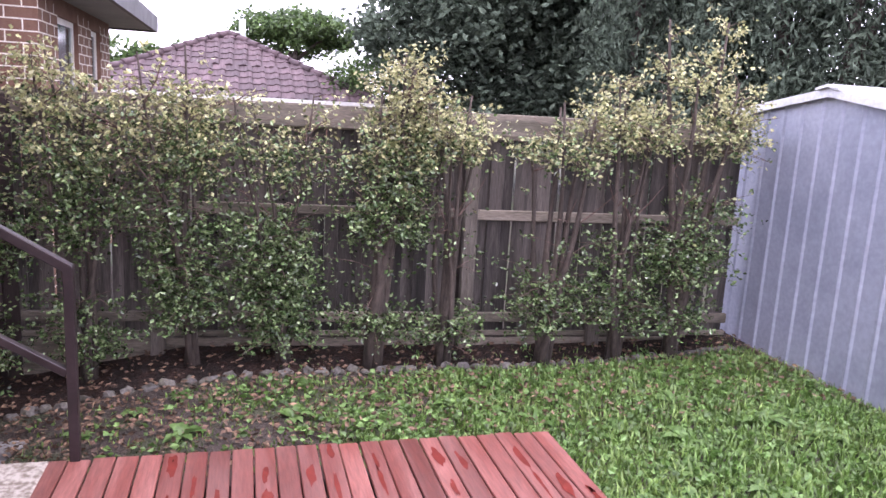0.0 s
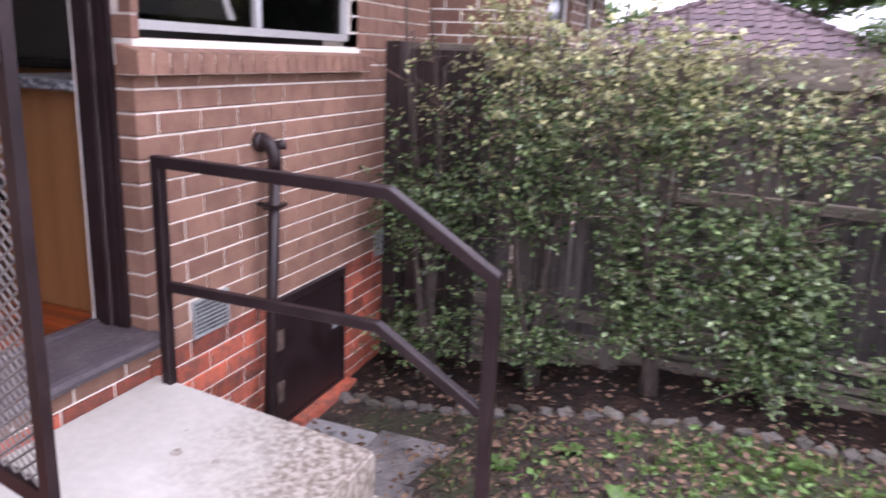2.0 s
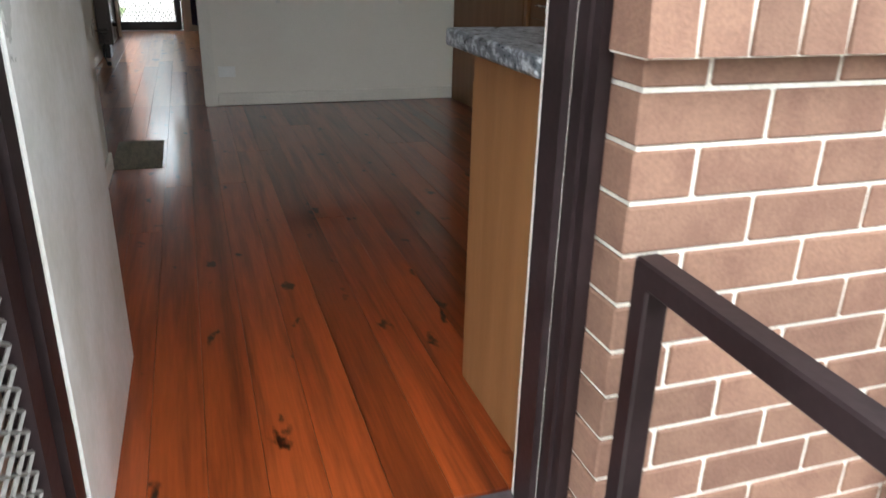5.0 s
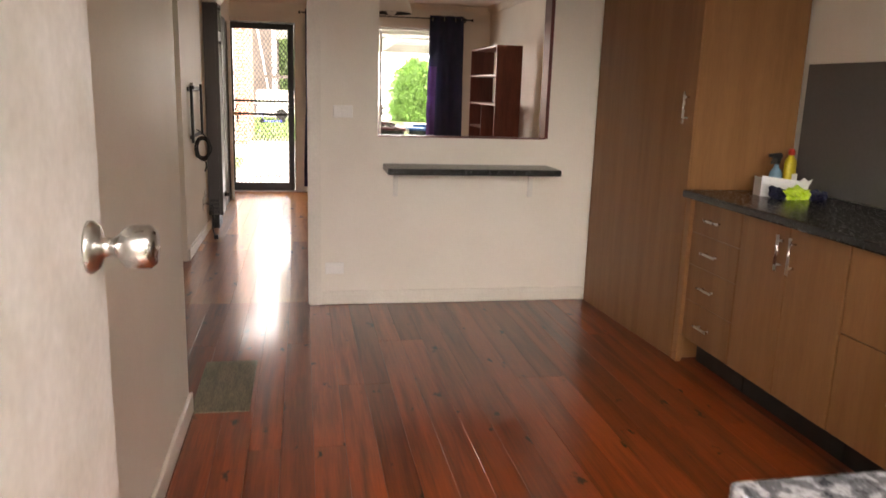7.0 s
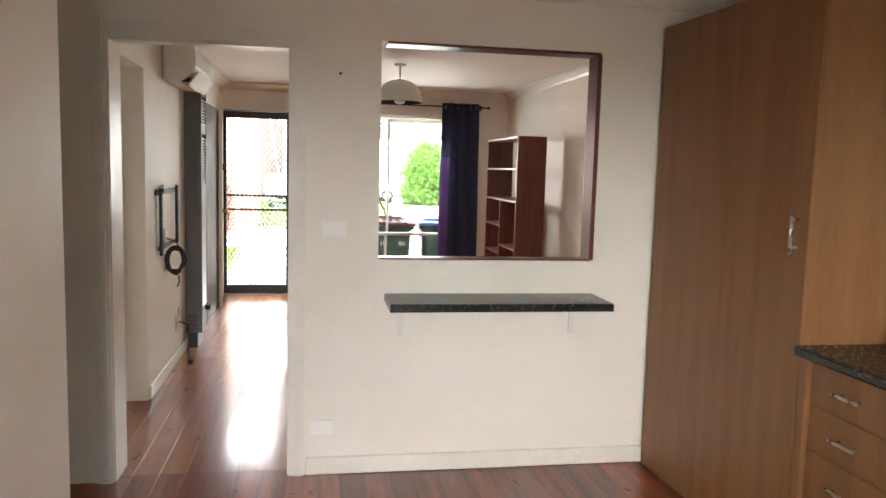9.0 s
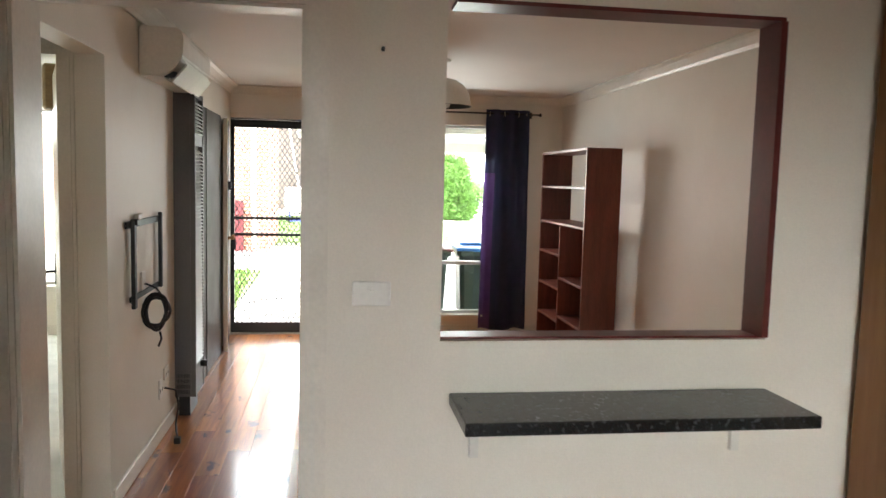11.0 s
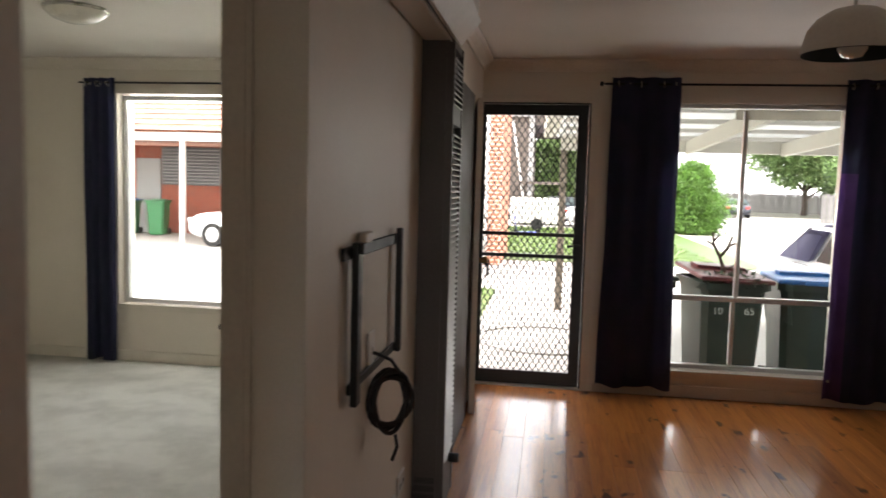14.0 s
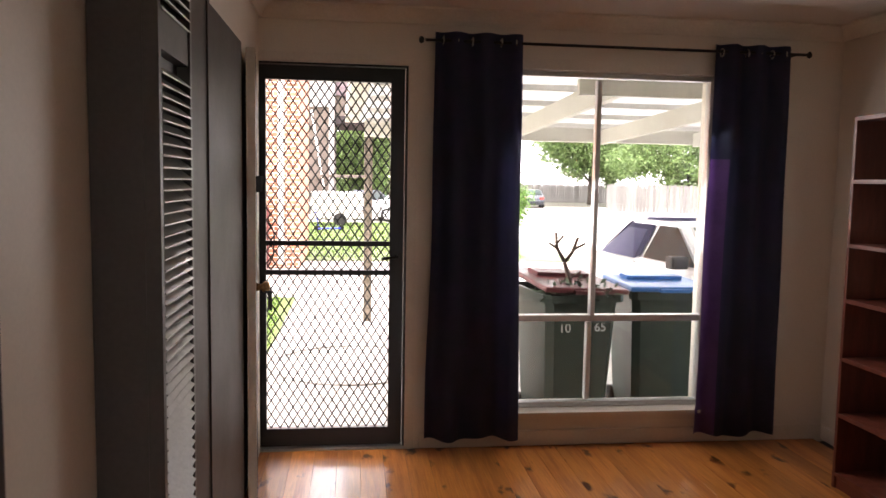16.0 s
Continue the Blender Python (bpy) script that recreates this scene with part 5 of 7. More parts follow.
curtain("curtain", -0.525, -0.06, 0.07, 2.27, 9.665, 3, "dark purple black eyelet curtain beside the window", seed=2, flare=0.12)
# Violet strip is a lighter cloth colour, so its lit look is painted.
curtain("curtain", 1.02, 1.46, 0.06, 2.265, 9.665, 3, "dark purple eyelet curtain, lit violet edge in its colour", lining=(0.0, 0.2, 0.7), seed=7, flare=0.1)
rod = thing("curtain_rod", (0.5, 9.665, 2.225), 0, "thin black curtain rod over the window", "curtain rod")
part("rod", tube([(-1.08, 0, 0), (1.06, 0, 0)], 0.008, 10), M["blackmetal"], rod)
for x in (-1.1, 1.07):
    part("finial", lathe([(0, -0.02), (0.012, -0.012), (0.014, 0), (0.012, 0.012), (0, 0.02)], 12, at=(x, 0, 0)), M["blackmetal"], rod)
for x in (-1.0, 0.99):
    part("bracket", boxes((x - 0.006, 0.008, -0.008, x + 0.006, 0.078, 0.008), (x - 0.012, 0.075, -0.03, x + 0.012, 0.079, 0.03)), M["blackmetal"], rod)

# ---- bedroom seen through the side doors ----
window("window_3", -4.31, -2.51, 0.47, 2.12, 9.83, [(-4.275, -2.545, 0.505, 2.085)], [(-3.385, (0.505, 2.085))], (), "alu", 0.035, 0.06, "silver framed bedroom window")
curtain("bedroom_curtain", -4.56, -4.30, 0.02, 2.24, 9.665, 3, "black eyelet curtain beside the bedroom window", seed=4, flare=0.0)
rb = thing("curtain_rod", (-3.4, 9.665, 2.205), 0, "thin black curtain rod over the bedroom window", "curtain rod")
part("rod", tube([(-1.2, 0, 0), (1.2, 0, 0)], 0.008, 10), M["blackmetal"], rb)
for x in (-1.05, 0.4):
    part("bracket", boxes((x - 0.006, 0.008, -0.008, x + 0.006, 0.078, 0.008)), M["blackmetal"], rb)
bw = bmesh.new()
for b in ((-4.37, 9.728, 0.42, -2.45, 9.7435, 0.465), (-4.37, 9.728, 2.13, -2.45, 9.7435, 2.18), (-4.37, 9.728, 0.465, -4.32, 9.7435, 2.13), (-2.5, 9.728, 0.465, -2.45, 9.7435, 2.13)):
    box(bw, *b)
single("trim_bedroom_window", bw, M["trim"], "cream painted bedroom window surround", "window trim", kind="structure")
bd = thing("bedroom_door", (-1.645, 5.94, 0.012), 111, "cream painted bedroom door standing open", "door")
part("leaf", bbox(0.0, 0.0, 0, 0.76, 0.036, 2.03, 0.003), M["trim"], bd)
part("handle", tube([(0.70, 0.036, 1.0), (0.70, 0.085, 1.0), (0.60, 0.09, 1.0)], 0.009, 10), M["black"], bd, "black lever handle")
part("top_block", bbox(0.6, -0.05, 1.86, 0.77, 0.08, 2.09, 0.012), M["tan"], bd, "tan fabric pouch hung over the door top")
part("handle_plate", bbox(0.685, 0.0365, 0.93, 0.715, 0.042, 1.1, 0.002), M["black"], bd)
cl = thing("ceiling_light", (-3.55, 8.1, 2.4), 0, "round white bedroom ceiling light", "ceiling light")
part("bowl", lathe([(0.0, -0.085), (0.06, -0.08), (0.12, -0.06), (0.155, -0.03), (0.16, -0.012), (0.16, 0.0)], 28), M["bulb"], cl)
part("ring", lathe([(0.163, -0.018), (0.17, -0.018), (0.17, -0.001), (0.163, -0.001)], 28), M["steel"], cl)

# ---- growing things ----
def leaves(spots, size, tilt=0.9, seed=0, shape=0.5):
    """Folded leaf blades at spots (x, y, z, kind); returns vertices, faces and material numbers."""
    rng = np.random.default_rng(seed)
    n = len(spots)
    P = np.asarray(spots, dtype=float)[:, :3]
    az, pol = rng.uniform(0, 2 * np.pi, n), rng.uniform(-tilt, tilt, n)
    d = np.stack([np.cos(az) * np.cos(pol), np.sin(az) * np.cos(pol), np.sin(pol)], 1)
    s = np.cross(d, rng.normal(size=(n, 3)))
    s /= np.linalg.norm(s, axis=1, keepdims=True) + 1e-9
    u = np.cross(s, d)
    L = size * rng.uniform(0.6, 1.25, (n, 1))
    W = L * shape * 0.5
    a, tip, mid = P, P + d * L + u * L * 0.1, P + d * L * 0.5
    lft, rgt = mid + s * W + u * W * 0.5, mid - s * W + u * W * 0.5
    V = np.stack([a, lft, tip, rgt], 1).reshape(-1, 3)
    k = np.arange(n) * 4
    F = np.concatenate([np.stack([k, k + 1, k + 2], 1), np.stack([k, k + 2, k + 3], 1)])
    I = np.concatenate([np.asarray(spots)[:, 3]] * 2)
    return V.tolist(), F.tolist(), I.astype(int).tolist()


def foliage(name, spots, size, materials, parent, seed=0, shape=0.5, tilt=0.9, label=""):
    V, F, I = leaves(spots, size, tilt, seed, shape)
    ob = new(name, raw(name, V, F, materials, I))
    ob.parent = parent
    return tagged(ob, label)


def shrub(s, width, top, low, count, seed, thin=0.4, girth=0.03, holes=-0.06):
    """One shrub of the hedge: stems up the fence, twigs, and many small leaves."""
    rng = random.Random(seed)
    count = int(count * 1.08)
    base = on_fence(s, -0.0)
    base = Vector((base.x - 0.34, base.y, 0))
    z0 = ground_height(base.x, base.y)
    ob = thing("hedge_shrub", (base.x, base.y, z0), 0, "leggy hedge shrub with small green and yellowing leaves", "shrub", "fence hedge")
    twigs, spots = bmesh.new(), []
    H = top - z0
    main = []
    for k in range(rng.randint(4, 6)):
        lean = rng.uniform(-0.5, 0.5) * width
        out = rng.uniform(-0.12, 0.16)
        h = H * rng.uniform(0.8, 1.02)
        pts = []
        for i in range(8):
            t = i / 7
            pts.append(Vector((out * t + 0.03 * math.sin(3 * t + k), lean * t ** 1.3 + 0.035 * math.sin(5 * t + 2 * k), h * t - 0.03)))
        part("stem", tube(pts, [girth * (1 - 0.82 * i / 7) * rng.uniform(0.8, 1.1) for i in range(8)], 7), M["bark"], ob)
        main.append(pts)
    n = 0
    tries = 0
    while n < count and tries < count * 4:
        tries += 1
        st = rng.choice(main)
        t = rng.uniform(0.12, 1.0)
        i = min(6, int(t * 7))
        p = st[i].lerp(st[i + 1], t * 7 - i)
        if p.z < low and rng.random() > 0.25:
            continue
        clump = noise.noise((p.x * 2 + seed, p.y * 3.2, p.z * 3.2 + seed))
        if clump < thin - 0.4 and rng.random() < 0.88:
            continue
        gap = noise.noise(((base.y + p.y) * 1.5, (z0 + p.z) * 1.5, 7.3))
        if gap < holes and rng.random() < 0.93:
            continue
        a, reach = rng.uniform(0, 2 * math.pi), rng.uniform(0.08, 0.36) * (0.75 if t > 0.85 else 1)
        d = Vector((math.cos(a) * 0.75 - 0.1, math.sin(a) * (0.7 + width * 0.5), rng.uniform(-0.35, 0.55))).normalized()
        q = p + d * reach
        if q.x > 0.36:
            continue
        if rng.random() < 0.22:
            tube([p, p.lerp(q, 0.5) + Vector((0, 0, 0.02)), q], [0.0035, 0.0028, 0.0015], 4, twigs, cap=False)
        for j in range(rng.randint(5, 10)):
            f = 1.05 - 0.6 * rng.random() ** 1.6
            r = p.lerp(q, f) + Vector((rng.gauss(0, 0.018), rng.gauss(0, 0.018), rng.gauss(0, 0.018)))
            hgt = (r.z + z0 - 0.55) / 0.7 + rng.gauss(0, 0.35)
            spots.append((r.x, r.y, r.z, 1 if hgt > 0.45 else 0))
            n += 1
    for k in range(10):
        st = rng.choice(main)
        p = st[6 if rng.random() < 0.6 else 4]
        q = p + Vector((rng.uniform(-0.2, 0.05), rng.uniform(-0.3, 0.3), rng.uniform(0.05, 0.32)))
        tube([p, p.lerp(q, 0.5) + Vector((rng.uniform(-0.04, 0.04), rng.uniform(-0.05, 0.05), 0)), q], [0.006, 0.004, 0.0015], 5, twigs, cap=False)
    tagged(part("twig_work", twigs, M["twig"], ob), kind="stuff")
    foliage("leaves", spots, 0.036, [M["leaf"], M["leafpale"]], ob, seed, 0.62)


shrub(0.45, 0.55, 1.45, -0.45, 4000, 1)
shrub(1.1, 0.6, 1.6, -0.6, 6400, 2, 0.32, 0.03, -0.12)
shrub(1.75, 0.6, 1.45, -0.6, 6600, 3, 0.33, 0.03, -0.1)
shrub(2.35, 0.7, 1.4, -0.5, 7600, 4, 0.3)
shrub(2.95, 0.7, 1.55, -0.45, 7400, 5, 0.32, 0.045)
shrub(3.45, 0.5, 1.3, -0.2, 2600, 6, 0.45)
shrub(4.2, 0.6, 1.4, -0.1, 3400, 7, 0.42, 0.04)
shrub(4.75, 0.6, 1.6, 0.1, 3200, 8, 0.4, 0.035, -0.14)
shrub(5.2, 0.8, 1.85, 0.2, 6500, 9, 0.36, 0.045, -0.2)

# soil bed, stones, litter
bed = bmesh.new()
rows = []
for j in range(60):
    y = -0.02 - 5.95 * j / 59
    row = []
    for i in range(9):
        x0 = 1.42 + 0.05 * smooth(-0.5, -3.0, y) + 0.05 * noise.noise((y * 2, 0, 0))
        x = x0 + (2.25 - x0) * i / 8
        row.append(bed.verts.new((x, y, ground_height(x, y) + 0.035 * math.sin(math.pi * min(1, i / 2) / 2) + 0.015 * noise.noise((x * 9, y * 9, 1)))))
    rows.append(row)
for a, b in zip(rows, rows[1:]):
    for i in range(8):
        bed.faces.new((a[i], b[i], b[i + 1], a[i + 1])).smooth = True
single("garden_bed", bed, M["mulch"], "dark damp mulch bed under the hedge", "garden bed", kind="structure")
random.seed(31)
stone_meshes = []
for k in range(6):
    bm = bmesh.new()
    bmesh.ops.create_icosphere(bm, subdivisions=2, radius=1)
    for v in bm.verts:
        d = 0.8 + 0.45 * noise.noise(v.co * 1.3 + Vector((k * 7, 0, 0)))
        v.co = Vector((v.co.x * 0.045, v.co.y * 0.075, v.co.z * 0.045)) * d
    stone_meshes.append(solid(bm, "edging_stone", M["stone"]))
y = -0.12
while y > -5.8:
    x = 1.41 + 0.05 * smooth(-0.5, -3.0, y) + 0.05 * noise.noise((y * 2, 0, 0)) + random.uniform(-0.02, 0.02)
    ob = new("edging_stone", stone_meshes[random.randrange(6)])
    ob.matrix_basis = pose(x, y, ground_height(x, y) + 0.008, random.uniform(-15, 15), random.uniform(-15, 15), random.uniform(-30, 30))
    ob.scale = [random.uniform(0.7, 1.25) for _ in range(3)]
    tagged(ob, "rough grey edging stone along the garden bed", "stone", "bed edging")
    y -= random.uniform(0.085, 0.14)
pv = [(0.1, -0.02, 0.66, -0.5), (0.68, -0.03, 1.08, -0.48), (0.1, -0.52, 0.62, -1.0), (0.64, -0.5, 1.05, -0.95)]
for k, (x0, y0, x1, y1) in enumerate(pv):
    z = ground_height((x0 + x1) / 2, (y0 + y1) / 2)
    single("paving_slab", bbox(x0, y1, z - 0.03, x1, y0, z + 0.03, 0.006), M["darkstone"] if k > 1 else M["slab"], "wet dark paving slab beside the wall" if k > 1 else "blue grey paving slab with damp stains by the wall", "paving slab", "paving slabs")
rng = np.random.default_rng(5)
spots = []
for k in range(2200):
    x, y = rng.uniform(0.4, 2.05), rng.uniform(-6.0, -0.1)
    spots.append((x, y, ground_height(x, y) + 0.045 + rng.uniform(0, 0.02), 0))
for k in range(2600):
    x, y = rng.uniform(-0.1, 1.45), rng.uniform(-4.5, -0.6)
    spots.append((x, y, ground_height(x, y) + rng.uniform(0.005, 0.02), 0))
V, F, I = leaves(spots, 0.045, 0.35, 6, 0.5)
tagged(new("leaf_litter", raw("leaf_litter", V, F, [M["leafdry"]], I)), "brown fallen leaves over the bed", "leaf litter", kind="stuff")


def lawn_density(x, y):
    d = smooth(-1.3, -3.6, y) * 0.95 + 0.07
    d *= 0.35 + 0.65 * smooth(-0.25, 0.2, noise.noise((x * 1.6, y * 1.6, 5)) + 0.35 * smooth(-2.0, -4.5, y))
    if x > 1.36:
        d *= 0.08
    if y > -0.95 and x < 1.1:
        d *= 0.15
    return d


gv, gf = [], []
n = 0
while n < 30000:
    x, y = rng.uniform(-2.6, 1.75), rng.uniform(-5.95, -0.5)
    if x < 0.03 and y > -3.62:
        continue
    if rng.random() > lawn_density(x, y):
        continue
    z = ground_height(x, y)
    h, a, b = rng.uniform(0.02, 0.07) * (0.6 + 0.7 * smooth(-2, -4, y)), rng.uniform(0, 2 * np.pi), rng.uniform(0.1, 0.9)
    w = rng.uniform(0.003, 0.008)
    cx, cy = math.cos(a), math.sin(a)
    k = len(gv)
    gv += [(x - cy * w, y + cx * w, z - 0.004), (x + cy * w, y - cx * w, z - 0.004), (x + cx * h * b * 0.4 - cy * w * 0.8, y + cy * h * b * 0.4 + cx * w * 0.8, z + h * 0.6), (x + cx * h * b * 0.4 + cy * w * 0.8, y + cy * h * b * 0.4 - cx * w * 0.8, z + h * 0.6), (x + cx * h * b, y + cy * h * b, z + h)]
    gf += [(k, k + 1, k + 3, k + 2), (k + 2, k + 3, k + 4)]
    n += 1
tagged(new("grass", raw("grass", gv, gf, [M["grass"]])), "patchy fresh green grass", "grass", kind="stuff")
spots = []
for k in range(6500):
    x, y = rng.uniform(-2.0, 1.6), rng.uniform(-5.9, -0.9)
    if (x < 0.03 and y > -3.62) or rng.random() > lawn_density(x, y) * 1.1:
        continue
    z = ground_height(x, y)
    for j in range(4):
        spots.append((x + rng.normal() * 0.02, y + rng.normal() * 0.02, z + rng.uniform(0.01, 0.05), 0))
V, F, I = leaves(spots, 0.042, 0.5, 9, 0.75)
tagged(new("clover", raw("clover", V, F, [M["weed"]], I)), "low clover and weeds through the grass", "weeds", kind="stuff")


def weed(x, y, r, seed):
    """A rosette of long drooping leaves, each a part of its own."""
    rg = random.Random(seed)
    ob = thing("dandelion_weed", (x, y, ground_height(x, y) + 0.002), 0, "broad leaved green weed in the grass", "weed", "lawn weeds")
    for k in range(rg.randint(9, 14)):
        bm = bmesh.new()
        a = rg.uniform(0, 2 * math.pi)
        L, w, up = r * rg.uniform(0.7, 1.15), r * rg.uniform(0.14, 0.2), rg.uniform(0.5, 1.1)
        prev = None
        for i in range(6):
            t = i / 5
            d = L * t
            z = up * L * (t - 0.75 * t * t)
            ww = w * math.sin(math.pi * min(1, 0.12 + 0.88 * t)) * (1 + 0.25 * (i % 2))
            c, s = math.cos(a), math.sin(a)
            cur = [bm.verts.new((d * c - ww * s, d * s + ww * c, z + 0.25 * ww)), bm.verts.new((d * c, d * s, z)), bm.verts.new((d * c + ww * s, d * s - ww * c, z + 0.25 * ww))]
            if prev:
                for q in (0, 1):
                    bm.faces.new((prev[q], prev[q + 1], cur[q + 1], cur[q])).smooth = True
            prev = cur
        part("leaf", bm, M["weed"], ob)


for k, (x, y, r) in enumerate(((0.62, -1.75, 0.13), (0.45, -1.35, 0.1), (0.75, -2.35, 0.12), (0.55, -2.9, 0.13), (0.8, -3.3, 0.12), (0.95, -4.1, 0.13), (0.5, -3.75, 0.14), (0.3, -4.2, 0.15), (0.6, -4.75, 0.17), (0.1, -4.5, 0.16), (0.75, -5.2, 0.16), (-0.2, -4.3, 0.15), (0.25, -5.1, 0.17), (1.1, -4.9, 0.12), (-0.5, -4.6, 0.15), (1.15, -5.55, 0.15), (0.3, -1.15, 0.09), (0.85, -1.2, 0.09), (0.05, -1.15, 0.1), (0.95, -0.3, 0.07))):
    weed(x, y, r, k)
rg2 = random.Random(77)
for k in range(34):
    x, y = rg2.uniform(-0.6, 1.3), rg2.uniform(-5.7, -1.4)
    if x > 0.1 or y < -3.7:
        weed(x, y, rg2.uniform(0.06, 0.13) * (0.8 + 0.4 * smooth(-2, -4.5, y)), 100 + k)

# ---- beyond the back fence ----
nb = thing("neighbour_unit", (4.4, 1.0, -0.6), 0, "neighbouring brown brick unit with wide grey eaves", "house")
part("wall", panel("y", -1.6, 2.5, -1.45, 1.6, 0, 2.44, [(-0.85, -0.05, 1.3, 2.3), (0.55, 1.05, 1.3, 2.3)]), M["brick"], nb)
crs = bmesh.new()
for i in range(27):
    z = 0.05 + 0.086 * i
    for x0, x1 in ([(-1.45, 1.603)] if z < 1.28 or z > 2.3 else [(-1.45, -0.85), (-0.05, 0.55), (1.05, 1.603)]):
        box(crs, x0, -1.603, z, x1, -1.5985, z + 0.01)
        x = x0 + (0.12 if i % 2 else 0.0)
        while x < x1 - 0.02:
            box(crs, x, -1.6025, z + 0.01, x + 0.01, -1.5985, z + 0.086)
            x += 0.24
for i in range(27):
    z = 0.05 + 0.086 * i
    box(crs, -1.453, -1.598, z, -1.4485, 2.5, z + 0.01)
    y = -1.5 + (0.12 if i % 2 else 0.0)
    while y < 2.45:
        box(crs, -1.4525, y, z + 0.01, -1.4485, y + 0.01, z + 0.086)
        y += 0.24
tagged(part("mortar_joints", crs, M["mortar"], nb), kind="stuff")
for a, b in ((-0.85, -0.05), (0.55, 1.05)):
    wn_ = part("window", boxes((a, -1.56, 1.3, a + 0.05, -1.52, 2.3), (b - 0.05, -1.56, 1.3, b, -1.52, 2.3), (a + 0.05, -1.56, 1.3, b - 0.05, -1.52, 1.35), (a + 0.05, -1.56, 2.25, b - 0.05, -1.52, 2.3)), M["whitepaint"], nb)
    part("pane", boxes((a + 0.05, -1.545, 1.35, b - 0.05, -1.54, 2.25)), M["carglass"], wn_)
part("soffit", boxes((-1.5, -2.03, 2.44, 2.03, 2.5, 2.46)), M["eave"], nb)
part("fascia", boxes((-1.5, -2.07, 2.42, 2.07, -2.031, 2.6), (2.031, -2.03, 2.42, 2.07, 2.5, 2.6)), M["fascia"], nb)
part("roof", prism([(-2.06, 2.6), (0.6, 3.4), (2.5, 3.4), (2.5, 2.5), (-2.06, 2.5)], "x", -1.5, 2.06), M["tile"], nb)

fh = thing("tiled_house", (17.5, -1.65, -1.2), 0, "house with a purple brown tiled hip roof", "house")
part("wall", boxes((-3.1, -3.1, 0, 3.1, 3.1, 2.25)), M["brick"], fh)
part("gutter", boxes((-3.56, -3.56, 2.23, -3.45, 3.56, 2.33), (-3.45, -3.56, 2.23, 3.5, -3.45, 2.33), (-3.45, 3.45, 2.23, 3.5, 3.56, 2.33)), M["gutter"], fh, "cream gutter along the eaves")
part("soffit", boxes((-3.45, -3.45, 2.24, 3.45, 3.45, 2.26)), M["gutter"], fh)
roof = bmesh.new()
ap = roof.verts.new((0, 0, 3.88))
cs = [roof.verts.new(p) for p in ((-3.5, -3.5, 2.3), (3.5, -3.5, 2.3), (3.5, 3.5, 2.3), (-3.5, 3.5, 2.3))]
for i in range(4):
    roof.faces.new((cs[i], cs[(i + 1) % 4], ap))
rf = part("roof", roof, M["tile"], fh)
tl = bmesh.new()
prev = None
prof = [(-0.15, 0.0), (-0.11, 0.03), (-0.05, 0.04), (0.0, 0.015), (0.05, 0.005), (0.1, 0.012), (0.15, 0.0)]
up = math.atan2(1.58, 3.5)
loR = [tl.verts.new((0.0, a, h + 0.02)) for a, h in prof]
hiR = [tl.verts.new((0.36, a, h)) for a, h in prof]
edge = [tl.verts.new((0.0, a, 0.0)) for a, h in prof]
for i in range(len(prof) - 1):
    tl.faces.new((loR[i], loR[i + 1], hiR[i + 1], hiR[i]))
    tl.faces.new((edge[i], edge[i + 1], loR[i + 1], loR[i]))
bmesh.ops.recalc_face_normals(tl, faces=list(tl.faces))
tile_mesh = solid(tl, "tile", M["tile"])
slope = math.hypot(3.5, 1.58)
rows_n = 11
for r in range(rows_n):
    t = r / rows_n
    half = 3.5 * (1 - t) - 0.12
    n = int(2 * half / 0.3)
    for i in range(n):
        y = -half + 0.15 + (2 * half - 0.3) * (i / max(1, n - 1))
        m = Matrix.Translation((-3.52 + 3.5 * t, y, 2.31 + 1.58 * t)) @ Matrix.Rotation(-up, 4, "Y")
        piece("tile", tile_mesh, rf, m)
for c in ((-3.5, -3.5), (-3.5, 3.5)):
    for i in range(14):
        t0, t1 = i / 14, (i + 1.05) / 14
        part("hip_cap", tube([(c[0] * (1 - t0), c[1] * (1 - t0), 2.35 + 1.58 * t0), (c[0] * (1 - t1), c[1] * (1 - t1), 2.33 + 1.58 * t1)], [0.1, 0.085], 8), M["tile"], rf)
part("flue", tube([(0.6, -0.35, 3.4), (0.6, -0.35, 4.35)], 0.09, 12), M["galv"], fh, "galvanised flue pipe")


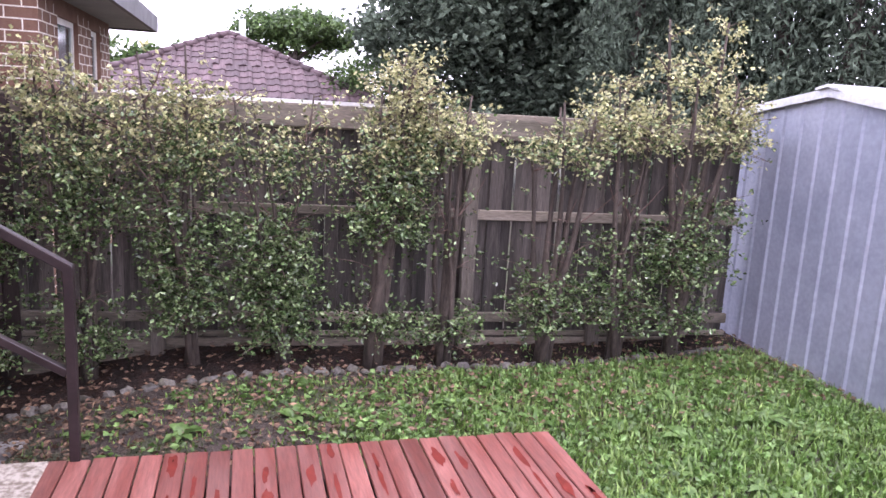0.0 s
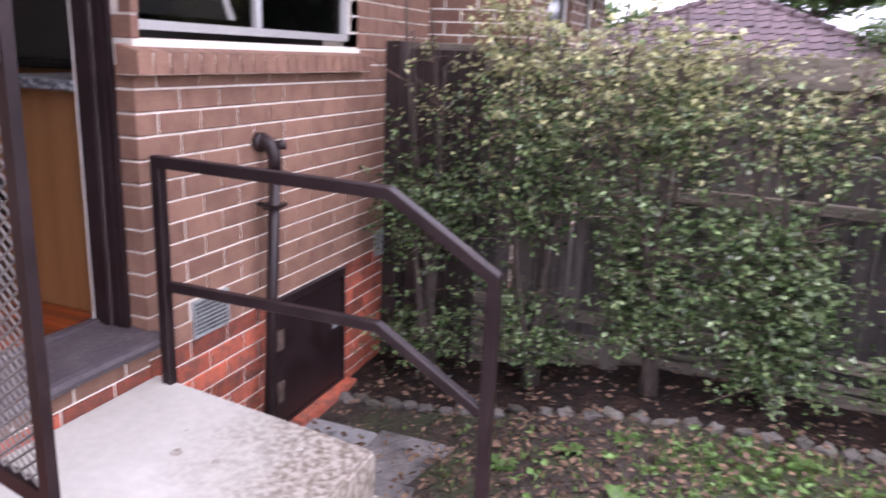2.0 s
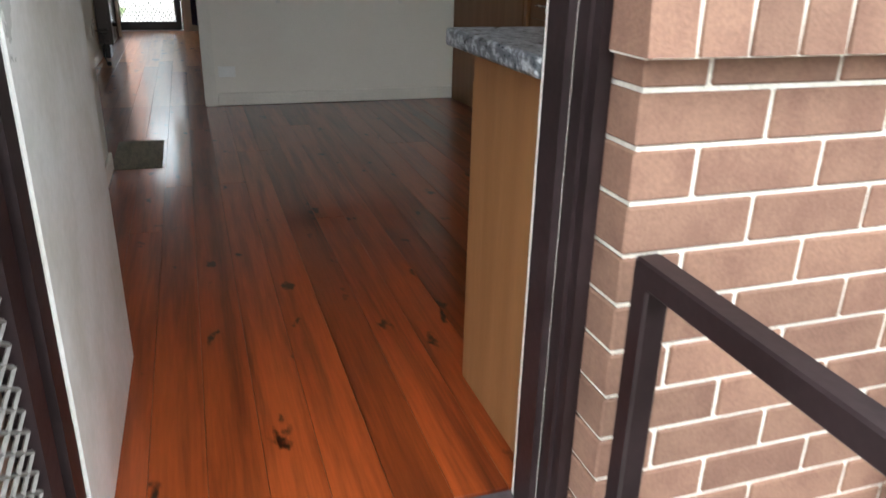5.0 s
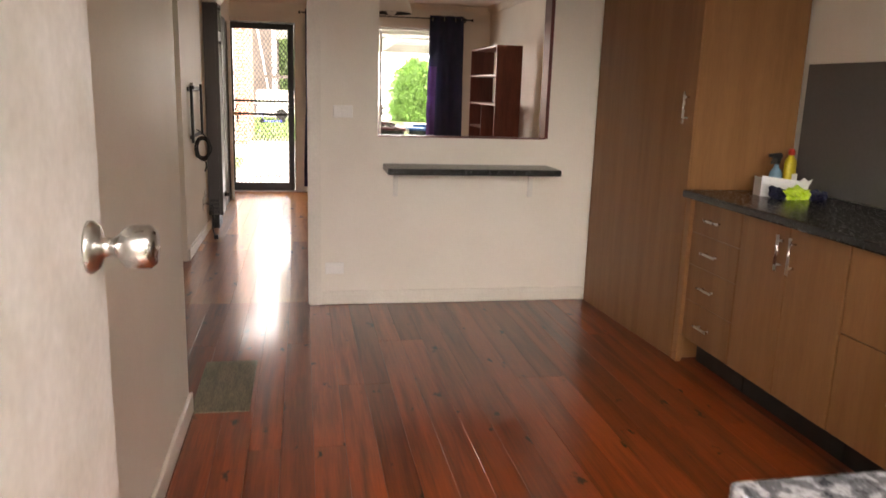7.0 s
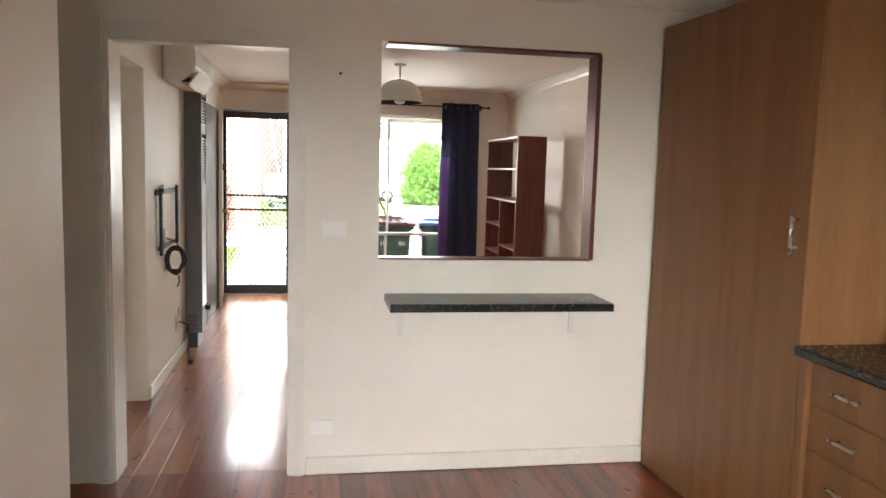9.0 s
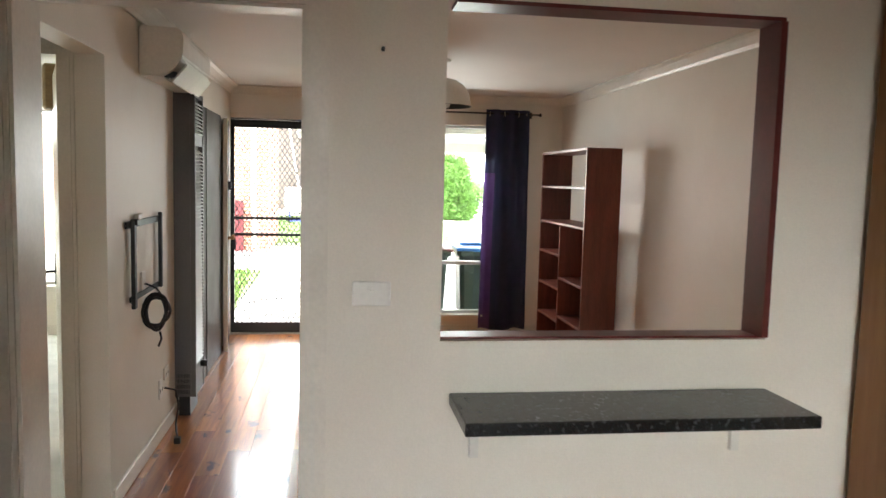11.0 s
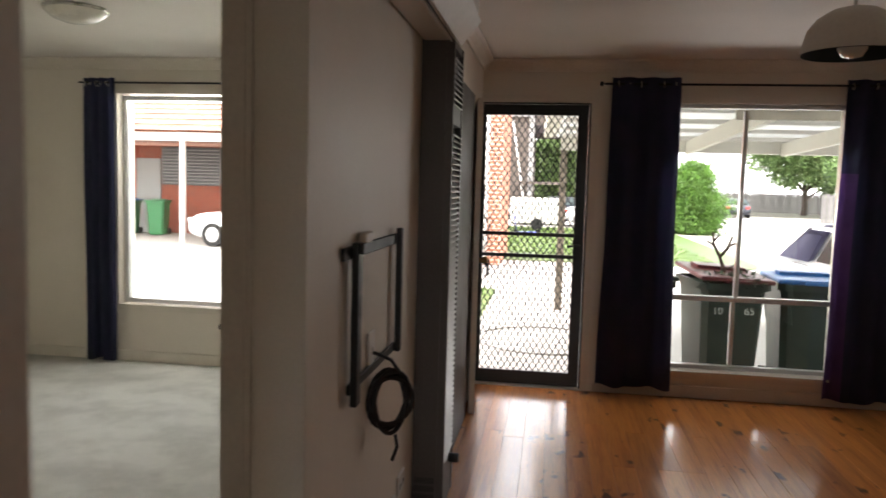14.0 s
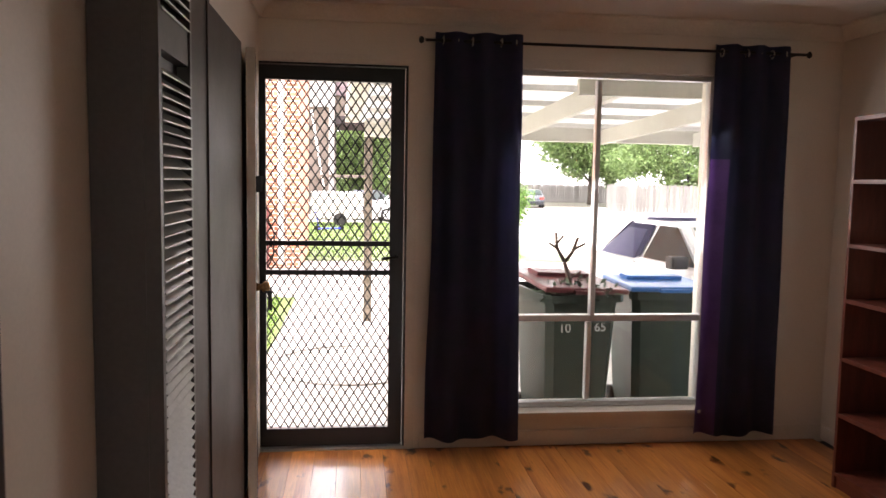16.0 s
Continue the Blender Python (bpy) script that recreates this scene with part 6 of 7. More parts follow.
def tree(name, at, blobs, count, leaf, m, label, trunk=0.18, seed=0, shape=0.55, height=None, tilt=0.9):
    """A trunk with limbs to each of several uneven clouds of leaves (x, y, z, rx, ry, rz)."""
    rg = np.random.default_rng(seed)
    ob = thing(name, at, 0, label, "tree")
    bm = bmesh.new()
    top = max(b[2] for b in blobs)
    h0 = min(b[2] - b[5] for b in blobs)
    tube([(0, 0, -0.2), (0.05, 0.03, h0 * 0.5), (0.0, 0.08, h0), (0.05, 0.02, top * 0.85)], [trunk, trunk * 0.8, trunk * 0.65, trunk * 0.25], 9, bm)
    for b in blobs:
        z = max(h0 * 0.7, b[2] - b[5] * 1.2)
        tube([(0, 0.05, z * 0.9), (b[0] * 0.5, b[1] * 0.5, (z + b[2]) / 2), (b[0], b[1], b[2])], [trunk * 0.4, trunk * 0.25, trunk * 0.1], 6, bm)
    part("trunk", bm, M["bark"], ob)
    spots = []
    vol = [b[3] * b[4] * b[5] for b in blobs]
    for b, v in zip(blobs, vol):
        n = int(count * v / sum(vol))
        sub = rg.normal(size=(max(4, n // 90), 3))
        sub /= np.linalg.norm(sub, axis=1, keepdims=True)
        sub *= rg.uniform(0.45, 1.0, (len(sub), 1))
        for k in range(n):
            c = sub[k % len(sub)]
            p = c + rg.normal(size=3) * 0.17
            spots.append((b[0] + p[0] * b[3], b[1] + p[1] * b[4], b[2] + p[2] * b[5], 0))
    foliage("crown", spots, leaf, [M[m]], ob, seed, shape, tilt)
    return ob


tree("gum_tree", (27, -4.0, -1.2), [(0, 0, 5.1, 1.8, 2.0, 0.6), (0.5, 1.3, 4.8, 1.2, 1.0, 0.5), (-0.4, -1.5, 4.8, 1.2, 1.0, 0.5), (0, 0, 4.4, 1.2, 1.6, 0.5)], 9000, 0.2, "leafmid", "distant spreading gum tree behind the roof", 0.2, 3)
tree("garden_tree", (20, 2.0, -1.2), [(0, 0, 3.0, 1.5, 2.0, 0.8), (0, -1.8, 2.9, 1.2, 1.2, 0.7)], 3000, 0.22, "leafmid", "light green garden tree", 0.15, 4)
tree("leafy_tree", (13, -7.0, -1.0), [(0, 0, 4.4, 2.0, 2.2, 1.9), (0.6, -1.9, 5.2, 1.9, 1.8, 2.4), (-0.3, 1.4, 3.6, 1.2, 1.3, 0.8), (0.3, -3.0, 3.6, 1.6, 1.6, 1.9), (0.2, -1.6, 2.1, 1.8, 2.6, 1.1)], 60000, 0.19, "leafdark", "large dark leafy tree behind the fence", 0.25, 5)
tree("leafy_tree", (12, -10.2, -1.0), [(0, 0, 4.6, 2.0, 2.2, 2.2), (0.5, 1.8, 5.8, 1.8, 1.8, 2.0), (0, 0, 2.6, 1.8, 2.2, 1.4)], 56000, 0.2, "leafdark", "large dark leafy tree behind the fence", 0.25, 6)
for k, (x, y) in enumerate(((8.6, -8.6), (7.6, -9.3), (7.1, -10.3), (6.4, -11.0), (5.7, -12.0), (4.7, -12.6), (3.6, -13.0))):
    tree("cypress", (x, y, -0.8), [(0, 0, 1.9, 0.9, 0.95, 1.7), (0, 0, 4.3, 0.85, 0.9, 2.0), (0.05, 0.1, 6.6, 0.6, 0.6, 2.0), (0.5, 0.3, 3.0, 0.5, 0.5, 1.2), (-0.5, -0.3, 4.4, 0.5, 0.5, 1.3)], 15000, 0.17, "leafdark", "tall dark cypress hedge tree", 0.2, 20 + k, 0.3, tilt=1.4)
tree("garden_tree", (15, -4.9, -1.0), [(0, 0, 2.6, 1.0, 0.9, 0.8), (0, -1.2, 2.5, 0.8, 0.9, 0.7)], 6000, 0.12, "leafmid", "light green garden tree", 0.12, 9)

# ---- the front: drive, bins, carport, cars ----
GZ = -0.235
single("driveway", boxes((-30, 9.97, GZ - 0.05, 40, 62, GZ + 0.012)), M["drive"], "pale sunlit concrete driveway", "driveway", kind="structure")
lawn_v, lawn_f = [], []
rg = np.random.default_rng(12)
for k in range(16000):
    if k % 3:
        x, y = rg.uniform(-3.0, 3.0), rg.uniform(22.0, 36.5)
    else:
        y = rg.uniform(11.5, 16.5)
        x = rg.uniform(-4.0, -1.72 - 0.05 * (y - 11.5))
    h, a = rg.uniform(0.05, 0.12), rg.uniform(0, 6.28)
    i = len(lawn_v)
    lawn_v += [(x - 0.012, y, GZ + 0.01), (x + 0.012, y, GZ + 0.01), (x + 0.05 * math.cos(a), y + 0.05 * math.sin(a), GZ + h)]
    lawn_f.append((i, i + 1, i + 2))
single("front_lawn", boxes((-3.4, 21.8, GZ + 0.0125, 4.0, 37.0, GZ + 0.03), (-4.1, 11.4, GZ + 0.0125, -1.78, 16.6, GZ + 0.03)), M["grass"], "bright mown front lawn", "lawn", kind="structure")
tagged(new("lawn_blades", raw("lawn_blades", lawn_v, lawn_f, [M["grass"]])), "bright green lawn grass", "grass", kind="stuff")
# Stain ring on the drive, added as a thin raised tube.
ring = bmesh.new()
tube([(0.75 * math.cos(a), 0.75 * math.sin(a), 0.0) for a in (2 * math.pi * i / 48 for i in range(49))], 0.012, 8, ring, cap=False)
single("garden_hose", ring, M["hose"], "faint grey stain ring on the concrete", "hose", at=pose(-0.95, 12.6, GZ + 0.024))


def wheelie_bin(at, rz, lid, label, text=(), lid_open=False, body="bingreen"):
    ob = thing("wheelie_bin", at, rz, label, "bin", "wheelie bins")
    bm = bmesh.new()
    prof = [(0.40, 0.46, 0.02, 0.0), (0.42, 0.50, 0.05, 0.0), (0.50, 0.62, 0.90, 0.0), (0.50, 0.62, 0.94, 0.0), (0.57, 0.70, 0.945, 0.0), (0.57, 0.70, 1.0, 0.0), (0.53, 0.66, 1.0, 0), (0.49, 0.6, 0.85, 0)]
    loops = []
    for w, d, z, o in prof:
        c = 0.045
        pts = [(-w / 2 + c, -d / 2), (w / 2 - c, -d / 2), (w / 2, -d / 2 + c), (w / 2, d / 2 - c), (w / 2 - c, d / 2), (-w / 2 + c, d / 2), (-w / 2, d / 2 - c), (-w / 2, -d / 2 + c)]
        loops.append([bm.verts.new((x, y, z)) for x, y in pts])
    for a, b in zip(loops, loops[1:]):
        for i in range(8):
            bm.faces.new((a[i], a[(i + 1) % 8], b[(i + 1) % 8], b[i]))
    bm.faces.new(loops[0][::-1]), bm.faces.new(loops[-1])
    part("body", bm, M[body], ob)
    for s in (-1, 1):
        w = tube([(s * 0.23 - 0.03, 0.27, 0.1), (s * 0.23 + 0.03, 0.27, 0.1)], 0.1, 18)
        part("wheel", w, M["tyre"], ob)
    part("axle", tube([(-0.25, 0.27, 0.1), (0.25, 0.27, 0.1)], 0.012, 8), M["galv"], ob)
    part("handle", tube([(-0.2, 0.36, 0.97), (-0.2, 0.42, 0.97), (0.2, 0.42, 0.97), (0.2, 0.36, 0.97)], 0.016, 8), M[body], ob)
    lb = bbox(-0.295, -0.37, 0.0, 0.295, 0.34, 0.03, 0.012, 2)
    for v in lb.verts:
        if v.co.z > 0.015:
            v.co.z += 0.045 * max(0, 1 - (abs(v.co.x) / 0.3) ** 2)
    box(lb, -0.1, -0.40, 0.0, 0.1, -0.365, 0.022)
    box(lb, -0.2, 0.02, 0.03, 0.2, 0.2, 0.062)
    m = pose(0, 0, 1.002) if not lid_open else pose(0, 0.0, 1.035, 4, 3, 0)
    bmesh.ops.transform(lb, matrix=m, verts=list(lb.verts))
    part("lid", lb, M[lid], ob)
    for txt, x, z in text:
        t = new("number", words(txt, 0.085))
        t.data.materials.append(M["white"])
        t.parent = ob
        t.matrix_basis = pose(x, -0.304, z, 86, 0, 0)
    return ob


wheelie_bin((0.50, 10.66, GZ + 0.012), 8, "lidred", "dark green wheelie bin with red lid and white numbers", (("10", -0.125, 0.775), ("65", 0.125, 0.775)), True)
wheelie_bin((1.20, 10.78, GZ + 0.012), -3, "lidblue", "dark green wheelie bin with bright blue lid")
wheelie_bin((-0.22, 10.62, GZ + 0.012), 4, "bingreen", "dark green wheelie bin partly behind the curtain")
br = bmesh.new()
for pts, r in (([(0, 0, 0), (0.01, 0, 0.12), (-0.03, 0, 0.24)], 0.022), ([(-0.03, 0, 0.24), (-0.08, 0.01, 0.33), (-0.09, 0, 0.43)], 0.014), ([(-0.03, 0, 0.23), (0.03, 0.02, 0.3), (0.06, 0, 0.4)], 0.014), ([(-0.07, 0, 0.32), (-0.13, 0.02, 0.36)], 0.009), ([(0.04, 0.01, 0.32), (0.11, 0, 0.36)], 0.009), ([(0, 0, 0.12), (0.09, 0.02, 0.17)], 0.009), ([(-0.08, 0, 0.36), (-0.04, 0, 0.41)], 0.008)):
    tube(pts, [r, r * 0.85, r * 0.6][:len(pts)], 7, br)
single("cut_branch", br, M["twig"], "bare cut branch sticking out of the bin", "branch", at=pose(0.46, 10.45, 0.74))
spots = [(rg.uniform(-0.24, 0.24), rg.uniform(-0.2, 0.15), rg.uniform(0, 0.1), 0) for k in range(320)]
ct = thing("garden_cuttings", (0.50, 10.5, 0.74), 0, "dark garden cuttings heaped in the open bin", "cuttings")
foliage("clippings", spots, 0.06, [M["leafdark"]], ct, 4, 0.4)

cp = thing("carport", (1.5, 12.0, GZ), 0, "cream timber carport with clear corrugated roof", "carport")
for x in (-2.28, 3.4):
    part("post", bbox(x - 0.05, 2.75, 0.0, x + 0.05, 2.85, 2.25, 0.004), M["rail"], cp, "faded brown timber post")
part("front_beam", bbox(-2.33, 2.74, 2.25, 4.2, 2.86, 2.45, 0.004), M["carport"], cp)
part("wall_plate", bbox(-1.0, -1.53, 2.3, 4.2, -1.482, 2.5, 0.004), M["carport"], cp)
bg = bbox(-0.08, -2.4, -0.1, 0.08, 2.4, 0.1, 0.006)
bmesh.ops.transform(bg, matrix=pose(-2.42, 0.52, 2.56, -0.8, 0, 1.5), verts=list(bg.verts))
part("side_beam", bg, M["carport"], cp, "white box beam along the carport edge")
for k in range(5):
    x = -1.86 + 1.22 * k
    rb_ = bbox(-0.03, -2.1, -0.085, 0.03, 2.1, 0.085, 0.003)
    bmesh.ops.transform(rb_, matrix=pose(x, 0.62, 2.36, -1.5, 0, 0), verts=list(rb_.verts))
    part("rafter", rb_, M["carport"], cp)
for k in range(5):
    y = -1.2 + 0.92 * k
    z = 2.45 - 0.0262 * (y - 0.62)
    part("purlin", bbox(-2.3, y - 0.035, z, 4.2, y + 0.035, z + 0.05, 0.003), M["gutter"], cp, "pale painted roof batten")
sheet = bmesh.new()
n = 90
lo = [sheet.verts.new((-2.5 + 6.8 * i / n, -1.9, 2.595 + 0.018 * math.sin(i * 2.4))) for i in range(n + 1)]
hi = [sheet.verts.new((-2.5 + 6.8 * i / n, 3.1, 2.462 + 0.018 * math.sin(i * 2.4))) for i in range(n + 1)]
for i in range(n):
    sheet.faces.new((lo[i], lo[i + 1], hi[i + 1], hi[i])).smooth = True
part("roof_sheet", sheet, M["polysheet"], cp, "clear corrugated plastic sheet")


def car(at, rz, paint, label, top="carglass", soft=False, scale=1.0):
    ob = thing("parked_car", at, rz, label, "car")
    side = [(-2.05, 0.35), (-2.1, 0.62), (-1.95, 0.88), (-1.1, 0.95), (0.75, 0.93), (1.75, 0.82), (2.02, 0.65), (2.05, 0.35), (1.75, 0.22), (-1.8, 0.22)]
    b = prism(side, "y", -0.82, 0.82)
    bmesh.ops.bevel(b, geom=list(b.edges), offset=0.06, segments=3, affect="EDGES")
    for f in b.faces:
        f.smooth = True
    part("body", b, M[paint], ob)
    cab = bmesh.new()
    lo = [(-1.5, 0.76), (0.95, 0.76), (0.95, -0.76), (-1.5, -0.76)]
    hi = [(-0.95, 0.58), (0.15, 0.58), (0.15, -0.58), (-0.95, -0.58)]
    L_ = [cab.verts.new((x, y, 0.92)) for x, y in lo]
    U_ = [cab.verts.new((x, y, 1.34)) for x, y in hi]
    cab.faces.new(U_)
    for i in range(4):
        cab.faces.new((L_[i], L_[(i + 1) % 4], U_[(i + 1) % 4], U_[i]))
    bmesh.ops.recalc_face_normals(cab, faces=list(cab.faces))
    bmesh.ops.bevel(cab, geom=list(cab.edges), offset=0.05, segments=3, affect="EDGES")
    part("cabin", cab, M[paint], ob)
    for s in (-1, 1):
        for x0, x1, u0, u1 in ((-0.3, 0.75, -0.25, 0.12), (-1.3, -0.38, -0.9, -0.33)):
            g = bmesh.new()
            v = [g.verts.new((x0, s * 0.772, 0.96)), g.verts.new((x1, s * 0.772, 0.96)), g.verts.new((u1, s * 0.615, 1.3)), g.verts.new((u0, s * 0.615, 1.3))]
            g.faces.new(v if s < 0 else v[::-1])
            bmesh.ops.solidify(g, geom=list(g.faces), thickness=0.01)
            part("side_window", g, M["canvas"] if soft and x0 < -1 else M["carglass"], ob)
        part("mirror", bbox(0.55, min(s * 0.8, s * 0.98), 0.94, 0.68, max(s * 0.8, s * 0.98), 1.06, 0.02, 2), M["black"], ob, "black door mirror")
    for x0, z0, x1, z1 in ((0.93, 0.97, 0.26, 1.31), (-1.47, 0.97, -1.02, 1.31)):
        g = bmesh.new()
        o = 0.03 if x0 > 0 else -0.03
        v = [g.verts.new((x0 + o, -0.68, z0)), g.verts.new((x0 + o, 0.68, z0)), g.verts.new((x1 + o, 0.55, z1)), g.verts.new((x1 + o, -0.55, z1))]
        g.faces.new(v)
        bmesh.ops.solidify(g, geom=list(g.faces), thickness=0.01)
        part("windscreen" if x0 > 0 else "rear_window", g, M["canvas"] if soft and x0 < 0 else M["carglass"], ob)
    if soft:
        cv = bmesh.new()
        lo = [(-1.56, 0.79), (-0.36, 0.79), (-0.36, -0.79), (-1.56, -0.79)]
        hi = [(-0.92, 0.61), (-0.34, 0.61), (-0.34, -0.61), (-0.92, -0.61)]
        L_ = [cv.verts.new((x, y, 0.935)) for x, y in lo]
        U_ = [cv.verts.new((x, y, 1.365)) for x, y in hi]
        cv.faces.new(U_)
        for i in range(4):
            cv.faces.new((L_[i], L_[(i + 1) % 4], U_[(i + 1) % 4], U_[i]))
        bmesh.ops.recalc_face_normals(cv, faces=list(cv.faces))
        bmesh.ops.bevel(cv, geom=list(cv.edges), offset=0.13, segments=5, affect="EDGES")
        for f in cv.faces:
            f.smooth = True
        part("soft_top", cv, M["canvas"], ob, "violet grey canvas soft top")
    for s in (-1, 1):
        for x in (-1.3, 1.3):
            wh = part("wheel", tube([(x, s * 0.66, 0.3), (x, s * 0.84, 0.3)], 0.3, 24), M["tyre"], ob)
            part("rim", tube([(x, s * 0.835, 0.3), (x, s * 0.85, 0.3)], [0.2, 0.17], 20), M["alu"], wh)
        part("headlight", bbox(1.93, min(s * 0.5, s * 0.78), 0.58, 2.06, max(s * 0.5, s * 0.78), 0.72, 0.03, 2), M["alu"], ob)
        part("tail_light", bbox(-2.09, min(s * 0.5, s * 0.78), 0.64, -1.98, max(s * 0.5, s * 0.78), 0.8, 0.03, 2), M["red"], ob)
    return ob


car((2.88, 13.0, GZ + 0.012), -85, "carwhite", "white car with violet grey canvas soft top", soft=True)
car((-7.95, 22.6, GZ + 0.012), 172, "carwhite", "white car parked before the brick garages")
car((12.2, 60.5, GZ + 0.012), 80, "cardark", "dark car parked far down the drive")
car((1.7, 38.6, GZ + 0.012), 4, "carwhite", "white car parked beside the rounded conifer")
car((-0.9, 39.6, GZ + 0.012), 185, "cardark", "dark car parked across the lawn")

bh = thing("brick_house", (-5.2, 17.2, GZ), 0, "orange brick house corner with white downpipe", "house")
part("wall", boxes((-2.2, 3.2, 0.0, 3.2, 6.0, 5.2)), M["orangebrick"], bh)
jn = bmesh.new()
for i in range(60):
    box(jn, -2.2, 3.195, 0.04 + 0.086 * i, 3.204, 3.2, 0.052 + 0.086 * i)
for i in range(60):
    for k in range(9):
        x = 3.18 - 0.24 * k - (0.12 if i % 2 else 0)
        box(jn, x, 3.195, 0.052 + 0.086 * i, x + 0.012, 3.1995, 0.126 + 0.086 * i)
part("mortar_joints", jn, M["mortar"], bh)
part("downpipe", tube([(2.85, 3.12, 0.1), (2.85, 3.12, 5.1)], 0.06, 12), M["whitepaint"], bh, "white painted downpipe")
part("meter_box", bbox(2.15, 3.0, 0.02, 2.62, 3.19, 1.2, 0.01), M["lidred"], bh, "faded red meter cabinet")
part("eave", boxes((-2.3, 2.6, 5.2, 3.3, 6.2, 5.35)), M["eave"], bh)
hs2 = thing("far_house", (-2.0, 44.0, GZ), 0, "grey brown two storey house with tiled side roof", "house")
part("wall", panel("y", 0, 5, -4.0, -0.0, 0, 8.5), M["farwall"], hs2)
part("gable_beam", boxes((-1.2, -0.25, 5.4, 0.05, -0.01, 8.4), (-0.25, -0.2, 1.0, 0.02, -0.01, 5.4)), M["eave"], hs2, "weathered grey timber beam and corner post")
part("brace", tube([(-1.1, -0.35, 5.2), (-0.45, -0.35, 1.2)], 0.05, 8), M["whitepaint"], hs2, "white diagonal pole against the wall")
part("low_rail", boxes((-1.0, -0.4, 1.9, 1.7, -0.3, 2.05)), M["post"], hs2, "brown timber rail")
part("soffit", boxes((0.06, 0.3, 4.6, 4.5, 5.0, 4.7)), M["tile"], hs2)
part("fascia", boxes((0.06, 0.2, 5.0, 4.5, 0.299, 6.0)), M["farwall"], hs2, "brown weatherboard fascia")
# Dark strip below the fascia paints in the soffit's shadow.
part("gutter", boxes((0.06, 0.1, 4.6, 4.5, 0.19, 5.0)), M["brownpaint"], hs2, "dark brown strip for the soffit shadow")
part("roof", prism([(0.0, 6.0), (5.0, 8.6), (5.0, 6.0)], "x", 0.06, 4.6), M["tile"], hs2)
part("far_post", boxes((4.3, 0.4, 0, 4.45, 0.55, 4.6)), M["brownpaint"], hs2)
sc = thing("kick_scooter", (-1.75, 31.4, GZ + 0.03), 20, "blue kick scooter lying on the lawn", "scooter")
part("deck", bbox(-0.45, -0.06, 0.06, 0.35, 0.06, 0.1, 0.01), M["bluepaint"], sc)
part("steering_tube", tube([(-0.42, 0, 0.1), (-0.55, 0.0, 0.75)], 0.02, 8), M["bluepaint"], sc)
part("handlebar", tube([(-0.55, -0.25, 0.75), (-0.55, 0.25, 0.75)], 0.015, 8), M["bluepaint"], sc)
for x in (-0.45, 0.38):
    part("wheel", tube([(x, -0.02, 0.08), (x, 0.02, 0.08)], 0.1, 16), M["tyre"], sc)
trl = thing("box_trailer", (-1.6, 35.0, GZ + 0.012), 0, "low white box trailer on the lawn edge", "trailer")
part("tray", bbox(-0.98, -0.6, 0.28, 0.98, 0.6, 1.3, 0.03), M["whitepaint"], trl)
for s in (-1, 1):
    part("wheel", tube([(0.1, s * 0.52, 0.25), (0.1, s * 0.62, 0.25)], 0.25, 18), M["tyre"], trl)

tree("clipped_conifer", (4.75, 36.0, GZ), [(0, 0, 0.55, 1.2, 1.2, 0.7), (0.1, 0, 1.3, 1.22, 1.2, 0.95), (-0.1, 0.1, 2.0, 1.0, 1.0, 0.85), (0.08, 0, 2.6, 0.6, 0.6, 0.5), (0, 0, 0.3, 1.1, 1.1, 0.4)], 34000, 0.16, "leafbright", "bright green rounded conifer beside the drive", 0.1, 40, 0.35, tilt=1.3)
tree("leafy_tree", (20.4, 72.0, GZ), [(0, 0, 5.2, 3.4, 2.6, 2.0), (-3.2, 0, 5.6, 2.4, 2.0, 1.9), (2.8, 0, 4.6, 2.4, 2.0, 2.0), (0.4, 0, 3.0, 2.0, 1.6, 1.3), (-1.6, 0, 3.6, 1.8, 1.6, 1.2), (2.2, 0, 2.8, 1.3, 1.3, 1.1), (-0.5, 0.5, 7.2, 3.8, 2.2, 1.6)], 30000, 0.3, "leaffront", "green leafy tree before the far fence", 0.3, 41)
tree("leafy_tree", (27, 66.0, GZ), [(0, 0, 4.4, 4.0, 2.4, 2.0), (-4.0, 0, 3.6, 2.8, 2.2, 1.7), (4.5, 0, 4.2, 3.4, 2.2, 2.2), (-1.8, 0, 6.2, 4.0, 2.0, 1.7), (3.6, 0, 6.6, 3.5, 2.0, 1.5), (0, 0, 2.2, 3.0, 2.0, 1.5)], 26000, 0.3, "leaffront", "light green trees over the far fence", 0.25, 42)
tree("leafy_tree", (-0.6, 52.0, GZ), [(0, 0, 2.6, 1.8, 2.2, 2.2), (0.9, 0, 4.2, 1.3, 2.0, 2.0), (-1.4, 0, 2.8, 1.8, 2.0, 2.2), (0.2, 0, 4.6, 1.6, 2.0, 1.6), (0.8, 0, 1.6, 1.4, 1.6, 1.6)], 20000, 0.26, "leaffront", "green trees beyond the lawn", 0.25, 43)
for at_, rz_, n_ in (((15.6, 53.5, GZ), -18, 50), ((13.5, 78.5, GZ), -4, 60)):
    ff = thing("far_fence", at_, rz_, "pale weathered far paling fence along the drive", "fence")
    pl_ = boxes((0, -0.02, 0, 0.19, 0.0, 1.85))
    pm_ = solid(pl_, "paling", M["bluefence"])
    for k in range(n_):
        piece("paling", pm_, ff, pose(0.21 * k, 0, -0.05 + 0.06 * math.sin(k * 2.3), 0, 0.6 * math.sin(k * 1.7), 0))
    part("rail", boxes((0, 0.001, 0.4, 0.21 * n_, 0.05, 0.48), (0, 0.001, 1.3, 0.21 * n_, 0.05, 1.38)), M["bluefence"], ff)

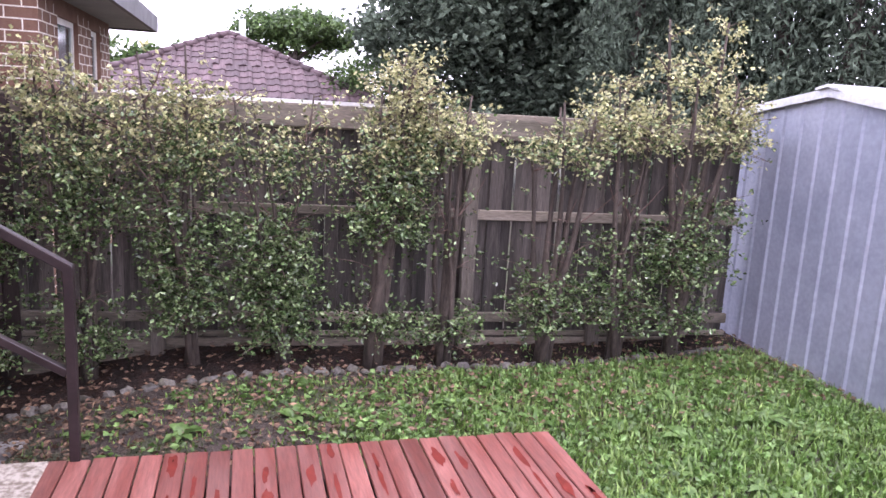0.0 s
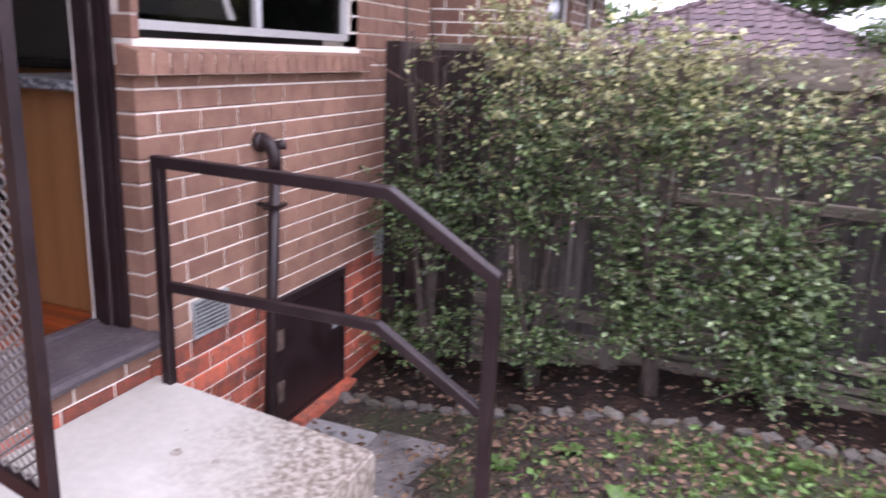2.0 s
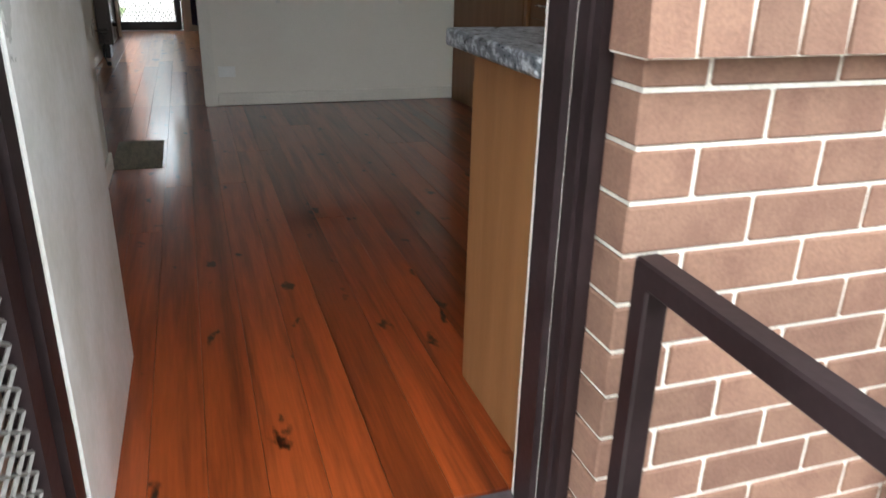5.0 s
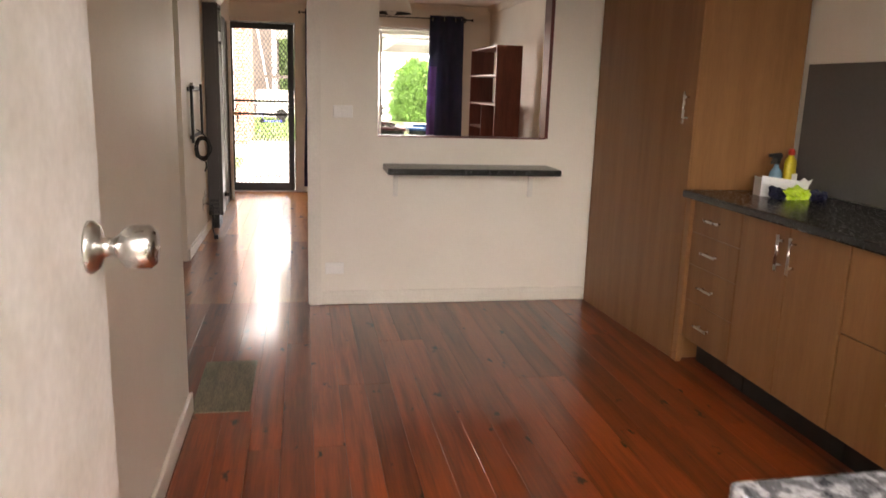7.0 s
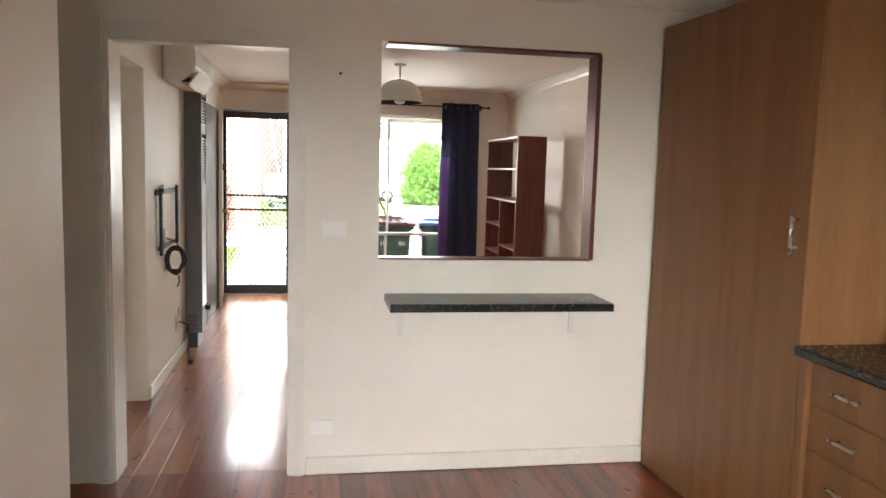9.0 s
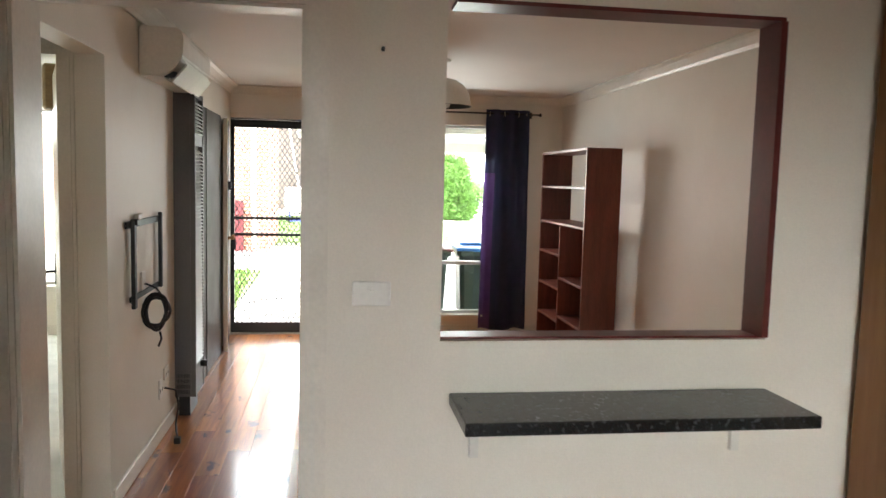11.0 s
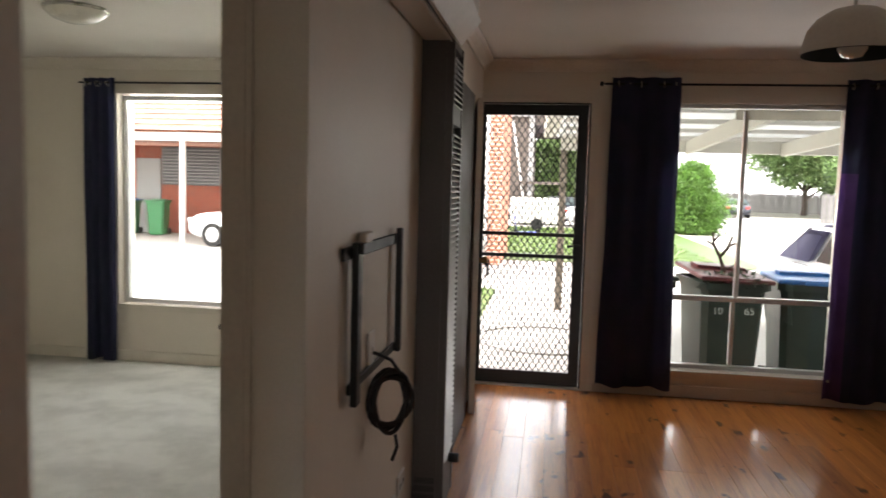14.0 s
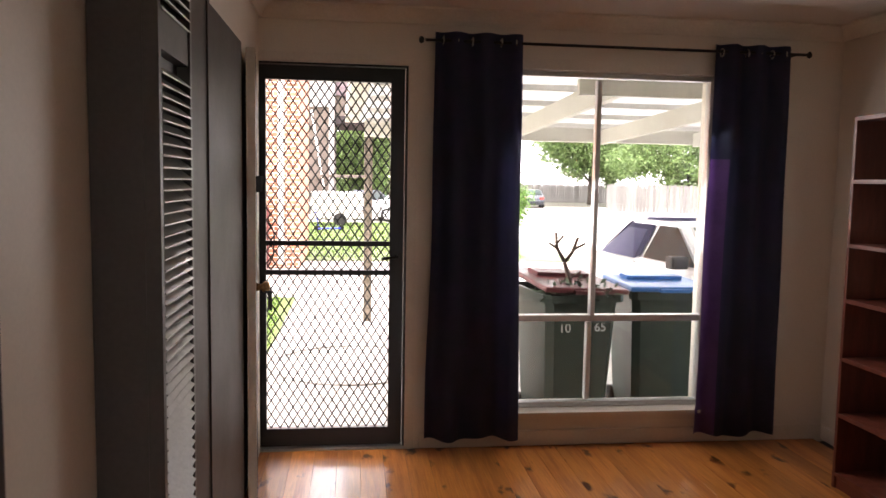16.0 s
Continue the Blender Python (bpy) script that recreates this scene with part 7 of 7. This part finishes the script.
# garages seen through the bedroom window
gr = thing("brick_garages", (-12, 25.5, GZ), 0, "red brick units behind an open carport with tiled roof", "building")
part("wall", boxes((-6, 0.5, 0, 6.5, 3, 2.7)), M["redbrick"], gr)
# Dark sheet and pale lines stand in for upper brickwork in shade.
part("blind_screen", boxes((-0.9, 0.42, 1.5, 3.2, 0.46, 2.66)), M["fascia"], gr, "dark sheet for the upper brick in shade")
for k in range(11):
    part("screen_slat", boxes((-0.88, 0.4, 1.56 + 0.1 * k, 3.18, 0.418, 1.585 + 0.1 * k)), M["eave"], gr)
part("side_door", boxes((-1.75, 0.44, 0.0, -0.95, 0.498, 2.3)), M["eave"], gr, "grey side door")
part("beam", boxes((-6.3, -2.92, 2.68, 6.8, -2.8, 2.9)), M["whitepaint"], gr)
part("roof", prism([(-3.1, 2.94), (1.4, 4.6), (6, 2.94)], "x", -6.5, 7.0), M["orangebrick"], gr, "sunlit terracotta tiled roof")
for k in range(9):
    y = -3.1 + 0.5 * k
    part("tile_course", boxes((-6.5, y - 0.03, 2.955 + 0.369 * (y + 3.1), 7.0, y + 0.03, 3.0 + 0.369 * (y + 3.1))), M["gutter"], gr)
for x in (-4.9, -1.8, 1.5, 4.9):
    part("post", boxes((x - 0.06, -2.92, 0, x + 0.06, -2.8, 2.68)), M["whitepaint"], gr)
wheelie_bin((-12.5, 25.0, GZ + 0.012), 10, "lidgreen", "bright green wheelie bin by the garages", body="lidgreen")
wheelie_bin((-13.45, 25.0, GZ + 0.012), 6, "lidblue", "bright green wheelie bin with blue lid by the garages", body="lidgreen")

# ---- floor boards, one by one ----
floor = thing("floor", (0, 0, 0), 0, "glossy orange varnished knotty pine floor boards", "floor", kind="structure")
random.seed(21)
BW = 0.122
board_meshes = {}


def board_mesh(length, m):
    key = (round(length, 2), m)
    if key not in board_meshes:
        board_meshes[key] = solid(bbox(-BW / 2 + 0.0004, -length / 2 + 0.0003, -0.0195, BW / 2 - 0.0004, length / 2 - 0.0003, 0.0, 0.0007), "floor_board", M[m])
    return board_meshes[key]


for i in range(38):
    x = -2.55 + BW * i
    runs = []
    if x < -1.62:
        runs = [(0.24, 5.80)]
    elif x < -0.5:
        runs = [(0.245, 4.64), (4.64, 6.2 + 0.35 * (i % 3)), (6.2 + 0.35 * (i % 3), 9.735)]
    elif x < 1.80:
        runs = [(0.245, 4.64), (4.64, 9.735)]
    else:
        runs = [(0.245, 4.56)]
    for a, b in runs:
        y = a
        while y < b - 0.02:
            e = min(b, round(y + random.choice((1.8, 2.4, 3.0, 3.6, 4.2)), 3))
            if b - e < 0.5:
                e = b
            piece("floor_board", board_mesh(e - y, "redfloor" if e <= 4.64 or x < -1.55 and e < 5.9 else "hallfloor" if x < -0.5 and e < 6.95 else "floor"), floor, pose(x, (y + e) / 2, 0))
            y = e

# ---- face bricks, one by one ----
bricks = thing("brickwork", (0, 0, 0), 0, "brown face bricks over red base bricks", "brick wall", kind="structure")
brick_mesh = {}


def brick(w, m):
    key = (round(w, 3), m)
    if key not in brick_mesh:
        brick_mesh[key] = solid(bbox(-w / 2, -0.0, -0.0385, w / 2, 0.1, 0.0385, 0.003), "brick", M[m])
    return brick_mesh[key]


random.seed(8)
far_v, far_f, far_i = [], [], []


def lay(x0, x1, z, m, close):
    if x1 - x0 < 0.02:
        return
    j = random.uniform(-0.0012, 0.0012)
    if close:
        piece("brick", brick(x1 - x0, m), bricks, pose((x0 + x1) / 2, j, z))
    else:
        n = len(far_v)
        far_v.extend([(x0, j, z - 0.0385), (x1, j, z - 0.0385), (x1, 0.05, z - 0.0385), (x0, 0.05, z - 0.0385), (x0, j, z + 0.0385), (x1, j, z + 0.0385), (x1, 0.05, z + 0.0385), (x0, 0.05, z + 0.0385)])
        far_f.extend([tuple(n + k for k in f) for f in ((0, 3, 2, 1), (4, 5, 6, 7), (0, 1, 5, 4), (1, 2, 6, 5), (2, 3, 7, 6), (3, 0, 4, 7))])
        far_i.extend([1 if m == "redbrick" else 0] * 6)


def cut(spans, a, b):
    out = []
    for p, q in spans:
        if b <= p or a >= q:
            out.append((p, q))
        else:
            if a - p > 0.025:
                out.append((p, a))
            if q - b > 0.025:
                out.append((b, q))
    return out


for n in range(-18, 24):
    zc = 0.877 - 0.086 * n - 0.043 + 0.004
    if zc > 2.40:
        continue
    odd = n % 2
    m = "brick" if n < 12 else "redbrick"
    for s in (1, -1):
        # s=1 runs to the right of the doorway, s=-1 to the left
        start = 0.0 if s > 0 else DOOR[0]
        end = 2.71 if s > 0 else -4.5
        first = 0.11 if odd else 0.23
        p = 0.0
        length = first
        while p < abs(end - start) - 0.05:
            q = min(p + length, abs(end - start))
            a, b = (start + p, start + q) if s > 0 else (start - q, start - p)
            spans = [(a, b)]
            if WIN_B[2] - 0.13 < zc < WIN_B[3]:
                spans = cut(spans, -0.05 if zc < WIN_B[2] else WIN_B[0], WIN_B[1] + (0.04 if zc < WIN_B[2] else 0))
            if HATCH[2] - 0.03 < zc < HATCH[3] + 0.02:
                spans = cut(spans, HATCH[0] - 0.004, HATCH[1] + 0.004)
            if -0.16 < zc < 0.02:
                spans = cut(spans, 0.244, 0.48)
            for u, v in spans:
                lay(u, v, zc, m, -1.4 < (u + v) / 2 < 2.2 and -0.95 < zc < 1.1)
            p = q + 0.01
            length = 0.23
# below the door sill
for n in range(11, 14):
    zc = 0.877 - 0.086 * n - 0.039
    p = DOOR[0] + (0.06 if n % 2 else 0.0)
    while p < -0.02:
        q = min(p + 0.23, -0.004)
        lay(p, q, zc - 0.02, "brick" if n == 11 else "redbrick", True)
        p = q + 0.01
for k in range(4):
    piece("brick", brick(0.19, "redbrick"), bricks, pose(0.86 + 0.2 * k, -0.085, -0.885))
me = raw("brick_rest", far_v, far_f, [M["brick"], M["redbrick"]], far_i)
rest = new("brick_rest", me)
rest.parent = bricks
tagged(rest, kind="stuff")
